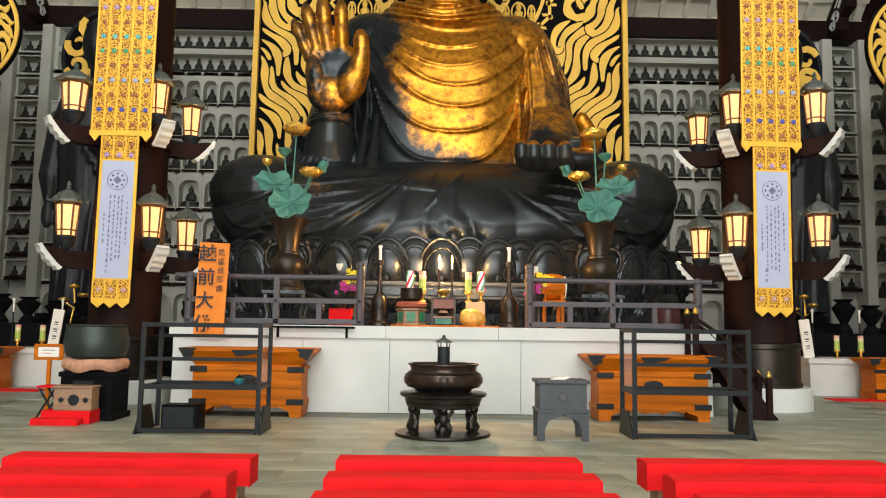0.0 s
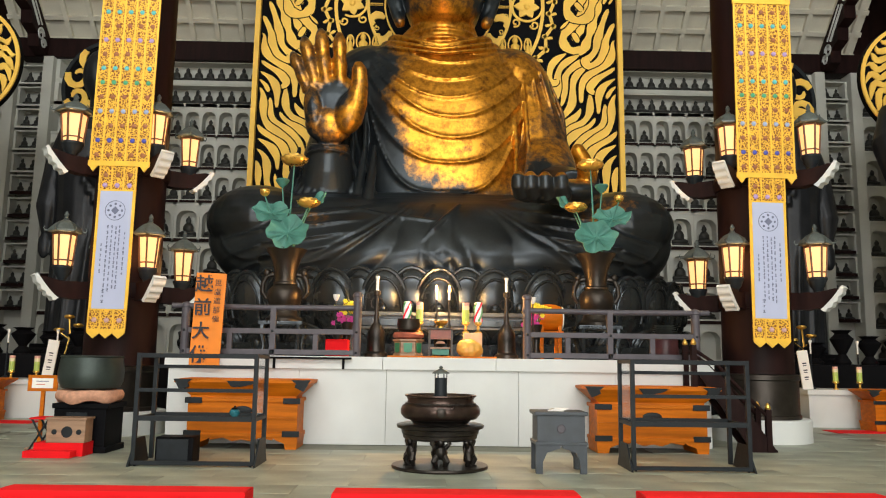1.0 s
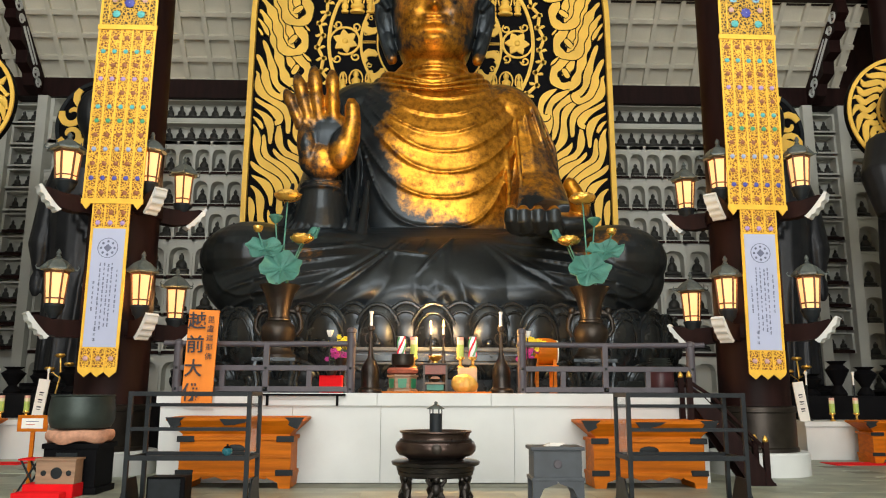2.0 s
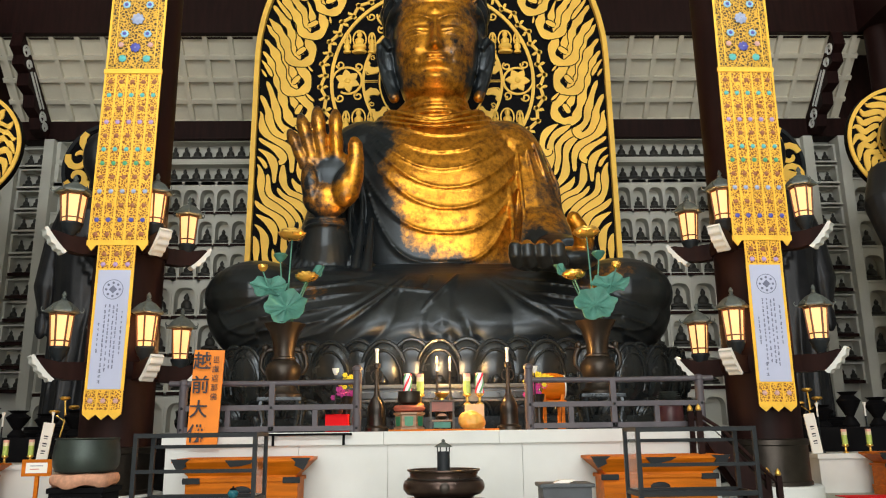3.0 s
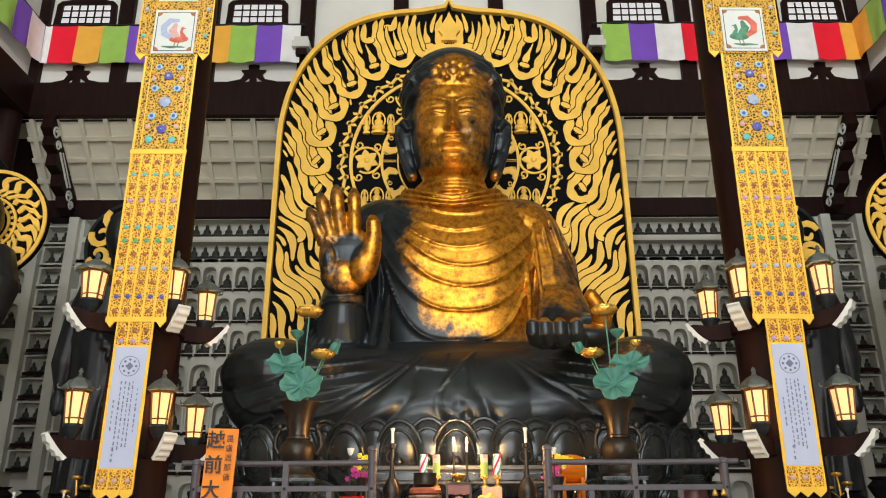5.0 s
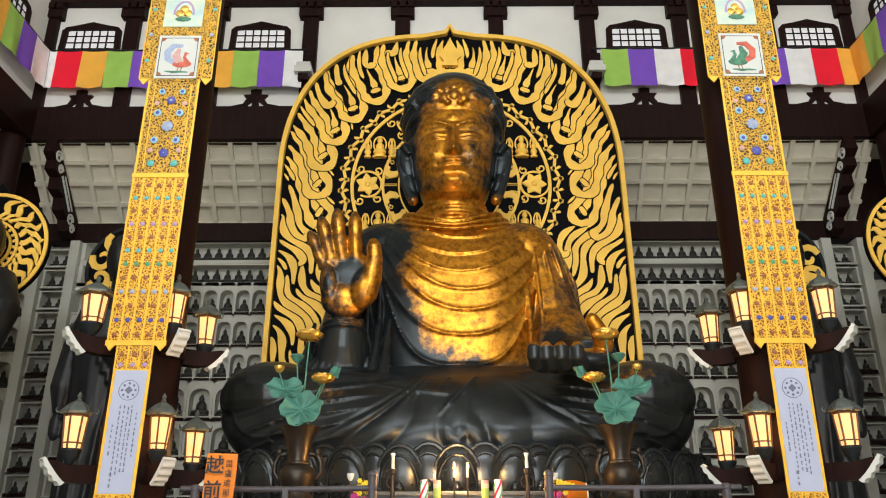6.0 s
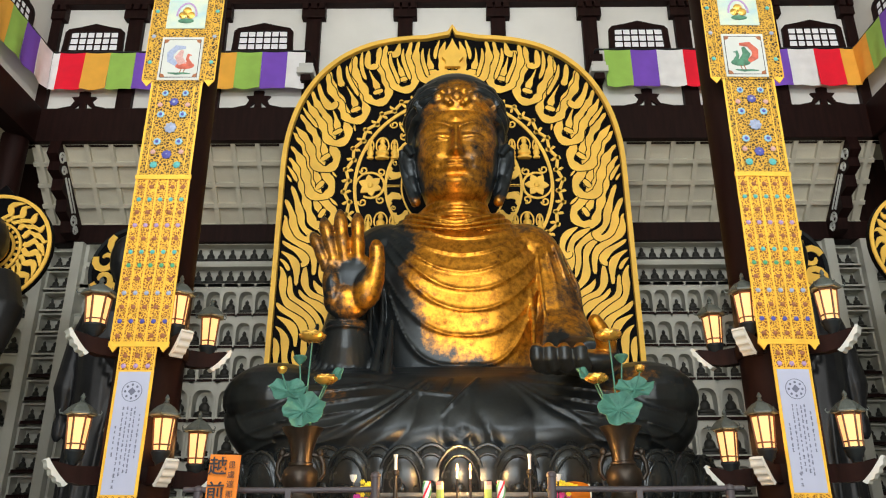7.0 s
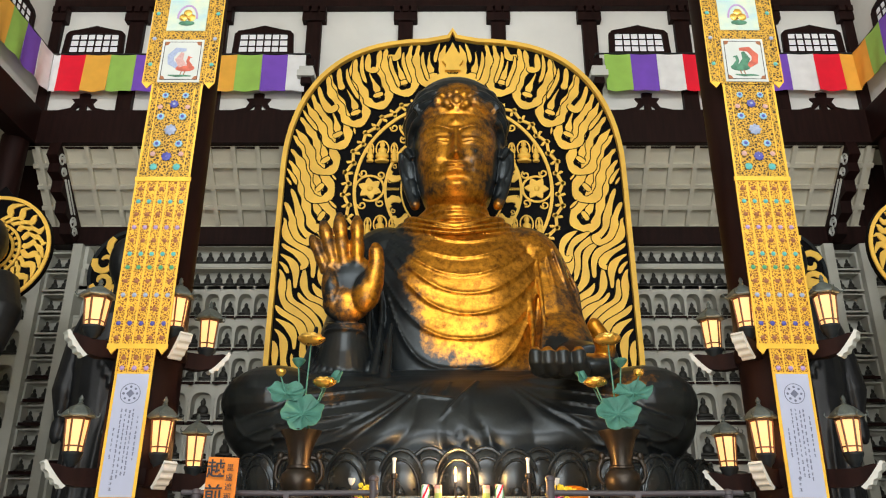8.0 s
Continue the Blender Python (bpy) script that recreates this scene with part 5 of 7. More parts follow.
# ---- lanterns on the pillars ----
def lantern_body():
    t = thing("hanging_lantern", "hexagonal bronze lantern with glowing paper panes", "lantern", "lanterns on the pillars")
    hexa = [(math.cos(math.pi / 6 + k * math.pi / 3), math.sin(math.pi / 6 + k * math.pi / 3)) for k in range(6)]
    part("foot", lathe(B(), [(0.10, 0), (0.13, 0.05), (0.19, 0.09), (0.21, 0.15), (0.25, 0.2), (0.25, 0.24)], 24), M["iron"], t, smooth=True)
    z0, z1, r0, r1 = 0.24, 0.80, 0.215, 0.285
    for k in range(6):
        (ax, ay), (bx, by) = hexa[k], hexa[(k + 1) % 6]
        g = 0.955
        bm = B()
        q = [bm.verts.new(p) for p in ((ax * r0 * g, ay * r0 * g, z0 + 0.01), (bx * r0 * g, by * r0 * g, z0 + 0.01), (bx * r1 * g, by * r1 * g, z1), (ax * r1 * g, ay * r1 * g, z1))]
        f = bm.faces.new(q)
        bm.normal_update()
        bmesh.ops.solidify(bm, geom=[f], thickness=0.008)
        part("pane", bm, M["lamp_glass"], t, "glowing paper pane").visible_shadow = False
        part("mullion", rod(B(), (ax * r0, ay * r0, z0), (ax * r1, ay * r1, z1), 0.026, 6), M["lan_wood"], t)
        part("lower_panel", rod(B(), (ax * (r0 + 0.012), ay * (r0 + 0.012), z0 + 0.09), (bx * (r0 + 0.012), by * (r0 + 0.012), z0 + 0.09), 0.014, 6), M["lan_wood"], t)
        part("upper_bar", rod(B(), (ax * r1, ay * r1, z1 - 0.03), (bx * r1, by * r1, z1 - 0.03), 0.022, 6), M["lan_wood"], t)
    roof = part("roof", grid_faces(B(), [[(x * r, y * r, z) for x, y in hexa] for r, z in ((0.30, 0.79), (0.42, 0.80), (0.425, 0.83), (0.33, 0.90), (0.22, 0.965), (0.12, 1.0), (0.07, 1.02))]), M["patina"], t, "weathered green-grey roof")
    part("finial", lathe(B(), [(0.05, 1.015), (0.07, 1.04), (0.04, 1.06), (0.065, 1.10), (0.03, 1.15), (0.005, 1.17)], 12), M["patina"], roof, smooth=True)
    for k in range(6):
        x, y = hexa[k]
        part("eave_curl", tube(B(), [(x * 0.41, y * 0.41, 0.82), (x * 0.48, y * 0.48, 0.82), (x * 0.51, y * 0.51, 0.86), (x * 0.48, y * 0.48, 0.89)], [0.018, 0.016, 0.014, 0.008], 6), M["patina"], roof)
    return t


M["lan_wood"] = mat("amber_lantern_wood", (0.16, 0.06, 0.015), 0.5, var=0.3, scale=8)


def bracket_tier(x, z, offs, s):
    t = thing("lantern_bracket", "crossed dark timber bracket arms with white carved ends", "bracket", "lantern brackets", at=(x, PY, z))
    for ox, oy in offs:
        d = math.hypot(ox, oy)
        L = d + 0.42
        rz = math.degrees(math.atan2(oy, ox))
        # arm outline along +x, with rising tip
        prof = [(0.45, -0.18), (L - 0.55, -0.2), (L - 0.25, -0.14), (L - 0.1, 0.0), (L, 0.14), (L - 0.12, 0.16), (L - 0.4, 0.10), (0.45, 0.12)]
        bm = prism(B(), prof, -0.11, 0.11)
        a = part("arm", bm, M["timber"], t)
        a.matrix_basis = pose(0, 0, 0, 0, 0, rz)
        outer, inner = [], []
        for k in range(21):
            u = k / 20
            cx, cz = L - 0.33 + 0.36 * u, -0.22 + 0.40 * u ** 1.25
            w = 0.02 + 0.014 * math.sin(u * 4 * 2 * math.pi) + 0.02 * math.sin(math.pi * u)
            outer.append((cx + 0.75 * w, cz - 0.66 * w))
            inner.append((cx - 0.035, cz + 0.03))
        tip = prism(B(), outer + inner[::-1], -0.113, 0.113)
        tp = part("carved_end", tip, M["white_stone"], t, "white carved wave end")
        tp.matrix_basis = pose(0, 0, 0, 0, 0, rz)
    part("collar", lathe(B(), [(0.64, -0.16), (0.66, -0.1), (0.66, 0.08), (0.64, 0.12)], 32), M["timber"], t, smooth=True)


LAMP_SIZE = Matrix.Diagonal((0.77, 0.77, 0.96, 1))
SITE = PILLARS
proto = lantern_body()
used = False
for s in (-1, 1):
    offs = [(s * 0.80, -0.72), (s * -0.60, -0.55), (s * -0.86, 0.55), (s * 0.62, 0.62)]
    for z, zl in ((4.86, 4.98), (2.66, 2.78)):
        bracket_tier(s * PX, z, offs, s)
        for i, (ox, oy) in enumerate(offs):
            m = SITE @ pose(s * PX + ox, PY + oy, zl + (-0.12 if i >= 2 else 0.0), 0, 0, 11 * i + 5 * s)
            m = m @ LAMP_SIZE
            bulb = new("lantern_bulb", bpy.data.lights.new("lantern_bulb", "POINT"))
            bulb.data.energy, bulb.data.color, bulb.data.shadow_soft_size = 38.0, (1.0, 0.52, 0.18), 0.06
            bulb.location = (m @ Vector((0, 0, 0.5)))
            if not used:
                proto.matrix_basis, used = m, True
            else:
                copy_thing(proto, m)


# ---- long gilt banners before the pillars ----
def openwork(name, gold_c, dark_c, scale):
    """Pierced gilt openwork: a dense scroll pattern of gold over dark gaps."""
    m = mat(name, gold_c, 0.45, 0.35, var=0.15, scale=6, fine=80, bump=0.05)
    n, l = m.node_tree.nodes, m.node_tree.links
    b = n["Principled BSDF"]
    co = n.new("ShaderNodeTexCoord")
    vo = n.new("ShaderNodeTexVoronoi")
    vo.feature = "DISTANCE_TO_EDGE"
    vo.inputs["Scale"].default_value = scale
    no = n.new("ShaderNodeTexNoise")
    no.inputs["Scale"].default_value = scale * 0.6
    mixv = n.new("ShaderNodeMix")
    mixv.data_type = "VECTOR"
    mixv.inputs["Factor"].default_value = 0.08
    l.new(co.outputs["Object"], no.inputs["Vector"])
    l.new(co.outputs["Object"], mixv.inputs["A"])
    l.new(no.outputs["Color"], mixv.inputs["B"])
    l.new(mixv.outputs["Result"], vo.inputs["Vector"])
    rg = n.new("ShaderNodeMapRange")
    rg.inputs["From Min"].default_value, rg.inputs["From Max"].default_value = 0.12, 0.17
    l.new(vo.outputs["Distance"], rg.inputs["Value"])
    mix = n.new("ShaderNodeMix")
    mix.data_type = "RGBA"
    l.new(rg.outputs[0], mix.inputs["Factor"])
    l.new(b.inputs["Base Color"].links[0].from_socket, mix.inputs["A"])
    mix.inputs["B"].default_value = (*dark_c, 1)
    l.new(mix.outputs["Result"], b.inputs["Base Color"])
    return m


M["openwork"] = openwork("gilt_openwork", (0.90, 0.50, 0.05), (0.20, 0.065, 0.008), 24)
M["openwork_dark"] = openwork("gilt_openwork_deep", (0.66, 0.37, 0.035), (0.05, 0.03, 0.008), 20)
M["gilt"] = mat("gilt_strip", (0.93, 0.54, 0.055), 0.45, 0.3, var=0.12, scale=6, fine=60, bump=0.04)
BLOOM = {k: mat(f"{k}_enamel", c, 0.4, var=0.2, scale=30) for k, c in {"turquoise": (0.10, 0.48, 0.48), "lilac": (0.46, 0.30, 0.58), "green": (0.07, 0.36, 0.17), "rust": (0.36, 0.12, 0.04), "grey_blue": (0.35, 0.42, 0.62), "blue": (0.07, 0.08, 0.42), "sky": (0.30, 0.58, 0.80), "pink": (0.62, 0.36, 0.34)}.items()}


def bloom_mesh(material, r, petals=6):
    """A scalloped flower plaque, domed in the middle."""
    n = petals * 4
    rings = []
    for k, y in ((1.0, 0.0), (1.0, -0.010), (0.6, -0.016), (0.18, -0.02)):
        rings.append([(k * r * (0.78 + 0.26 * abs(math.cos(petals * a / 2))) * math.cos(a), y, k * r * (0.78 + 0.26 * abs(math.cos(petals * a / 2))) * math.sin(a)) for a in [2 * math.pi * i / n for i in range(n)]])
    return mesh_of("bloom", grid_faces(B(), rings), material)


BM = {k: bloom_mesh(v, 0.044) for k, v in BLOOM.items()}
BIG = {k: bloom_mesh(v, 0.066, 8) for k, v in BLOOM.items()}
ROW_ORDER = ("rust", "turquoise", "rust", "lilac", "rust", "turquoise", "green", "rust", "grey_blue", "rust", "blue", "rust")


def bars_of_ink(t, x, z0, z1, w, seed, m, y):
    """Unreadable brush writing: short bars in a column."""
    rnd = random.Random(seed)
    z = z1
    bm = B()
    while z > z0:
        h = rnd.uniform(0.035, 0.07)
        for q in range(3):
            box(bm, x - w * rnd.uniform(0.2, 0.5), x + w * rnd.uniform(0.2, 0.5), y - 0.004, y, z - h * (q + 1) / 3 + 0.006, z - h * q / 3 - 0.004)
        box(bm, x - 0.006, x + 0.006, y - 0.005, y - 0.001, z - h, z)
        z -= h + rnd.uniform(0.015, 0.05)
    tagged(part("writing", bm, m, t), kind="stuff")


def banner(s):
    t = thing("gilt_banner", "long gilt openwork banner with a white inscribed cloth panel", "banner", "banners before the pillars")
    # each hangs a little askew, shifted and tilted to fit the camera's view
    t.matrix_basis = SITE @ pose(s * 5.695 + (0.005 if s < 0 else -0.075), 13.24, 0, 0, 0.4 if s < 0 else 0.65, 0)
    def slab(name, x0, x1, z0, z1, m, y0=-0.02, y1=0.0):
        return part(name, box(B(), x0, x1, y0, y1, z0, z1), m, t)
    # main field with five strips
    slab("main_field", -0.515, 0.515, 4.80, 8.08, M["openwork"])
    for k in range(6):
        x = -0.5 + 0.2 * k
        slab("strip", x - 0.016, x + 0.016, 4.80, 8.06, M["gilt"], -0.032, -0.018)
    slab("head_strip", -0.53, 0.53, 8.0, 8.09, M["gilt"], -0.04, -0.01)
    slab("foot_strip", -0.53, 0.53, 4.76, 4.85, M["gilt"], -0.04, -0.01)
    for x in (-0.44, 0.44):
        part("point", prism(B(), [(x - 0.09, 4.78), (x + 0.09, 4.78), (x, 4.66)], -0.035, -0.005), M["gilt"], t)
    for j, c in enumerate(ROW_ORDER):
        z = 7.84 - 0.262 * j
        for k in range(5):
            piece("bloom", BM[c], t, pose(-0.4 + 0.2 * k, -0.024, z))
    # lower narrow field
    slab("lower_field", -0.325, 0.325, 4.35, 4.77, M["openwork"])
    for x in (-0.31, -0.105, 0.105, 0.31):
        slab("strip", x - 0.013, x + 0.013, 4.33, 4.76, M["gilt"], -0.034, -0.018)
    for k in range(3):
        piece("bloom", BM["lilac"], t, pose(-0.21 + 0.21 * k, -0.026, 4.42))
        piece("bloom", BM["rust"], t, pose(-0.21 + 0.21 * k, -0.026, 4.6))
    slab("cloth_border", -0.325, 0.325, 2.27, 4.35, M["gilt"])
    slab("cloth_panel", -0.275, 0.275, 2.29, 4.32, M["paper"], -0.028, -0.016)
    ring = [(0.17 * math.cos(k * math.pi / 12), 3.98 + 0.17 * math.sin(k * math.pi / 12)) for k in range(25)]
    part("crest", ribbon(B(), ring, [0.005] * 25, -0.033, -0.026), M["ink_grey"], t, "grey round crest")
    part("crest", prism(B(), [(-0.07, 3.98), (0, 4.05), (0.07, 3.98), (0, 3.91)], -0.034, -0.027), M["ink_grey"], t)
    for k in range(8):
        a = k * math.pi / 4
        part("crest_petal", ball(B(), (0.115 * math.cos(a), -0.03, 3.98 + 0.115 * math.sin(a)), (0.022, 0.004, 0.022), 6), M["ink_grey"], t)
    for k, (x, a, b) in enumerate(((0.19, 2.9, 3.6), (0.10, 2.6, 3.72), (0.04, 2.62, 3.7), (-0.03, 2.6, 3.72), (-0.10, 2.62, 3.72), (-0.19, 2.95, 3.4))):
        bars_of_ink(t, x, a, b, 0.035, 31 + k + (9 if s > 0 else 0), M["ink_grey"], -0.028)
    bars_of_ink(t, -0.1 * s * -1 if s < 0 else -0.12, 2.42, 2.62, 0.06, 77, M["ink_grey"], -0.028)
    slab("tail_field", -0.325, 0.325, 1.92, 2.27, M["openwork"])
    for x in (-0.31, -0.105, 0.105, 0.31):
        slab("strip", x - 0.013, x + 0.013, 1.9, 2.27, M["gilt"], -0.034, -0.018)
    for k in range(3):
        x = -0.21 + 0.21 * k
        part("point", prism(B(), [(x - 0.107, 1.95), (x + 0.107, 1.95), (x + 0.107, 1.88), (x, 1.79), (x - 0.107, 1.88)], -0.03, -0.004), M["gilt"], t)
        piece("bloom", BM["pink"], t, pose(x, -0.024, 2.1))
    # flower panel
    slab("flower_panel", -0.50, 0.50, 8.09, 10.14, M["openwork_dark"])
    for x in (-0.49, 0.49):
        slab("strip", x - 0.02, x + 0.02, 8.1, 10.14, M["gilt"], -0.034, -0.018)
    for x in (-0.36, 0.36):
        slab("strip", x - 0.008, x + 0.008, 8.2, 10.06, M["gilt"], -0.03, -0.018)
    for x, z, c, k in ((-0.2, 9.88, "sky", 1.0), (0.2, 9.88, "sky", 1.0), (0, 9.68, "blue", 1.35), (-0.23, 9.4, "sky", 1.15), (0.2, 9.4, "sky", 1.15), (0, 9.1, "grey_blue", 1.8), (0, 9.1, "rust", 0.8), (-0.22, 8.8, "sky", 1.15), (0.2, 8.8, "sky", 1.15), (0, 8.52, "blue", 1.45), (-0.22, 8.3, "turquoise", 1.1), (0.22, 8.3, "turquoise", 1.1), (-0.27, 9.62, "pink", 0.8), (0.27, 9.62, "pink", 0.8), (-0.27, 8.58, "pink", 0.8), (0.27, 8.58, "pink", 0.8)):
        piece("bloom", BIG[c], t, pose(x, -0.03 if c != "rust" else -0.05, z) @ Matrix.Scale(k, 4))
        if c in ("blue", "sky"):
            piece("bloom", BIG["grey_blue" if c == "blue" else "blue"], t, pose(x, -0.045, z) @ Matrix.Scale(k * 0.5, 4))
    # picture panels with side streamers
    slab("backing", -0.52, 0.52, 10.12, 14.0, M["openwork_dark"])
    slab("picture", -0.42, 0.42, 10.19, 11.2, M["picture_white"], -0.034, -0.018)
    slab("picture", -0.40, 0.40, 11.42, 12.24, M["picture_sky"], -0.034, -0.018)
    slab("picture", -0.40, 0.40, 12.46, 13.3, M["picture_sky"], -0.034, -0.018)
    ring = [(-0.37, 10.25), (0.37, 10.25), (0.37, 11.14), (-0.37, 11.14), (-0.37, 10.25)]
    part("thin_border", ribbon(B(), ring, [0.008] * 5, -0.038, -0.033), M["ink"], t)
    for qx, qz in ((-1, 10.25), (1, 10.25), (-1, 11.14), (1, 11.14)):
        dz = 0.09 if qz < 10.6 else -0.09
        part("corner_leaf", prism(B(), [(qx * 0.365, qz), (qx * 0.27, qz), (qx * 0.30, qz + dz * 0.7), (qx * 0.365, qz + dz)], -0.041, -0.034), BLOOM["rust"], t)
    # a crane-like bird: tail, wing, body, neck, legs
    c1, c2 = (BLOOM["grey_blue"], BLOOM["bird_red"]) if s < 0 else (BLOOM["bird_red"], BLOOM["bird_green"])
    k = -s
    part("bird_tail", ribbon(B(), [(k * a, b) for a, b in ((0.08, 10.95), (-0.1, 10.95), (-0.22, 10.8), (-0.2, 10.65), (-0.06, 10.55))], [0.03, 0.06, 0.07, 0.07, 0.05], -0.042, -0.034), c1, t)
    part("bird_wing", ribbon(B(), [(k * a, b) for a, b in ((0.02, 10.88), (-0.04, 10.72), (0.04, 10.58), (0.12, 10.52))], [0.03, 0.08, 0.08, 0.04], -0.046, -0.036), BLOOM["pink"] if s < 0 else c2, t)
    part("bird_body", ball(B(), (k * 0.1, -0.036, 10.52), (0.2, 0.012, 0.085), 12), c2, t, smooth=True)
    part("bird_neck", ribbon(B(), [(k * a, b) for a, b in ((0.2, 10.56), (0.14, 10.68), (0.16, 10.78), (0.22, 10.76))], [0.05, 0.03, 0.03, 0.008], -0.046, -0.036), c2, t)
    for q in (0.05, 0.12):
        part("bird_leg", ribbon(B(), [(k * q, 10.47), (k * (q - 0.03), 10.36)], [0.008, 0.008], -0.042, -0.034), BLOOM["rust"], t)
    part("ground_tuft", ribbon(B(), [(-0.22, 10.35), (-0.05, 10.33), (0.1, 10.34), (0.24, 10.33)], [0.01, 0.025, 0.02, 0.01], -0.04, -0.034), BLOOM["bird_green"], t)
    # a jewel on a lotus
    for z in (11.8, 12.86):
        part("jewel", ball(ball(ball(B(), (-0.08, -0.04, z - 0.06), (0.09, 0.02, 0.09), 10), (0.08, -0.04, z - 0.06), (0.09, 0.02, 0.09), 10), (0, -0.042, z + 0.05), (0.09, 0.02, 0.09), 10), M["gold_bright"], t, "gold jewels", smooth=True)
        part("jewel_halo", ribbon(B(), [(0.2 * math.cos(a), z - 0.08 + 0.32 * math.sin(a)) for a in [q * math.pi / 12 for q in range(13)]], [0.02] * 13, -0.042, -0.034), BLOOM["lilac"], t)
        part("jewel_lotus", ball(B(), (0, -0.04, z - 0.2), (0.17, 0.012, 0.06), 10), BLOOM["bird_green"], t)
    for x in (-0.62, 0.62):
        slab("streamer", x - 0.11, x + 0.11, 10.2, 14.0, M["openwork_dark"], 0.0, 0.018)
        for q in (-0.1, 0.1):
            slab("streamer_edge", x + q - 0.010, x + q + 0.010, 10.2, 14.0, M["gilt"], -0.012, 0.002)
        part("streamer_point", prism(B(), [(x - 0.11, 10.2), (x + 0.11, 10.2), (x, 10.06)], -0.005, 0.015), M["gilt"], t)
        for j in range(5):
            piece("bloom", BM["grey_blue" if j % 2 else "turquoise"], t, pose(x, -0.008, 10.62 + 0.62 * j))
    # the cord that holds it
    part("hanging_rod", rod(B(), (-0.75, 0.05, 14.05), (0.75, 0.05, 14.05), 0.04), M["gold_bright"], t, smooth=True)
    part("holder", box(B(), -0.1, 0.1, 0.03, 0.45, 14.0, 14.15), M["timber"], t)


M["picture_white"] = mat("painted_white_silk", (0.62, 0.65, 0.63), 0.7, var=0.06, scale=3)
M["picture_sky"] = mat("painted_blue_silk", (0.36, 0.55, 0.60), 0.7, var=0.2, scale=1.8, second=(0.72, 0.74, 0.52))
BLOOM["bird_red"] = mat("painted_red", (0.62, 0.14, 0.09), 0.7, var=0.3, scale=9)
BLOOM["bird_green"] = mat("painted_green", (0.08, 0.24, 0.15), 0.7, var=0.4, scale=9)
for s in (-1, 1):
    banner(s)
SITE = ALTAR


# ---- railing on the platform ----
def railing(s):
    t = thing("altar_railing", "grey painted timber railing on the platform edge", "railing", "altar railings", at=(0, 13.72, 1.545))
    def post(x, h, r=0.055, name="post"):
        part(name, lathe(B(), [(r, 0), (r, h - 0.1), (r * 1.15, h - 0.09), (r * 1.15, h - 0.05), (r * 0.9, h - 0.02), (r * 0.3, h)], 16, (s * x, 0, 0)), M["rail"], t, smooth=True)
    post(1.5, 1.14, 0.075, "end_post")
    post(4.5, 0.92, 0.075, "end_post")
    for x in (2.97,):
        part("post", box(B(), s * x - 0.05, s * x + 0.05, -0.05, 0.05, 0, 0.86, 0.008), M["rail"], t)
    for x in (2.22, 3.72):
        part("baluster", box(B(), s * x - 0.045, s * x + 0.045, -0.04, 0.04, 0.07, 0.4, 0.006), M["rail"], t)
    a, b = sorted((s * 1.42, s * 4.75))
    part("top_rail", tube(B(), [(a, 0, 0.85), ((a + b) / 2, 0, 0.835), (b, 0, 0.85 if s > 0 else 0.85)], 0.048, 12), M["rail"], t, smooth=True)
    a, b = sorted((s * 1.5, s * 4.5))
    part("middle_rail", box(B(), a, b, -0.045, 0.045, 0.38, 0.47, 0.006), M["rail"], t)
    part("bottom_rail", box(B(), a, b, -0.05, 0.05, 0.02, 0.11, 0.006), M["rail"], t)
    for x in (1.5, 2.97, 4.5):
        for z in (0.425, 0.065):
            part("stud", ball(B(), (s * x, -0.075 if x == 2.97 - 9 else -0.08, z), (0.025, 0.02, 0.025), 8), M["iron"], t)


for s in (-1, 1):
    railing(s)

# ---- altar ----
M["table_grey"] = mat("blue_black_lacquer", (0.05, 0.06, 0.068), 0.35, var=0.3, scale=3, fine=40, bump=0.04)
t = thing("altar_table", "long black lacquered altar table with moulded edges", "table", at=(0, 15.6, 1.545))
part("tabletop", box(B(), -1.9, 1.9, -0.4, 0.4, 0.8, 0.88, 0.015), M["table_grey"], t)
part("apron", box(B(), -1.8, 1.8, -0.34, -0.28, 0.55, 0.8, 0.01), M["table_grey"], t)
for x in (-1.25, 0, 1.25):
    part("apron_panel", box(B(), x - 0.5, x + 0.5, -0.36, -0.335, 0.6, 0.75, 0.02), M["lotus"], t)
for x in (-1.75, 1.75):
    for y in (-0.3, 0.3):
        part("leg", box(B(), x - 0.07, x + 0.07, y - 0.06, y + 0.06, 0, 0.8, 0.01), M["table_grey"], t)

for s in (-1, 1):
    t = thing("tall_candlestick", "tall dark bronze candlestick with ring handles", "candlestick", "altar candlesticks", at=(s * 1.2, 14.35, 1.545))
    part("base", lathe(B(), [(0.22, 0), (0.22, 0.06), (0.17, 0.1), (0.16, 0.45), (0.11, 0.55), (0.07, 0.62)], 24), M["bronze"], t, smooth=True)
    part("stem", lathe(B(), [(0.06, 0.6), (0.035, 0.85), (0.032, 1.12), (0.06, 1.14), (0.065, 1.2), (0.05, 1.22)], 16), M["bronze"], t, smooth=True)
    for q in (-1, 1):
        part("handle", tube(B(), [(q * (0.05 + 0.055 * math.sin(a)), 0, 0.99 + 0.09 * math.cos(a)) for a in [k * math.pi / 8 for k in range(9)]], 0.013, 8), M["bronze"], t, smooth=True)
    t = thing("white_candle", "white wax candle on the tall candlestick", "candle", "white altar candles", at=(s * 1.2, 14.35, 2.765))
    part("wax", lathe(B(), [(0.028, 0), (0.026, 0.2), (0.042, 0.26), (0.034, 0.27)], 14), M["wax"], t, smooth=True)
    part("wick", rod(B(), (0, 0, 0.26), (0.004, 0, 0.3), 0.005, 6), M["ink"], t)

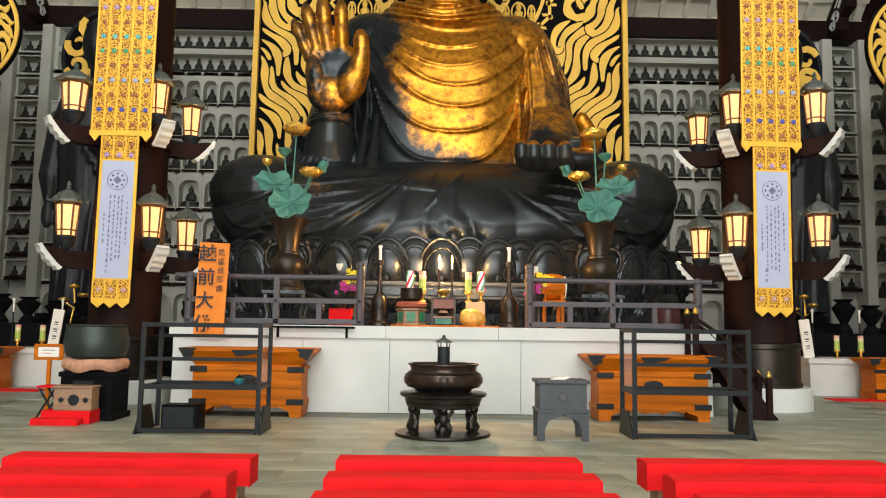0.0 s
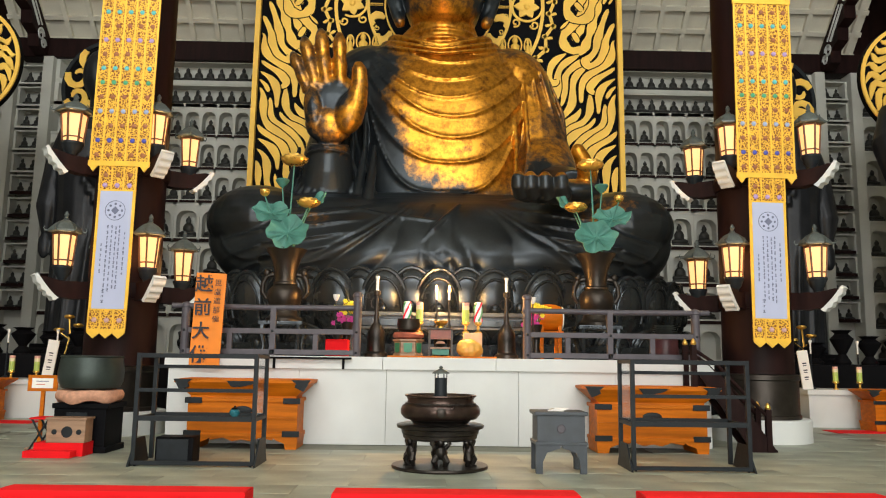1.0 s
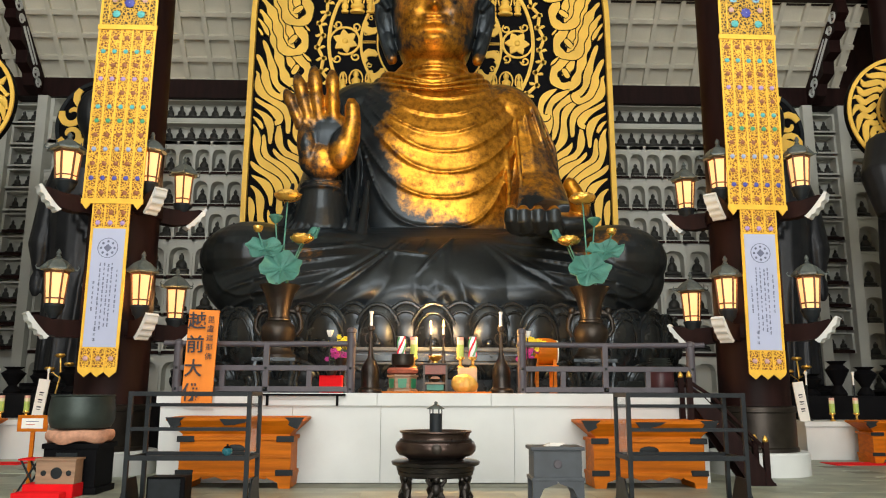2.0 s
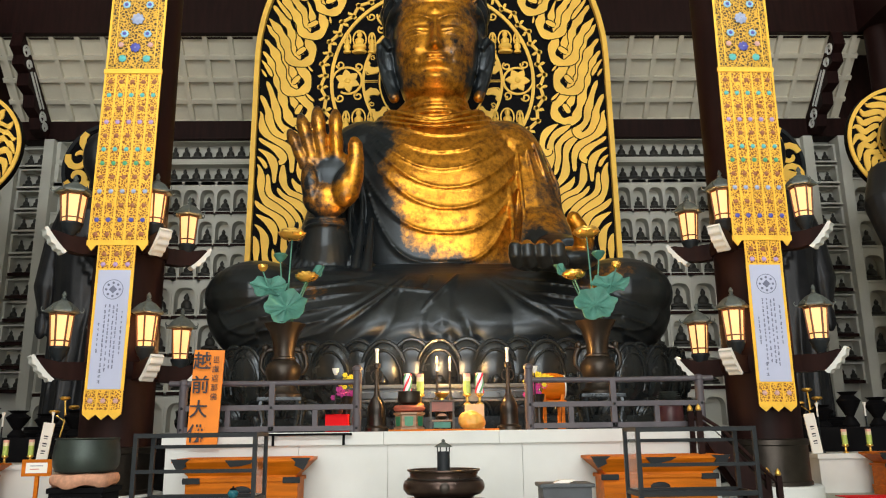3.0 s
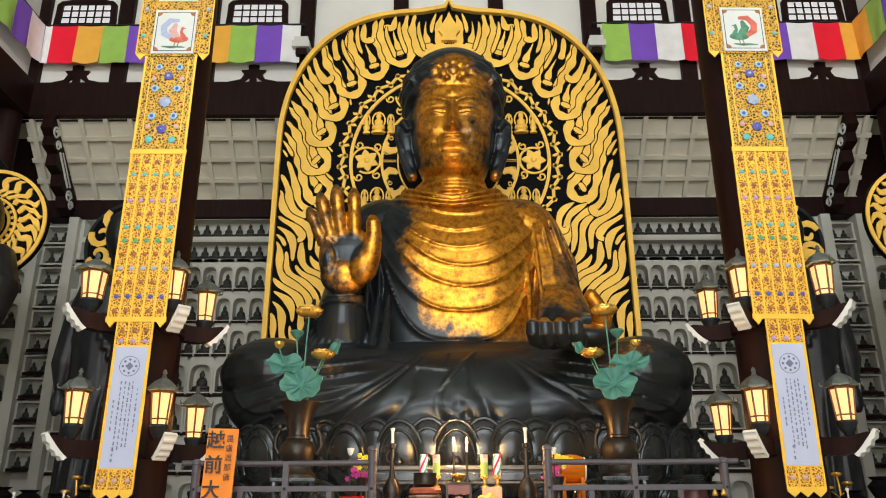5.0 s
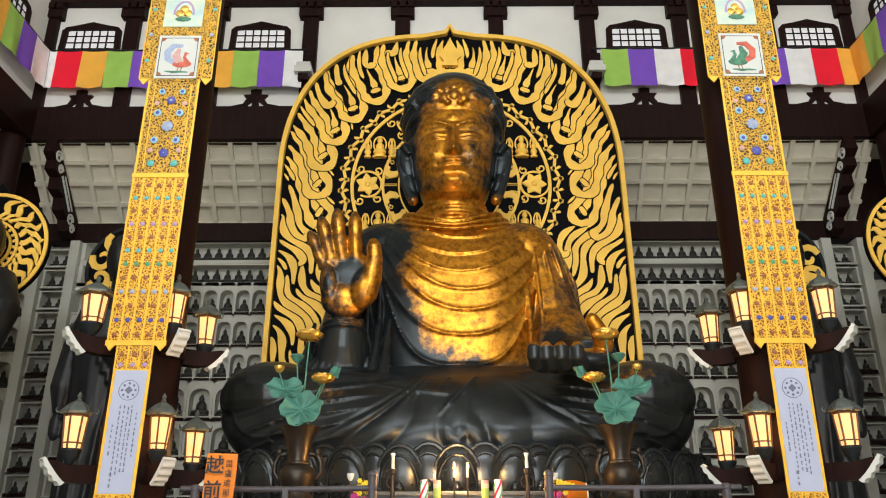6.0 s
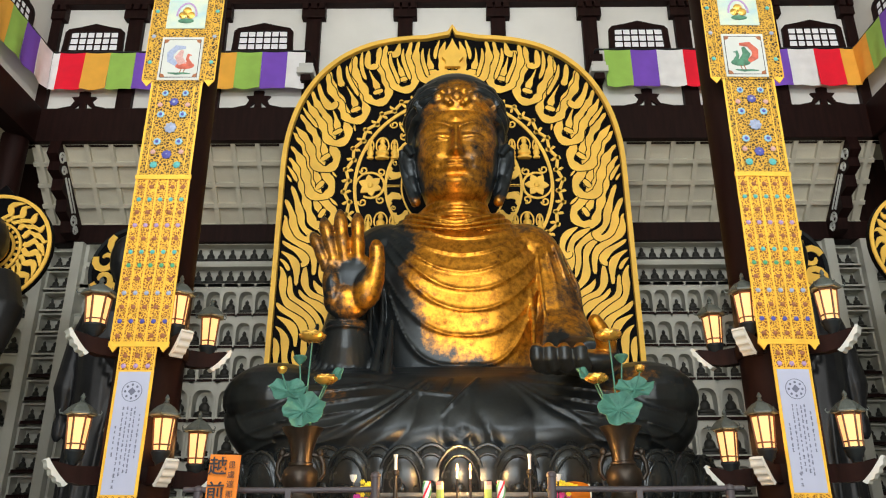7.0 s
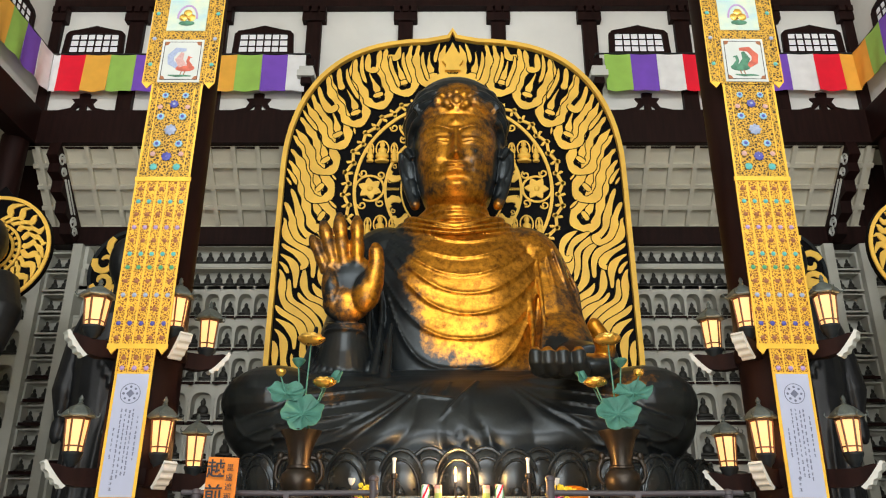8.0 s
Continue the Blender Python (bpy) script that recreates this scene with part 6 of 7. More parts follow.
whole("altar_board", box(B(), -0.95, 0.95, 13.6, 14.2, 1.547, 1.575, 0.004), M["orange_wood"], "thin orange wooden board on the platform edge", "board")
t = thing("small_altar", "red-brown wooden altar stand with gilt edges", "altar stand", at=(-0.02, 14.05, 1.575))
part("body", box(B(), -0.19, 0.19, -0.1, 0.14, 0.3, 0.47, 0.008), M["red_wood"], t)
part("lid", box(B(), -0.23, 0.23, -0.14, 0.18, 0.47, 0.5, 0.006), M["bronze_vase"], t)
for x in (-0.2, 0.2):
    part("leg", box(B(), x - 0.018, x + 0.018, -0.1, 0.14, 0, 0.47), M["bronze_vase"], t)
part("shelf", box(B(), -0.19, 0.19, -0.08, 0.14, 0.13, 0.16), M["tan_wood"], t)
part("drawer", box(B(), -0.15, 0.15, -0.09, 0.1, 0.02, 0.12, 0.006), M["leaf"], t, "green painted drawer")
t = thing("incense_bowl", "small gilt incense bowl on the altar stand", "bowl", at=(-0.02, 14.05, 2.075))
part("bowl", lathe(B(), [(0.05, 0), (0.04, 0.03), (0.1, 0.07), (0.13, 0.12), (0.12, 0.13)], 20), M["gold_bright"], t, smooth=True)
t = thing("offering_dish", "pink rice offering in a small bowl", "dish", at=(-0.02, 14.02, 1.737))
part("dish", lathe(B(), [(0.05, 0), (0.11, 0.05), (0.1, 0.06)], 16), M["bronze"], t, smooth=True)
part("offering", ball(B(), (0, 0, 0.06), (0.09, 0.08, 0.05), 12), M["cushion"], t, smooth=True)

M["spiral"] = mat("striped_candle_paint", (0.75, 0.75, 0.62), 0.45, var=0.1, scale=4)
def spiral_candle(x, y, z, colours, group, scale=1.0, cat="candle"):
    t = thing("decorated_candle", "painted candle with coloured spiral bands on a gilt stand", cat, group, at=(x, y, z))
    part("stand", lathe(B(), [(0.07, 0), (0.065, 0.02), (0.022, 0.05), (0.03, 0.1), (0.022, 0.13), (0.075, 0.17), (0.07, 0.2)], 18), M["gold_bright"], t, "gilt stand", smooth=True)
    part("wax", lathe(B(), [(0.064, 0.2), (0.066, 0.48), (0.064, 0.56), (0.05, 0.57)], 20), CLOTH["white"], t, smooth=True)
    for k, c in enumerate(colours):
        for q in range(2):
            a0 = math.pi * q + k * 2 * math.pi / (2 * len(colours))
            pts = [(0.066 * math.cos(a0 + u * 2.6), 0.066 * math.sin(a0 + u * 2.6), 0.21 + 0.35 * u) for u in [i / 12 for i in range(13)]]
            part("band", tube(B(), pts, 0.017, 6), CLOTH[c], t, "painted spiral band")


def banded_candle(x, y, z, group):
    t = thing("decorated_candle", "green, yellow and pink painted candle on a gilt stand", "candle", group, at=(x, y, z))
    part("stand", lathe(B(), [(0.07, 0), (0.065, 0.02), (0.022, 0.05), (0.03, 0.1), (0.022, 0.13), (0.08, 0.17), (0.07, 0.2)], 18), M["gold_bright"], t, "gilt stand", smooth=True)
    for z0, z1, c in ((0.2, 0.42, "lime"), (0.42, 0.5, "cream"), (0.5, 0.56, "rose")):
        part("wax_band", lathe(B(), [(0.064, z0), (0.065, (z0 + z1) / 2), (0.064, z1)], 18), CLOTH[c], t, smooth=True)


for k, c in {"lime": (0.42, 0.55, 0.12), "cream": (0.72, 0.66, 0.42), "rose": (0.72, 0.40, 0.32), "leafgreen": (0.08, 0.32, 0.12), "ochre": (0.62, 0.36, 0.07)}.items():
    CLOTH[k] = mat(f"{k}_wax", c, 0.45, var=0.1, scale=12)
for s in (-1, 1):
    whole("candle_box", box(B(), -0.17, 0.17, -0.16, 0.16, 0, 0.46, 0.008), M["tan_light"], "pale cloth-covered box that carries the candles", "box", "candle boxes", at=(0.02 + s * 0.56, 14.45, 1.547))
    spiral_candle(0.02 + s * 0.66, 14.42, 2.007, ("red", "leafgreen"), "altar candles")
    banded_candle(0.02 + s * 0.43, 14.42, 2.007, "altar candles")
    t = thing("thin_candlestick", "slim dark candlestick with a burning candle", "candlestick", "small burning candles", at=(0.02 + s * 0.12, 14.45, 1.547))
    part("foot", lathe(B(), [(0.1, 0), (0.09, 0.03), (0.03, 0.08), (0.04, 0.5), (0.06, 0.55), (0.025, 0.62), (0.018, 1.05), (0.035, 1.07)], 16), M["bronze"], t, smooth=True)
    part("candle", lathe(B(), [(0.02, 1.07), (0.02, 1.19), (0.012, 1.2)], 12), M["wax"], t, smooth=True)
    part("flame", lathe(B(), [(0.008, 1.2), (0.028, 1.23), (0.02, 1.28), (0.003, 1.34)], 10), M["flame"], t, "burning flame", smooth=True)
    glow = new("candle_glow", bpy.data.lights.new("candle_glow", "POINT"))
    glow.data.energy, glow.data.color, glow.data.shadow_soft_size = 320.0, (1.0, 0.5, 0.15), 0.05
    glow.location = SITE @ Vector((0.02 + s * 0.12, 14.45, 2.98))

# bowl gong on cushion and hexagonal stand
t = thing("gong_stand", "hexagonal wooden gong stand with green panels", "stand", at=(-0.6, 13.98, 1.575))
part("body", lathe(B(), [(0.27, 0), (0.27, 0.03), (0.24, 0.05), (0.25, 0.24), (0.28, 0.26), (0.28, 0.29)], 6), M["tan_wood"], t)
for k in range(6):
    a = k * math.pi / 3 + math.pi / 6
    pn = part("panel", prism(B(), [(-0.07, 0.07), (0, 0.05), (0.07, 0.07), (0.08, 0.22), (-0.08, 0.22)], -0.012, 0.0), M["green_panel"], t, "green painted panel")
    pn.matrix_basis = pose(0.218 * math.cos(a), 0.218 * math.sin(a), 0, 0, 0, math.degrees(a) + 90)
whole("gong_cushion", lathe(B(), [(0.2, 0), (0.27, 0.03), (0.28, 0.08), (0.25, 0.12), (0.1, 0.125)], 28), M["red_cushion"], "round red-brown cushion under the gong", "cushion", at=(-0.6, 13.98, 1.867), smooth=True)
whole("bowl_gong", lathe(B(), [(0.12, 0), (0.19, 0.04), (0.205, 0.12), (0.195, 0.22), (0.2, 0.235), (0.18, 0.235), (0.17, 0.1), (0.02, 0.05)], 32), M["bronze_vase"], "small brown bronze bowl gong", "gong", at=(-0.6, 13.98, 1.995), smooth=True)
bm = B()
for k in range(9):
    a = k * 0.7
    ball(bm, (0.12 * math.cos(a), 0.08 * math.sin(a), 0.1 + 0.02 * (k % 3)), (0.13, 0.12, 0.12 + 0.03 * (k % 2)), 10)
ball(bm, (0, 0, 0.16), (0.17, 0.14, 0.15), 14)
ob = whole("cloth_cover", bm, CLOTH["ochre"], "ochre cloth draped over a small drum", "cloth", at=(0.5, 13.95, 1.58))
mod = ob.modifiers.new("skin", "REMESH")
mod.mode, mod.voxel_size, mod.use_smooth_shade = "VOXEL", 0.015, True

# red box, drum on stand, flowers
t = thing("red_box", "small red lacquer box with a pale bowl on top", "box", at=(-1.86, 13.95, 1.547))
part("box", box(B(), -0.2, 0.2, -0.12, 0.12, 0, 0.3, 0.01), M["red_cloth"], t)
part("bowl", lathe(B(), [(0.06, 0.3), (0.09, 0.34), (0.1, 0.39), (0.08, 0.4)], 16), M["drum_green"], t, smooth=True)
t = thing("barrel_drum", "orange wooden barrel drum on an orange stand", "drum", at=(2.05, 14.75, 1.547))
def along_x(bm, prof, seg=24, c=(0, 0, 0)):
    return grid_faces(bm, [[(c[0] + h, c[1] + r * math.cos(2 * math.pi * i / seg), c[2] + r * math.sin(2 * math.pi * i / seg)) for i in range(seg)] for r, h in prof])
part("barrel", along_x(B(), [(0.21, -0.24), (0.25, -0.12), (0.26, 0), (0.25, 0.12), (0.21, 0.24)], 28, (0, 0, 0.78)), M["orange_wood"], t, smooth=True)
for x in (-0.245, 0.245):
    part("drumhead", along_x(B(), [(0.215, -0.012), (0.215, 0.012)], 28, (x, 0, 0.78)), M["wax"], t, smooth=True)
for x in (-0.17, 0.17):
    part("stand_frame", box(box(B(), x - 0.03, x + 0.03, -0.26, -0.2, 0, 0.62, 0.005), x - 0.03, x + 0.03, 0.2, 0.26, 0, 0.62, 0.005), M["orange_wood"], t)
part("stand_shelf", box(B(), -0.24, 0.24, -0.24, 0.24, 0.45, 0.52, 0.005), M["orange_wood"], t)
PETALC = {"yellow": mat("yellow_petals", (0.80, 0.62, 0.03), 0.6, vary=0.2), "magenta": mat("magenta_petals", (0.50, 0.04, 0.28), 0.6, vary=0.2), "stem": mat("stem_green", (0.05, 0.14, 0.03), 0.6)}
for s in (-1, 1):
    t = thing("flower_vase", "dark vase with yellow and magenta flowers", "flowers", "altar flowers", at=(s * 1.72, 14.15, 1.547))
    part("vase", lathe(B(), [(0.08, 0), (0.1, 0.05), (0.06, 0.2), (0.09, 0.5), (0.12, 0.62), (0.1, 0.62)], 18), M["bronze"], t, smooth=True)
    rnd = random.Random(5 + s)
    for k in range(34):
        a, r = rnd.uniform(0, 6.28), rnd.uniform(0.02, 0.27)
        low = k % 2
        c = "magenta" if low else "yellow"
        bm = B()
        p = (r * math.cos(a) * 1.05, r * math.sin(a) * 0.6, (0.72 if low else 0.92) + rnd.uniform(-0.08, 0.1) - r * 0.25)
        for q in range(6):
            b = q * math.pi / 3
            ball(bm, (p[0] + 0.026 * math.cos(b), p[1] - 0.01, p[2] + 0.026 * math.sin(b)), (0.024, 0.014, 0.018), 6, (0, -math.degrees(b), 0))
        part("blossom", bm, PETALC[c], t)
        if k % 3 == 0:
            part("stem", rod(B(), (0, 0, 0.55), p, 0.006, 5), PETALC["stem"], t)
    t = thing("cup_light", "small white cup light on a thin pole", "lamp", "cup lights", at=(s * 1.88 - (0.02 if s < 0 else 0.25), 13.9, 1.547))
    part("pole", rod(B(), (0, 0, 0), (0, 0, 1.0), 0.012, 8), M["iron"], t)
    part("cup", lathe(B(), [(0.02, 0.98), (0.05, 1.03), (0.065, 1.1), (0.055, 1.1)], 16), M["wax"], t, "white cup", smooth=True)


# ---- great vases with bronze lotus ----
def lotus_leaf(w, h, droop, seed):
    rnd = random.Random(seed)
    bm = B()
    rings = []
    for j in range(1, 7):
        r = j / 6
        ring = []
        for i in range(36):
            a = 2 * math.pi * i / 36
            ruf = 1 + (0.07 * math.sin(6 * a + seed) + 0.04 * math.sin(11 * a)) * r
            x, y = w * r * ruf * math.cos(a), h * r * ruf * math.sin(a)
            ring.append((x, y, 0.12 * (1 - r * r) * -1 + 0.05 * r * math.sin(5 * a + seed) - droop * max(0, -math.sin(a)) * r * r))
        rings.append(ring)
    grid_faces(bm, rings, cap1=False)
    bm.normal_update()
    bmesh.ops.solidify(bm, geom=bm.faces[:], thickness=0.015)
    for k in range(12):
        a = 2 * math.pi * k / 12
        tube(bm, [(0.05 * w * math.cos(a), 0.05 * h * math.sin(a), -0.1), (0.55 * w * math.cos(a), 0.55 * h * math.sin(a), -0.055), (0.9 * w * math.cos(a), 0.9 * h * math.sin(a), 0.0)], [0.012, 0.009, 0.004], 5)
    return bm


def lotus_bloom(c, r, open_):
    bm = B()
    for lay, (n, tilt, k) in enumerate(((6, 0.35, 0.75), (8, 0.75 if open_ else 0.35, 0.95), (9, 1.15 if open_ else 0.5, 1.0))):
        for i in range(n):
            a = 2 * math.pi * (i + 0.5 * lay) / n
            d = r * (0.22 + 0.33 * tilt)
            ball(bm, (c[0] + d * math.cos(a), c[1] + d * math.sin(a), c[2] + r * (0.55 - 0.28 * tilt) * k), (0.12 * r / 0.22, 0.3 * r * k, 0.62 * r * k), 8, (math.degrees(tilt) * -1, 0, math.degrees(a) - 90))
    return bm


def great_vase(s):
    t = thing("great_vase", "brown bronze altar vase with scroll handles", "vase", "great altar vases", at=(s * 3.06, 15.2, 2.2))
    part("body", lathe(B(), [(0.36, 0), (0.36, 0.06), (0.28, 0.12), (0.25, 0.22), (0.31, 0.36), (0.345, 0.5), (0.32, 0.62), (0.21, 0.72), (0.205, 0.85), (0.235, 1.06), (0.295, 1.25), (0.375, 1.37), (0.40, 1.42), (0.35, 1.42), (0.2, 1.2)], 36), M["bronze_vase"], t, smooth=True)
    part("ring_band", lathe(B(), [(0.2, 0.7), (0.235, 0.72), (0.235, 0.76), (0.2, 0.78)], 30), M["bronze_vase"], t, smooth=True)
    for q in (-1, 1):
        part("handle", tube(B(), [(q * 0.22, 0, 0.92), (q * 0.36, 0, 0.9), (q * 0.43, 0, 0.76), (q * 0.44, 0, 0.58), (q * 0.37, 0, 0.46), (q * 0.29, 0, 0.46)], [0.05, 0.055, 0.045, 0.045, 0.04, 0.03], 10), M["bronze_vase"], t, smooth=True)
        part("handle_head", ball(B(), (q * 0.36, -0.02, 0.95), (0.07, 0.06, 0.08), 10), M["bronze_vase"], t, smooth=True)
    st = thing("vase_stand", "black lacquered stand under the great vase", "stand", "vase stands", at=(s * 3.06, 15.2, 1.547))
    part("top", box(B(), -0.42, 0.42, -0.4, 0.4, 0.58, 0.653, 0.012), M["lotus"], st)
    for x in (-0.34, 0.34):
        for y in (-0.32, 0.32):
            part("leg", tube(B(), [(x, y, 0), (x * 0.92, y * 0.92, 0.2), (x * 1.05, y * 1.05, 0.45), (x, y, 0.6)], [0.05, 0.04, 0.07, 0.07], 8), M["lotus"], st, smooth=True)
    p = thing("lotus_arrangement", "bronze lotus leaves, green with gilt blossoms, in the vase", "flowers", "lotus arrangements", at=(s * 3.06, 15.2, 3.55))
    k = s
    def stem(x, y, z):
        part("stem", tube(B(), [(0, 0, -0.3), (x * 0.5, y * 0.6, z * 0.45), (x, y, z)], [0.022, 0.018, 0.014], 8), M["leaf"], p, smooth=True)
    for x, y, z, w, h, tilt, lean, seed in ((-0.06, -0.40, 0.40, 0.40, 0.33, 66, 3, 1), (0.30, -0.2, 0.84, 0.37, 0.25, 44, -5, 2), (-0.46, 0.05, 1.12, 0.30, 0.24, 20, 24, 3)):
        lf = part("leaf", lotus_leaf(w, h, 0.12, seed), M["leaf"], p, "green patinated leaf", smooth=True)
        lf.matrix_basis = pose(x * k, y, z, tilt, lean * k, 0)
        stem(x * k, y, z - 0.1)
    for x, y, z, r, op in ((-0.10, -0.1, 1.78, 0.24, True), (-0.45, -0.35, 0.88, 0.2, True), (0.45, -0.15, 1.12, 0.13, False)):
        part("blossom", lotus_bloom((x * k, y, z), r, op), M["gold_bright"], p, "gilt lotus blossom", smooth=True)
        stem(x * k, y, z)
    part("seed_pod", lathe(B(), [(0.03, 0), (0.09, 0.06), (0.14, 0.14), (0.12, 0.17), (0.03, 0.19)], 16, (0.14 * k, 0, 1.32)), M["leaf"], p, smooth=True)
    stem(0.14 * k, 0, 1.34)


for s in (-1, 1):
    great_vase(s)

t = thing("low_shelf", "slim black shelf hung on the platform edge", "shelf", at=(-2.27, 13.40, 1.33))
part("board", box(B(), -0.75, 0.72, -0.06, 0.035, 0.165, 0.2, 0.005), M["black"], t)
for x in (-0.6, 0.58):
    part("bracket", box(B(), x - 0.02, x + 0.02, 0.0, 0.035, 0.0, 0.165), M["black"], t)

# ---- standing sign board ----
M["sign_orange"] = mat("orange_sign_board", (0.84, 0.235, 0.010), 0.6, var=0.12, scale=3, fine=60, bump=0.03)
t = thing("sign_board", "tall orange wooden sign with black brush lettering", "sign", at=(-4.04, 13.36, 1.36))
part("board", box(B(), -0.255, 0.255, -0.02, 0.02, 0, 1.58, 0.004), M["sign_orange"], t).matrix_basis = pose(0, 0, 0, -1.0, 1.6, 0)
part("hook", box(B(), -0.03, 0.03, 0.0, 0.36, 1.0, 1.04), M["iron"], t)


def lettering(parent, chars, x, z, size, pitch, m, y=-0.05):
    for k, ch in enumerate(chars):
        cu = bpy.data.curves.new("character", "FONT")
        cu.body, cu.size, cu.extrude, cu.align_x, cu.align_y, cu.offset = ch, size, 0.002, "CENTER", "CENTER", 0.004 if size > 0.2 else 0.0
        cu.materials.append(m)
        ob = new("character", cu)
        ob.parent = parent
        ob.matrix_basis = pose(x + 0.028 * (z - pitch * k - 0.79), y, z - pitch * k, 90, 0, 0)


lettering(t, "越前大佛", -0.07, 1.37, 0.31, 0.40, M["ink"])
lettering(t, "毘盧遮那佛", 0.165, 1.40, 0.125, 0.155, M["ink"])


# ---- offering boxes ----
SITE = Matrix.Identity(4)
def offering_box(x):
    t = thing("offering_box", "large orange lacquered offering box with dark metal fittings", "offering box", "offering boxes", at=(x, 13.6, 0))
    part("body", box(B(), -0.90, 0.90, -0.33, 0.33, 0.22, 0.84, 0.012), M["orange_wood"], t)
    part("waist_moulding", box(B(), -0.93, 0.93, -0.365, 0.365, 0.80, 0.865, 0.01), M["orange_wood"], t)
    part("base_moulding", box(B(), -0.93, 0.93, -0.365, 0.365, 0.2, 0.27, 0.01), M["orange_wood"], t)
    part("middle_rail", box(B(), -0.90, 0.90, -0.345, -0.32, 0.50, 0.54, 0.006), M["orange_wood"], t)
    bm = grid_faces(B(), [[(-a, -b, z), (a, -b, z), (a, b, z), (-a, b, z)] for a, b, z in ((0.86, 0.31, 0.86), (0.87, 0.31, 0.9), (1.08, 0.46, 1.12), (1.10, 0.47, 1.13), (1.10, 0.47, 1.18))])
    part("hopper", bm, M["orange_wood"], t)
    for q in (-1, 1):
        part("corner_plate", prism(B(), [(q * 1.112, 1.185), (q * 0.80, 1.185), (q * 0.88, 1.12), (q * 0.86, 1.06), (q * 0.98, 1.0), (q * 1.0, 0.99)], -0.482, -0.4), M["iron"], t, "dark metal corner plate")
        for z in (0.82, 0.26):
            part("corner_strap", box(B(), min(q * 0.94, q * 0.66), max(q * 0.94, q * 0.66), -0.375, -0.33, z - 0.05, z + 0.05, 0.01), M["iron"], t, "dark metal strap")
        part("foot", prism(B(), [(q * 0.9, 0), (q * 0.72, 0), (q * 0.7, 0.1), (q * 0.55, 0.16), (q * 0.5, 0.22), (q * 0.92, 0.22)], -0.36, 0.36), M["orange_wood"], t)
    part("foot_rail", prism(B(), [(-0.55, 0.22), (-0.5, 0.15), (-0.3, 0.19), (-0.15, 0.13), (0, 0.16), (0.15, 0.13), (0.3, 0.19), (0.5, 0.15), (0.55, 0.22)], -0.34, -0.28), M["orange_wood"], t)
    part("front_plate", prism(B(), [(-0.16, 1.05), (-0.25, 1.16), (0.25, 1.16), (0.16, 1.1), (0, 1.06)], -0.482, -0.42), M["iron"], t, "dark metal plate")
    part("crest", ball(B(), (0, -0.335, 0.65), (0.16, 0.02, 0.08), 14), M["iron"], t, "dark oval crest", smooth=True)
    slat = mesh_of("slat", box(B(), -1.05, 1.05, -0.02, 0.02, 0, 0.04), M["orange_wood"])
    for k in range(7):
        piece("slat", slat, t, pose(0, -0.33 + 0.11 * k, 1.15))
    return t


bx = offering_box(-3.33)
bx.matrix_basis = bx.matrix_basis @ Matrix.Diagonal((1.02, 1, 0.965, 1))
copy_thing(bx, pose(3.56, 13.6, 0) @ Matrix.Diagonal((1.02, 1, 0.965, 1)))


# ---- steel display frames ----
M["glass"] = bpy.data.materials.new("clear_acrylic")
M["glass"].use_nodes = True
gb = M["glass"].node_tree.nodes["Principled BSDF"]
gb.inputs["Transmission Weight"].default_value, gb.inputs["Roughness"].default_value, gb.inputs["IOR"].default_value = 1.0, 0.08, 1.1


def display_frame(x, s):
    t = thing("steel_rack", "empty dark steel rack frame standing on the floor", "rack", "steel racks", at=(x, 11.15, 0))
    W, D_, H = 0.825, 0.72, 1.56
    for px in (-W, W):
        for py in (0, D_):
            part("post", box(B(), px - 0.03, px + 0.03, py - 0.03, py + 0.03, 0.02, H, 0.005), M["iron"], t)
        part("side_rail", box(B(), px - 0.025, px + 0.025, 0.03, D_ - 0.03, H - 0.06, H - 0.004), M["iron"], t)
        part("side_rail", box(B(), px - 0.025, px + 0.025, 0.03, D_ - 0.03, 0.62, 0.67), M["iron"], t)
        part("foot_plate", prism(B(), [(0, 0), (D_ + 0.1, 0), (D_ - 0.1, 0.36), (0.28, 0.36)], -0.012, 0.012), M["iron"], t).matrix_basis = pose(px + (0.045 if px > 0 else -0.045), -0.1, 0, 0, 0, 90)
    for py in (0, D_):
        part("top_rail", box(B(), -W + 0.03, W - 0.03, py - 0.03, py + 0.03, H - 0.065, H - 0.002, 0.004), M["iron"], t)
        part("shelf_rail", box(B(), -W + 0.03, W - 0.03, py - 0.03, py + 0.03, 0.62, 0.69, 0.004), M["iron"], t)
    part("cross_bar", box(B(), -W + 0.03, W - 0.03, D_ - 0.025, D_ + 0.015, 1.34, 1.39), M["iron"], t)
    part("cross_bar", box(B(), -W + 0.03, W - 0.03, -0.02, 0.015, 1.02, 1.07), M["iron"], t)
    part("floor_rail", box(B(), -W + 0.03, W - 0.03, -0.03, 0.03, 0.02, 0.075), M["iron"], t)
    pane = part("side_pane", box(B(), -s * (W) - 0.004, -s * (W) + 0.004, 0.03, D_ - 0.03, 0.7, H - 0.07), M["glass"], t, "clear side pane")
    pane.visible_shadow = False
    for px in (-0.8, 0.8):
        part("caster", along_x(B(), [(0.03, -0.012), (0.03, 0.012)], 12, (px, 0, 0.03)), M["iron"], t)


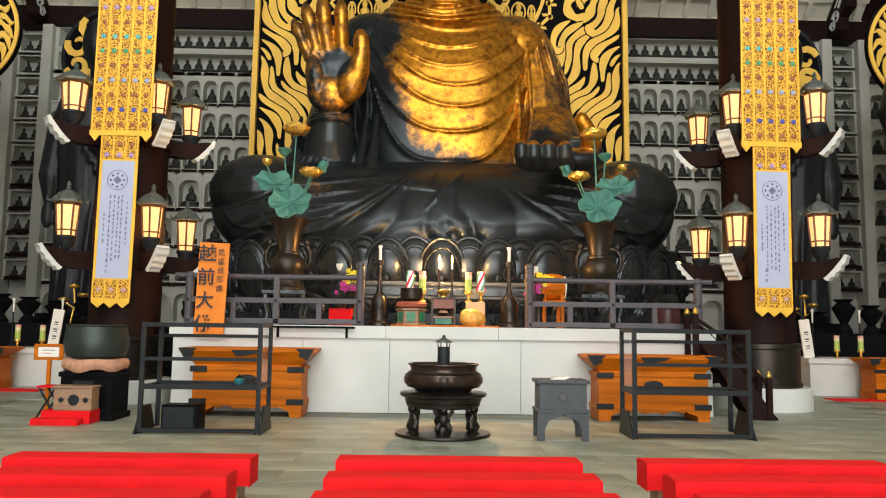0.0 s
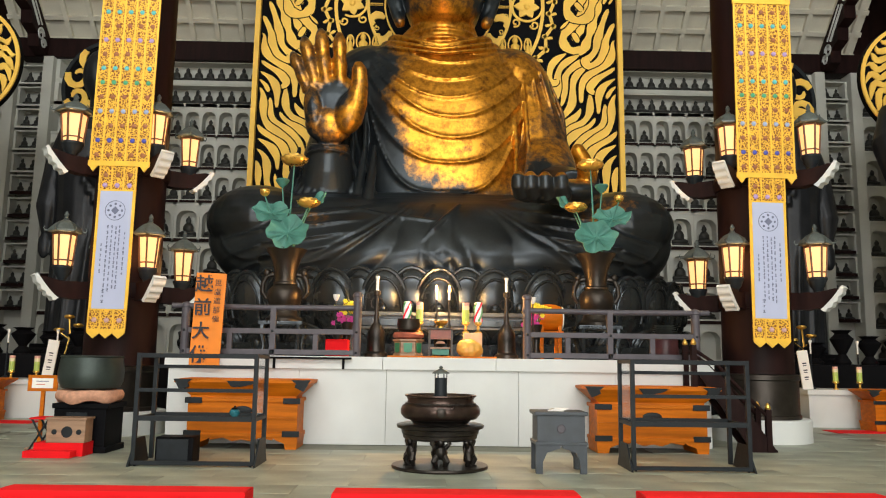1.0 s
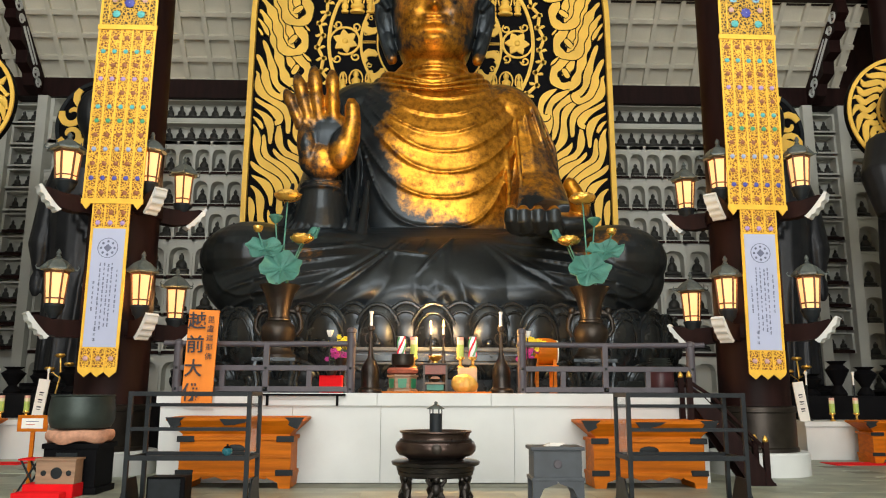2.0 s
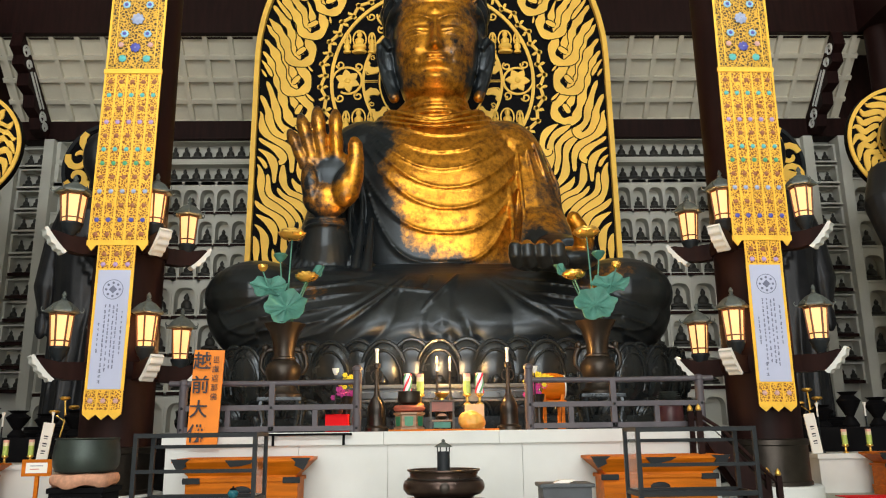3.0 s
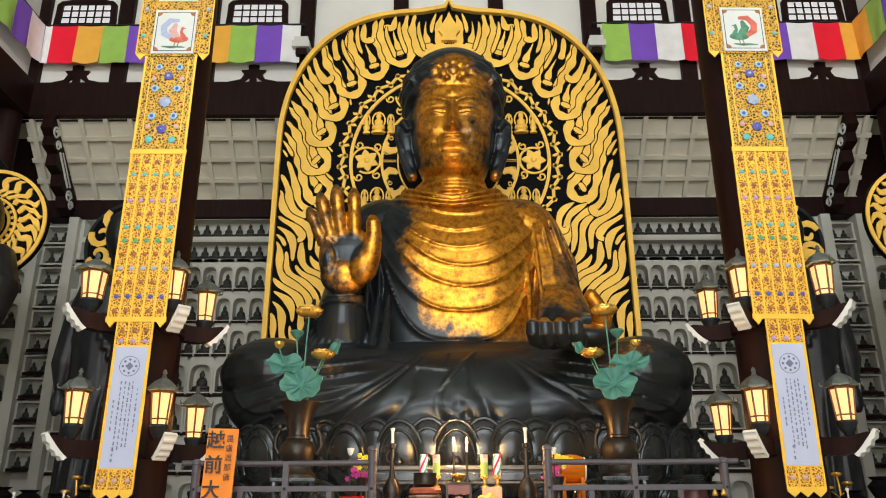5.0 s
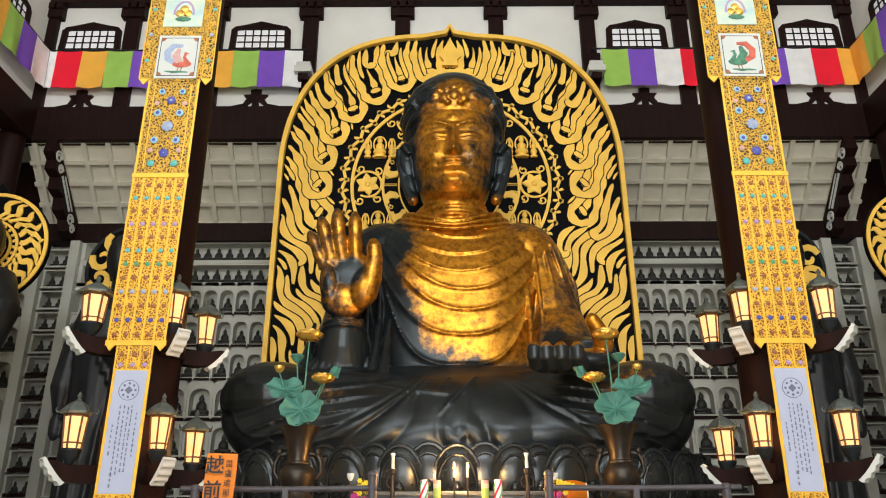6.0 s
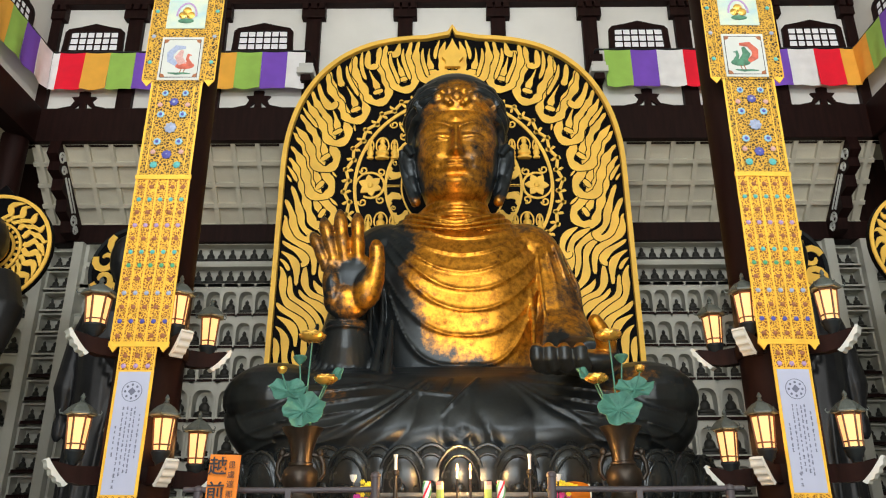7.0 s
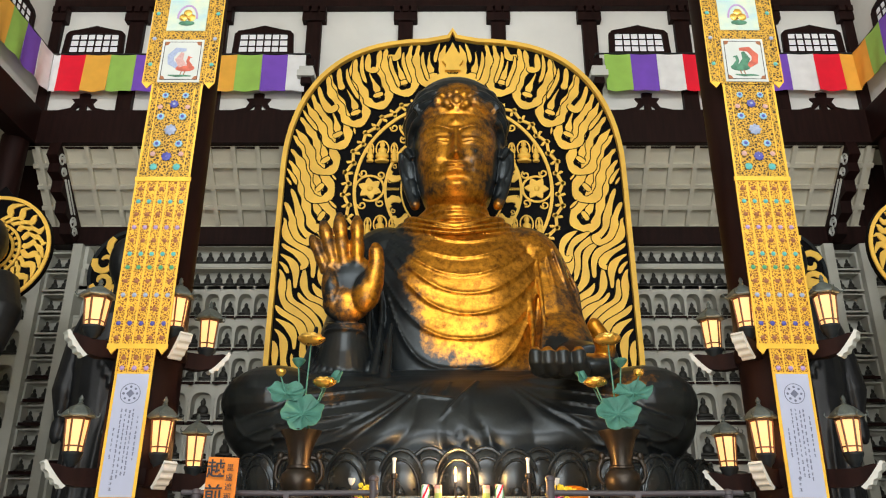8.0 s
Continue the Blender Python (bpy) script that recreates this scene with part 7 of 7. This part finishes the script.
display_frame(-3.50, -1)
display_frame(3.5, 1)
t = thing("speaker_box", "black loudspeaker box on the floor", "loudspeaker", at=(-3.86, 11.62, 0))
part("cabinet", box(B(), -0.27, 0.27, -0.18, 0.18, 0.0, 0.37, 0.015), M["black"], t)
part("grille", box(B(), -0.24, 0.2, -0.186, -0.178, 0.03, 0.34), M["iron"], t)
t = thing("teal_cup", "small teal glazed pot on the rack rail", "pot", at=(-2.95, 11.15, 0.69))
part("pot", lathe(B(), [(0.04, 0), (0.07, 0.03), (0.075, 0.07), (0.05, 0.1)], 16), M["teal"], t, smooth=True)
part("lid", lathe(B(), [(0.055, 0.1), (0.04, 0.12), (0.012, 0.13), (0.015, 0.15)], 14), M["black"], t, smooth=True)

# ---- incense burner ----
t = thing("incense_burner", "large round bronze incense burner on a carved stand", "incense burner", at=(-0.055, 11.35, 0))
part("base_disc", lathe(B(), [(0.68, 0), (0.69, 0.02), (0.68, 0.045), (0.6, 0.05)], 48), M["bronze_vase"], t, smooth=True)
part("stand_top", lathe(B(), [(0.45, 0.46), (0.55, 0.48), (0.56, 0.54), (0.62, 0.56), (0.63, 0.60), (0.61, 0.61)], 48), M["bronze"], t, smooth=True)
part("apron", lathe(B(), [(0.50, 0.40), (0.53, 0.42), (0.54, 0.47)], 40), M["bronze"], t, smooth=True)
for k in range(6):
    a = math.pi / 6 + k * math.pi / 3 - math.pi / 3 * 0.5 + math.pi / 6
    ca, sa = math.cos(a), math.sin(a)
    bm = B()
    ball(bm, (0, 0, 0.26), (0.085, 0.075, 0.1), 12)
    ball(bm, (0, -0.02, 0.39), (0.055, 0.055, 0.06), 10)
    for q in (-1, 1):
        tube(bm, [(q * 0.04, 0, 0.22), (q * 0.085, -0.04, 0.14), (q * 0.06, 0.0, 0.06)], [0.05, 0.045, 0.035], 8)
        ball(bm, (q * 0.065, -0.03, 0.055), (0.035, 0.06, 0.02), 8)
        tube(bm, [(q * 0.07, 0, 0.32), (q * 0.12, -0.01, 0.38), (q * 0.08, 0, 0.47)], [0.035, 0.032, 0.03], 8)
    lg = part("carved_leg", bm, M["bronze"], t, smooth=True)
    lg.matrix_basis = pose(0.47 * ca, 0.47 * sa, 0, 0, 0, math.degrees(a) + 90)
part("bowl_foot", lathe(B(), [(0.42, 0.6), (0.4, 0.63), (0.44, 0.67)], 40), M["bronze"], t, smooth=True)
part("bowl", lathe(B(), [(0.4, 0.66), (0.52, 0.69), (0.57, 0.75), (0.575, 0.81), (0.55, 0.87), (0.485, 0.905), (0.475, 0.94), (0.49, 0.985), (0.515, 1.0), (0.515, 1.02), (0.48, 1.02), (0.46, 0.95), (0.1, 0.93)], 56), M["bronze_red"], t, smooth=True)
part("neck_band", lathe(B(), [(0.5, 0.885), (0.515, 0.895), (0.505, 0.91)], 56), M["bronze"], t, smooth=True)
part("crest", lathe(B(), [(0.07, -0.01), (0.07, 0.01), (0.05, 0.02), (0.01, 0.022)], 20), M["bronze_vase"], t, "round cast crest", smooth=True).matrix_basis = pose(0, -0.572, 0.80, 90, 0, 0)
part("cage", lathe(B(), [(0.09, 0.94), (0.09, 1.25), (0.085, 1.26)], 20), M["iron"], t, "dark wire cage", smooth=True)
for k in range(6):
    a = k * math.pi / 3
    part("cage_post", rod(B(), (0.085 * math.cos(a), 0.085 * math.sin(a), 1.25), (0.085 * math.cos(a), 0.085 * math.sin(a), 1.32), 0.008, 6), M["iron"], t)
part("cage_roof", lathe(B(), [(0.13, 1.32), (0.12, 1.335), (0.06, 1.37), (0.02, 1.39), (0.03, 1.41), (0.01, 1.43)], 20), M["patina"], t, smooth=True)

# ---- small desk ----
t = thing("incense_desk", "dark grey painted wooden desk with arched legs", "desk", at=(1.60, 11.1, 0))
part("top", box(B(), -0.37, 0.37, -0.28, 0.28, 0.78, 0.83, 0.01), M["desk_grey"], t)
part("body", box(B(), -0.33, 0.33, -0.25, 0.25, 0.42, 0.78, 0.006), M["desk_grey"], t)
part("waist", box(B(), -0.36, 0.36, -0.28, 0.28, 0.38, 0.425, 0.008), M["desk_grey"], t)
for q in (-1, 1):
    for y0, y1 in ((-0.27, -0.2), (0.2, 0.27)):
        part("leg", prism(B(), [(q * 0.35, 0), (q * 0.26, 0), (q * 0.255, 0.16), (q * 0.2, 0.28), (q * 0.02, 0.34), (q * 0.0, 0.38), (q * 0.35, 0.38)], y0, y1), M["desk_grey"], t)
part("crest", lathe(B(), [(0.06, 0), (0.05, 0.01), (0.01, 0.012)], 18), M["rail"], t, smooth=True).matrix_basis = pose(0, -0.252, 0.6, 90, 0, 0)
t = thing("paper_stack", "white incense packets lying on the desk", "paper", at=(1.56, 11.0, 0.832))
for k in range(3):
    part("sheet", box(B(), -0.12, 0.1, -0.06, 0.06, 0.014 * k, 0.014 * k + 0.012), M["wax"], t).matrix_basis = pose(0.03 * k, 0.01 * k, 0, 0, 0, 8 * k - 6)


# ---- red benches ----
def bench(x0, x1, y):
    w = x1 - x0
    t = thing("bench", "long bench covered with bright red felt", "bench", "red benches", at=((x0 + x1) / 2, y, 0))
    rows = []
    n = 24
    for j, (dy, z) in enumerate(((-0.165, 0.20), (-0.166, 0.30), (-0.165, 0.40), (-0.15, 0.425), (0.0, 0.428), (0.15, 0.425), (0.165, 0.40), (0.166, 0.30), (0.165, 0.20))):
        row = []
        for i in range(n + 1):
            u = i / n * 2 - 1
            sag = 0.012 * math.sin(9 * u + j + x0) * (1 if z < 0.35 else 0.2)
            row.append((u * w / 2, dy + sag * (1 if dy < 0 else -1), z + (0.012 * math.sin(13 * u + y * 3) if z < 0.25 else 0)))
        rows.append(row)
    bm = grid_faces(B(), rows, closed=False)
    for e in (-1, 1):
        box(bm, e * w / 2 - 0.006, e * w / 2 + 0.006, -0.16, 0.16, 0.2, 0.42)
    part("felt_cover", bm, M["red_cloth"], t, "bright red felt cover", smooth=True)
    part("seat_board", box(B(), -w / 2 + 0.02, w / 2 - 0.02, -0.145, 0.145, 0.37, 0.41), M["tan_wood"], t)
    for e in (-1, 1):
        for yy in (-0.1, 0.1):
            part("leg", box(B(), e * (w / 2 - 0.12) - 0.025, e * (w / 2 - 0.12) + 0.025, yy - 0.025, yy + 0.025, 0, 0.37), M["tan_wood"], t)


for y in (6.78, 6.02, 5.3):
    bench(-1.03, 1.03, y)
    bench(-3.79, -1.75, y)
    bench(1.58, 3.68, y)

# ---- bowl bell at the side ----
t = thing("bell_stand", "black lacquered stand of the great bowl bell", "stand", at=(-5.67, 12.85, 0))
part("base", box(B(), -0.45, 0.43, -0.38, 0.38, 0.0, 0.1, 0.015), M["black"], t)
part("body", box(B(), -0.42, 0.39, -0.355, 0.355, 0.1, 0.68, 0.012), M["black"], t)
part("top", box(B(), -0.45, 0.43, -0.38, 0.38, 0.68, 0.76, 0.012), M["black"], t)
part("window", box(B(), -0.22, 0.1, -0.37, -0.355, 0.5, 0.62), M["iron"], t)
bm = B()
rings = []
for r, z in ((0.3, 0), (0.5, 0.0), (0.545, 0.05), (0.55, 0.12), (0.52, 0.18), (0.3, 0.2)):
    rings.append([(r * (1 + 0.025 * math.sin(7 * a)) * math.cos(a), r * (1 + 0.025 * math.sin(7 * a)) * math.sin(a), z + 0.03 * math.sin(5 * a + 1) * (1 if z < 0.1 else 0.2) + 0.03) for a in [2 * math.pi * i / 48 for i in range(48)]])
for ring in rings:
    ring[:] = [(x * 0.92, y * 0.92, z) for x, y, z in ring]
whole("bell_cushion", grid_faces(bm, rings), M["cushion"], "puffy salmon brocade cushion under the bell", "cushion", at=(-5.70, 12.85, 0.745), smooth=True)
whole("bowl_bell", lathe(B(), [(0.3, 0), (0.44, 0.04), (0.49, 0.14), (0.5, 0.28), (0.48, 0.44), (0.465, 0.52), (0.485, 0.535), (0.47, 0.55), (0.44, 0.54), (0.44, 0.3), (0.1, 0.08)], 56), M["drum_green"], "great green-black bronze bowl bell on its cushion", "bell", at=(-5.70, 12.85, 0.955), smooth=True)
t = thing("coin_box", "worn tan wooden coin box with dark round crests", "box", at=(-5.70, 12.22, 0.2))
part("body", box(B(), -0.29, 0.29, -0.14, 0.14, 0, 0.34, 0.01), M["tan_wood"], t)
part("lid", box(B(), -0.31, 0.31, -0.16, 0.16, 0.34, 0.37, 0.006), M["tan_wood"], t)
for x, r in ((-0.17, 0.04), (0.02, 0.085), (0.2, 0.04)):
    part("crest", lathe(B(), [(r, 0), (r, 0.008), (r * 0.3, 0.012)], 16), M["iron"], t, "dark round crest").matrix_basis = pose(x, -0.141, 0.16, 90, 0, 0)
t = thing("red_step", "low step covered in red felt", "step", at=(-5.78, 12.05, 0))
part("upper_step", box(B(), -0.38, 0.36, 0.02, 0.4, 0, 0.2, 0.012), M["red_cloth"], t)
part("lower_step", box(B(), -0.43, 0.27, -0.2, 0.04, 0, 0.1, 0.012), M["red_cloth"], t)
t = thing("notice_stand", "orange wooden notice stand with a white card", "notice", at=(-6.50, 12.95, 0))
part("post", box(B(), -0.03, 0.03, -0.02, 0.02, 0, 0.95), M["orange_wood"], t)
part("foot", box(B(), -0.16, 0.16, -0.14, 0.14, 0, 0.04, 0.01), M["tan_wood"], t)
part("board", box(B(), -0.24, 0.24, -0.045, -0.02, 0.92, 1.18, 0.006), M["orange_wood"], t)
part("card", box(B(), -0.17, 0.17, -0.05, -0.044, 0.97, 1.13), M["wax"], t, "white card")
for k in range(2):
    part("writing_bar", box(B(), -0.1, 0.1 - 0.06 * k, -0.054, -0.049, 1.075 - 0.05 * k, 1.087 - 0.05 * k), BLOOM["bird_red"] if k else M["ink_grey"], t)
t = thing("folding_stool", "folding stool with dark crossed legs and red seat", "stool", at=(-6.32, 12.7, 0))
for a, b in (((-0.16, 0, 0), (0.14, 0, 0.52)), ((0.16, 0, 0), (-0.14, 0, 0.52))):
    for y in (-0.14, 0.14):
        part("leg", rod(B(), (a[0], y, a[2] + 0.012), (b[0], y, b[2]), 0.016, 8), M["iron"], t)
part("seat", box(B(), -0.17, 0.17, -0.17, 0.17, 0.5, 0.53, 0.012), M["red_cloth"], t)

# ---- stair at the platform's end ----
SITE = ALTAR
t = thing("side_stair", "dark timber stair with gold-capped handrail posts", "stair", at=(0, 13.05, 0))
for y in (0.0, 0.42):
    part("stringer", prism(B(), [(4.3, 1.32), (4.65, 1.32), (5.58, 0.066), (5.16, 0.066)], y - 0.025, y + 0.025), M["timber"], t)
    for x, z0, h in ((4.22, 1.1, 0.72), (5.44, 0.066, 0.70)):
        part("newel", box(B(), x - 0.045, x + 0.045, y - 0.045, y + 0.045, z0, z0 + h, 0.006), M["timber"], t)
        part("cap", lathe(B(), [(0.04, 0), (0.05, 0.03), (0.03, 0.08), (0.005, 0.11)], 12, (x, y, z0 + h)), M["gold_bright"], t, "gold cap", smooth=True)
    part("handrail", tube(B(), [(4.22, y, 1.75), (4.6, y, 1.5), (5.1, y, 0.98), (5.44, y, 0.64)], 0.032, 8), M["timber"], t, smooth=True)
for k in range(6):
    part("tread", box(B(), 4.55 + 0.165 * k, 4.76 + 0.165 * k, 0.02, 0.4, 1.12 - 0.21 * k, 1.155 - 0.21 * k), M["timber"], t)

t = thing("plate_stand", "round dark red tub behind the railing", "tub", at=(4.12, 14.3, 1.545))
part("tub", lathe(B(), [(0.24, 0), (0.25, 0.04), (0.24, 0.4), (0.26, 0.42), (0.26, 0.47)], 28), M["red_dark"], t, smooth=True)
for k in range(5):
    whole("plate", lathe(B(), [(0.1, 0), (0.12, 0.01), (0.23 - 0.012 * k, 0.03), (0.235 - 0.012 * k, 0.036), (0.1, 0.02)], 28), M["patina"], "grey-green glazed plate in a low stack", "plate", "stacked plates", at=(4.12 + 0.01 * (k % 2), 14.3, 2.018 + 0.034 * k), smooth=True)
SITE = Matrix.Identity(4)


# ---- side altars ----
def side_altar(s):
    X0, X1, Y0, Z = 9.03, 17.0, 18.92, 0.90
    t = thing("side_platform", "white stone platform of a side altar", "platform", "side platforms", at=(0, Y0, 0))
    a, b = sorted((s * X0, s * X1))
    part("block", box(B(), a, b, 0, 1.32, 0, Z - 0.12), M["white_stone"], t)
    part("cap", box(B(), a - 0.05, b + 0.05, -0.06, 1.3, Z - 0.12, Z, 0.008), M["white_stone"], t)
    for k, x in enumerate((9.84, 10.44, 12.3, 13.1)):
        banded_candle(s * x - (0.0 if s > 0 else -0.14), Y0 + 0.25, Z, "side altar candles")
    for x in (9.4, 10.6, 12.2):
        q = thing("tall_taper", "thin white taper on a dark iron stick", "candle", "tall tapers", at=(s * x, Y0 + 0.55, Z))
        part("stick", lathe(B(), [(0.1, 0), (0.08, 0.03), (0.018, 0.08), (0.018, 0.85), (0.03, 0.87)], 12), M["iron"], q, smooth=True)
        part("taper", lathe(B(), [(0.02, 0.87), (0.02, 1.1), (0.045, 1.2), (0.03, 1.21)], 12), M["wax"], q, "white taper", smooth=True)
    ob = copy_thing(bx, pose(s * 10.95, Y0 - 0.75, 0) @ Matrix.Diagonal((1.0, 0.95, 0.83, 1)))
    mat_strip = whole("red_carpet", box(B(), -2.6, 2.6, -0.35, 0.35, 0.0, 0.014, 0.004), M["red_cloth"], "strip of dull red carpet before the side altar", "carpet", "side carpets", at=(s * 11.5, Y0 - 1.15, 0.001))
    p = thing("name_board", "leaning white board with a column of black writing", "sign", "white name boards", at=(s * (9.12 if s > 0 else 9.42), Y0 + 0.2, Z))
    part("board", box(B(), -0.13, 0.13, -0.02, 0.02, 0, 0.95, 0.004), M["wax"], p).matrix_basis = pose(0, 0, 0, 0, -s * 7, 0)
    for k in range(3):
        part("writing_bar", box(box(B(), -0.05, 0.05, -0.026, -0.02, 0.62 - 0.17 * k, 0.65 - 0.17 * k), -0.045, 0.045, -0.026, -0.02, 0.57 - 0.17 * k, 0.59 - 0.17 * k), M["ink"], p).matrix_basis = pose(0, 0, 0, 0, -s * 7, 0)
    # dark altar clutter behind
    rnd = random.Random(40 + s)
    for k in range(12):
        x = s * (8.2 + 0.7 * k)
        h = rnd.uniform(0.5, 0.95)
        q = whole("altar_vessel", lathe(B(), [(0.2, 0), (0.22, 0.06), (0.1, h * 0.3), (0.24, h * 0.6), (0.3, h * 0.75), (0.16, h * 0.9), (0.26, h)], 20), M["black"], "black altar vessel with swelling body", "vessel", "dark altar vessels", at=(x * 1.05, 20.6, 1.503), smooth=True)
    for x in (9.4, 12.6):
        q = thing("gilt_spray", "gilt metal lotus spray in the shadow", "ornament", "gilt sprays", at=(s * x * 1.05, 20.95, 1.503))
        part("stem", tube(B(), [(0, 0, 0), (0.1, 0, 0.5), (0.05, 0, 0.95)], 0.025, 8), M["gold_bright"], q, smooth=True)
        for dx, dz in ((0.05, 0.95), (-0.2, 0.6), (0.3, 0.72)):
            part("bud", lotus_bloom((dx, 0, dz), 0.12, True), M["gold_bright"], q, smooth=True)
            part("twig", rod(B(), (0.08, 0, 0.4), (dx, 0, dz), 0.014, 6), M["gold_bright"], q)


for s in (-1, 1):
    side_altar(s)
for s in (-1, 1):
    t = thing("glass_tube_post", "slim pale metal post behind the pillar", "post", "slim pale posts", at=(s * 6.95, 16.4, 0))
    part("post", box(B(), -0.045, 0.045, -0.03, 0.03, 0, 2.6), M["patina"], t)
    part("edge", box(B(), 0.047, 0.062, -0.034, 0.034, 0, 2.6), M["white_stone"], t)

# ---- stone slabs of the floor ----
slab_mesh = [mesh_of("slab", box(B(), -0.5985, 0.5985, -0.2985, 0.2985, -0.012, z, 0.003), M["floor"]) for z in (0.0, 0.0015, -0.0012)]
rnd = random.Random(3)
for j in range(21):
    for i in range(14):
        x, y = -7.8 + 1.2 * i + (0.6 if j % 2 else 0), 7.6 + 0.6 * j
        if y > 13.2 and abs(x) < 4.0 or y > 18.0:
            continue
        piece("slab", slab_mesh[rnd.randrange(3)], floor, pose(x, y, 0))
bm = B()
def plate(x0, x1, y0, y1):
    z = -0.0005
    bm.faces.new([bm.verts.new(p) for p in ((x0, y0, z), (x1, y0, z), (x1, y1, z), (x0, y1, z))])
for j in range(-28, 45):
    for i in range(-20, 20):
        x, y = 1.2 * i + (0.6 if j % 2 else 0), 7.6 + 0.6 * j
        if 7.5 < y < 18.3 and -8.4 < x < 9.0:
            continue
        if y > 29 or y < -8:
            continue
        plate(x - 0.598, x + 0.598, y - 0.298, y + 0.298)
tagged(part("outer_slabs", bm, M["floor"], floor), kind="stuff")
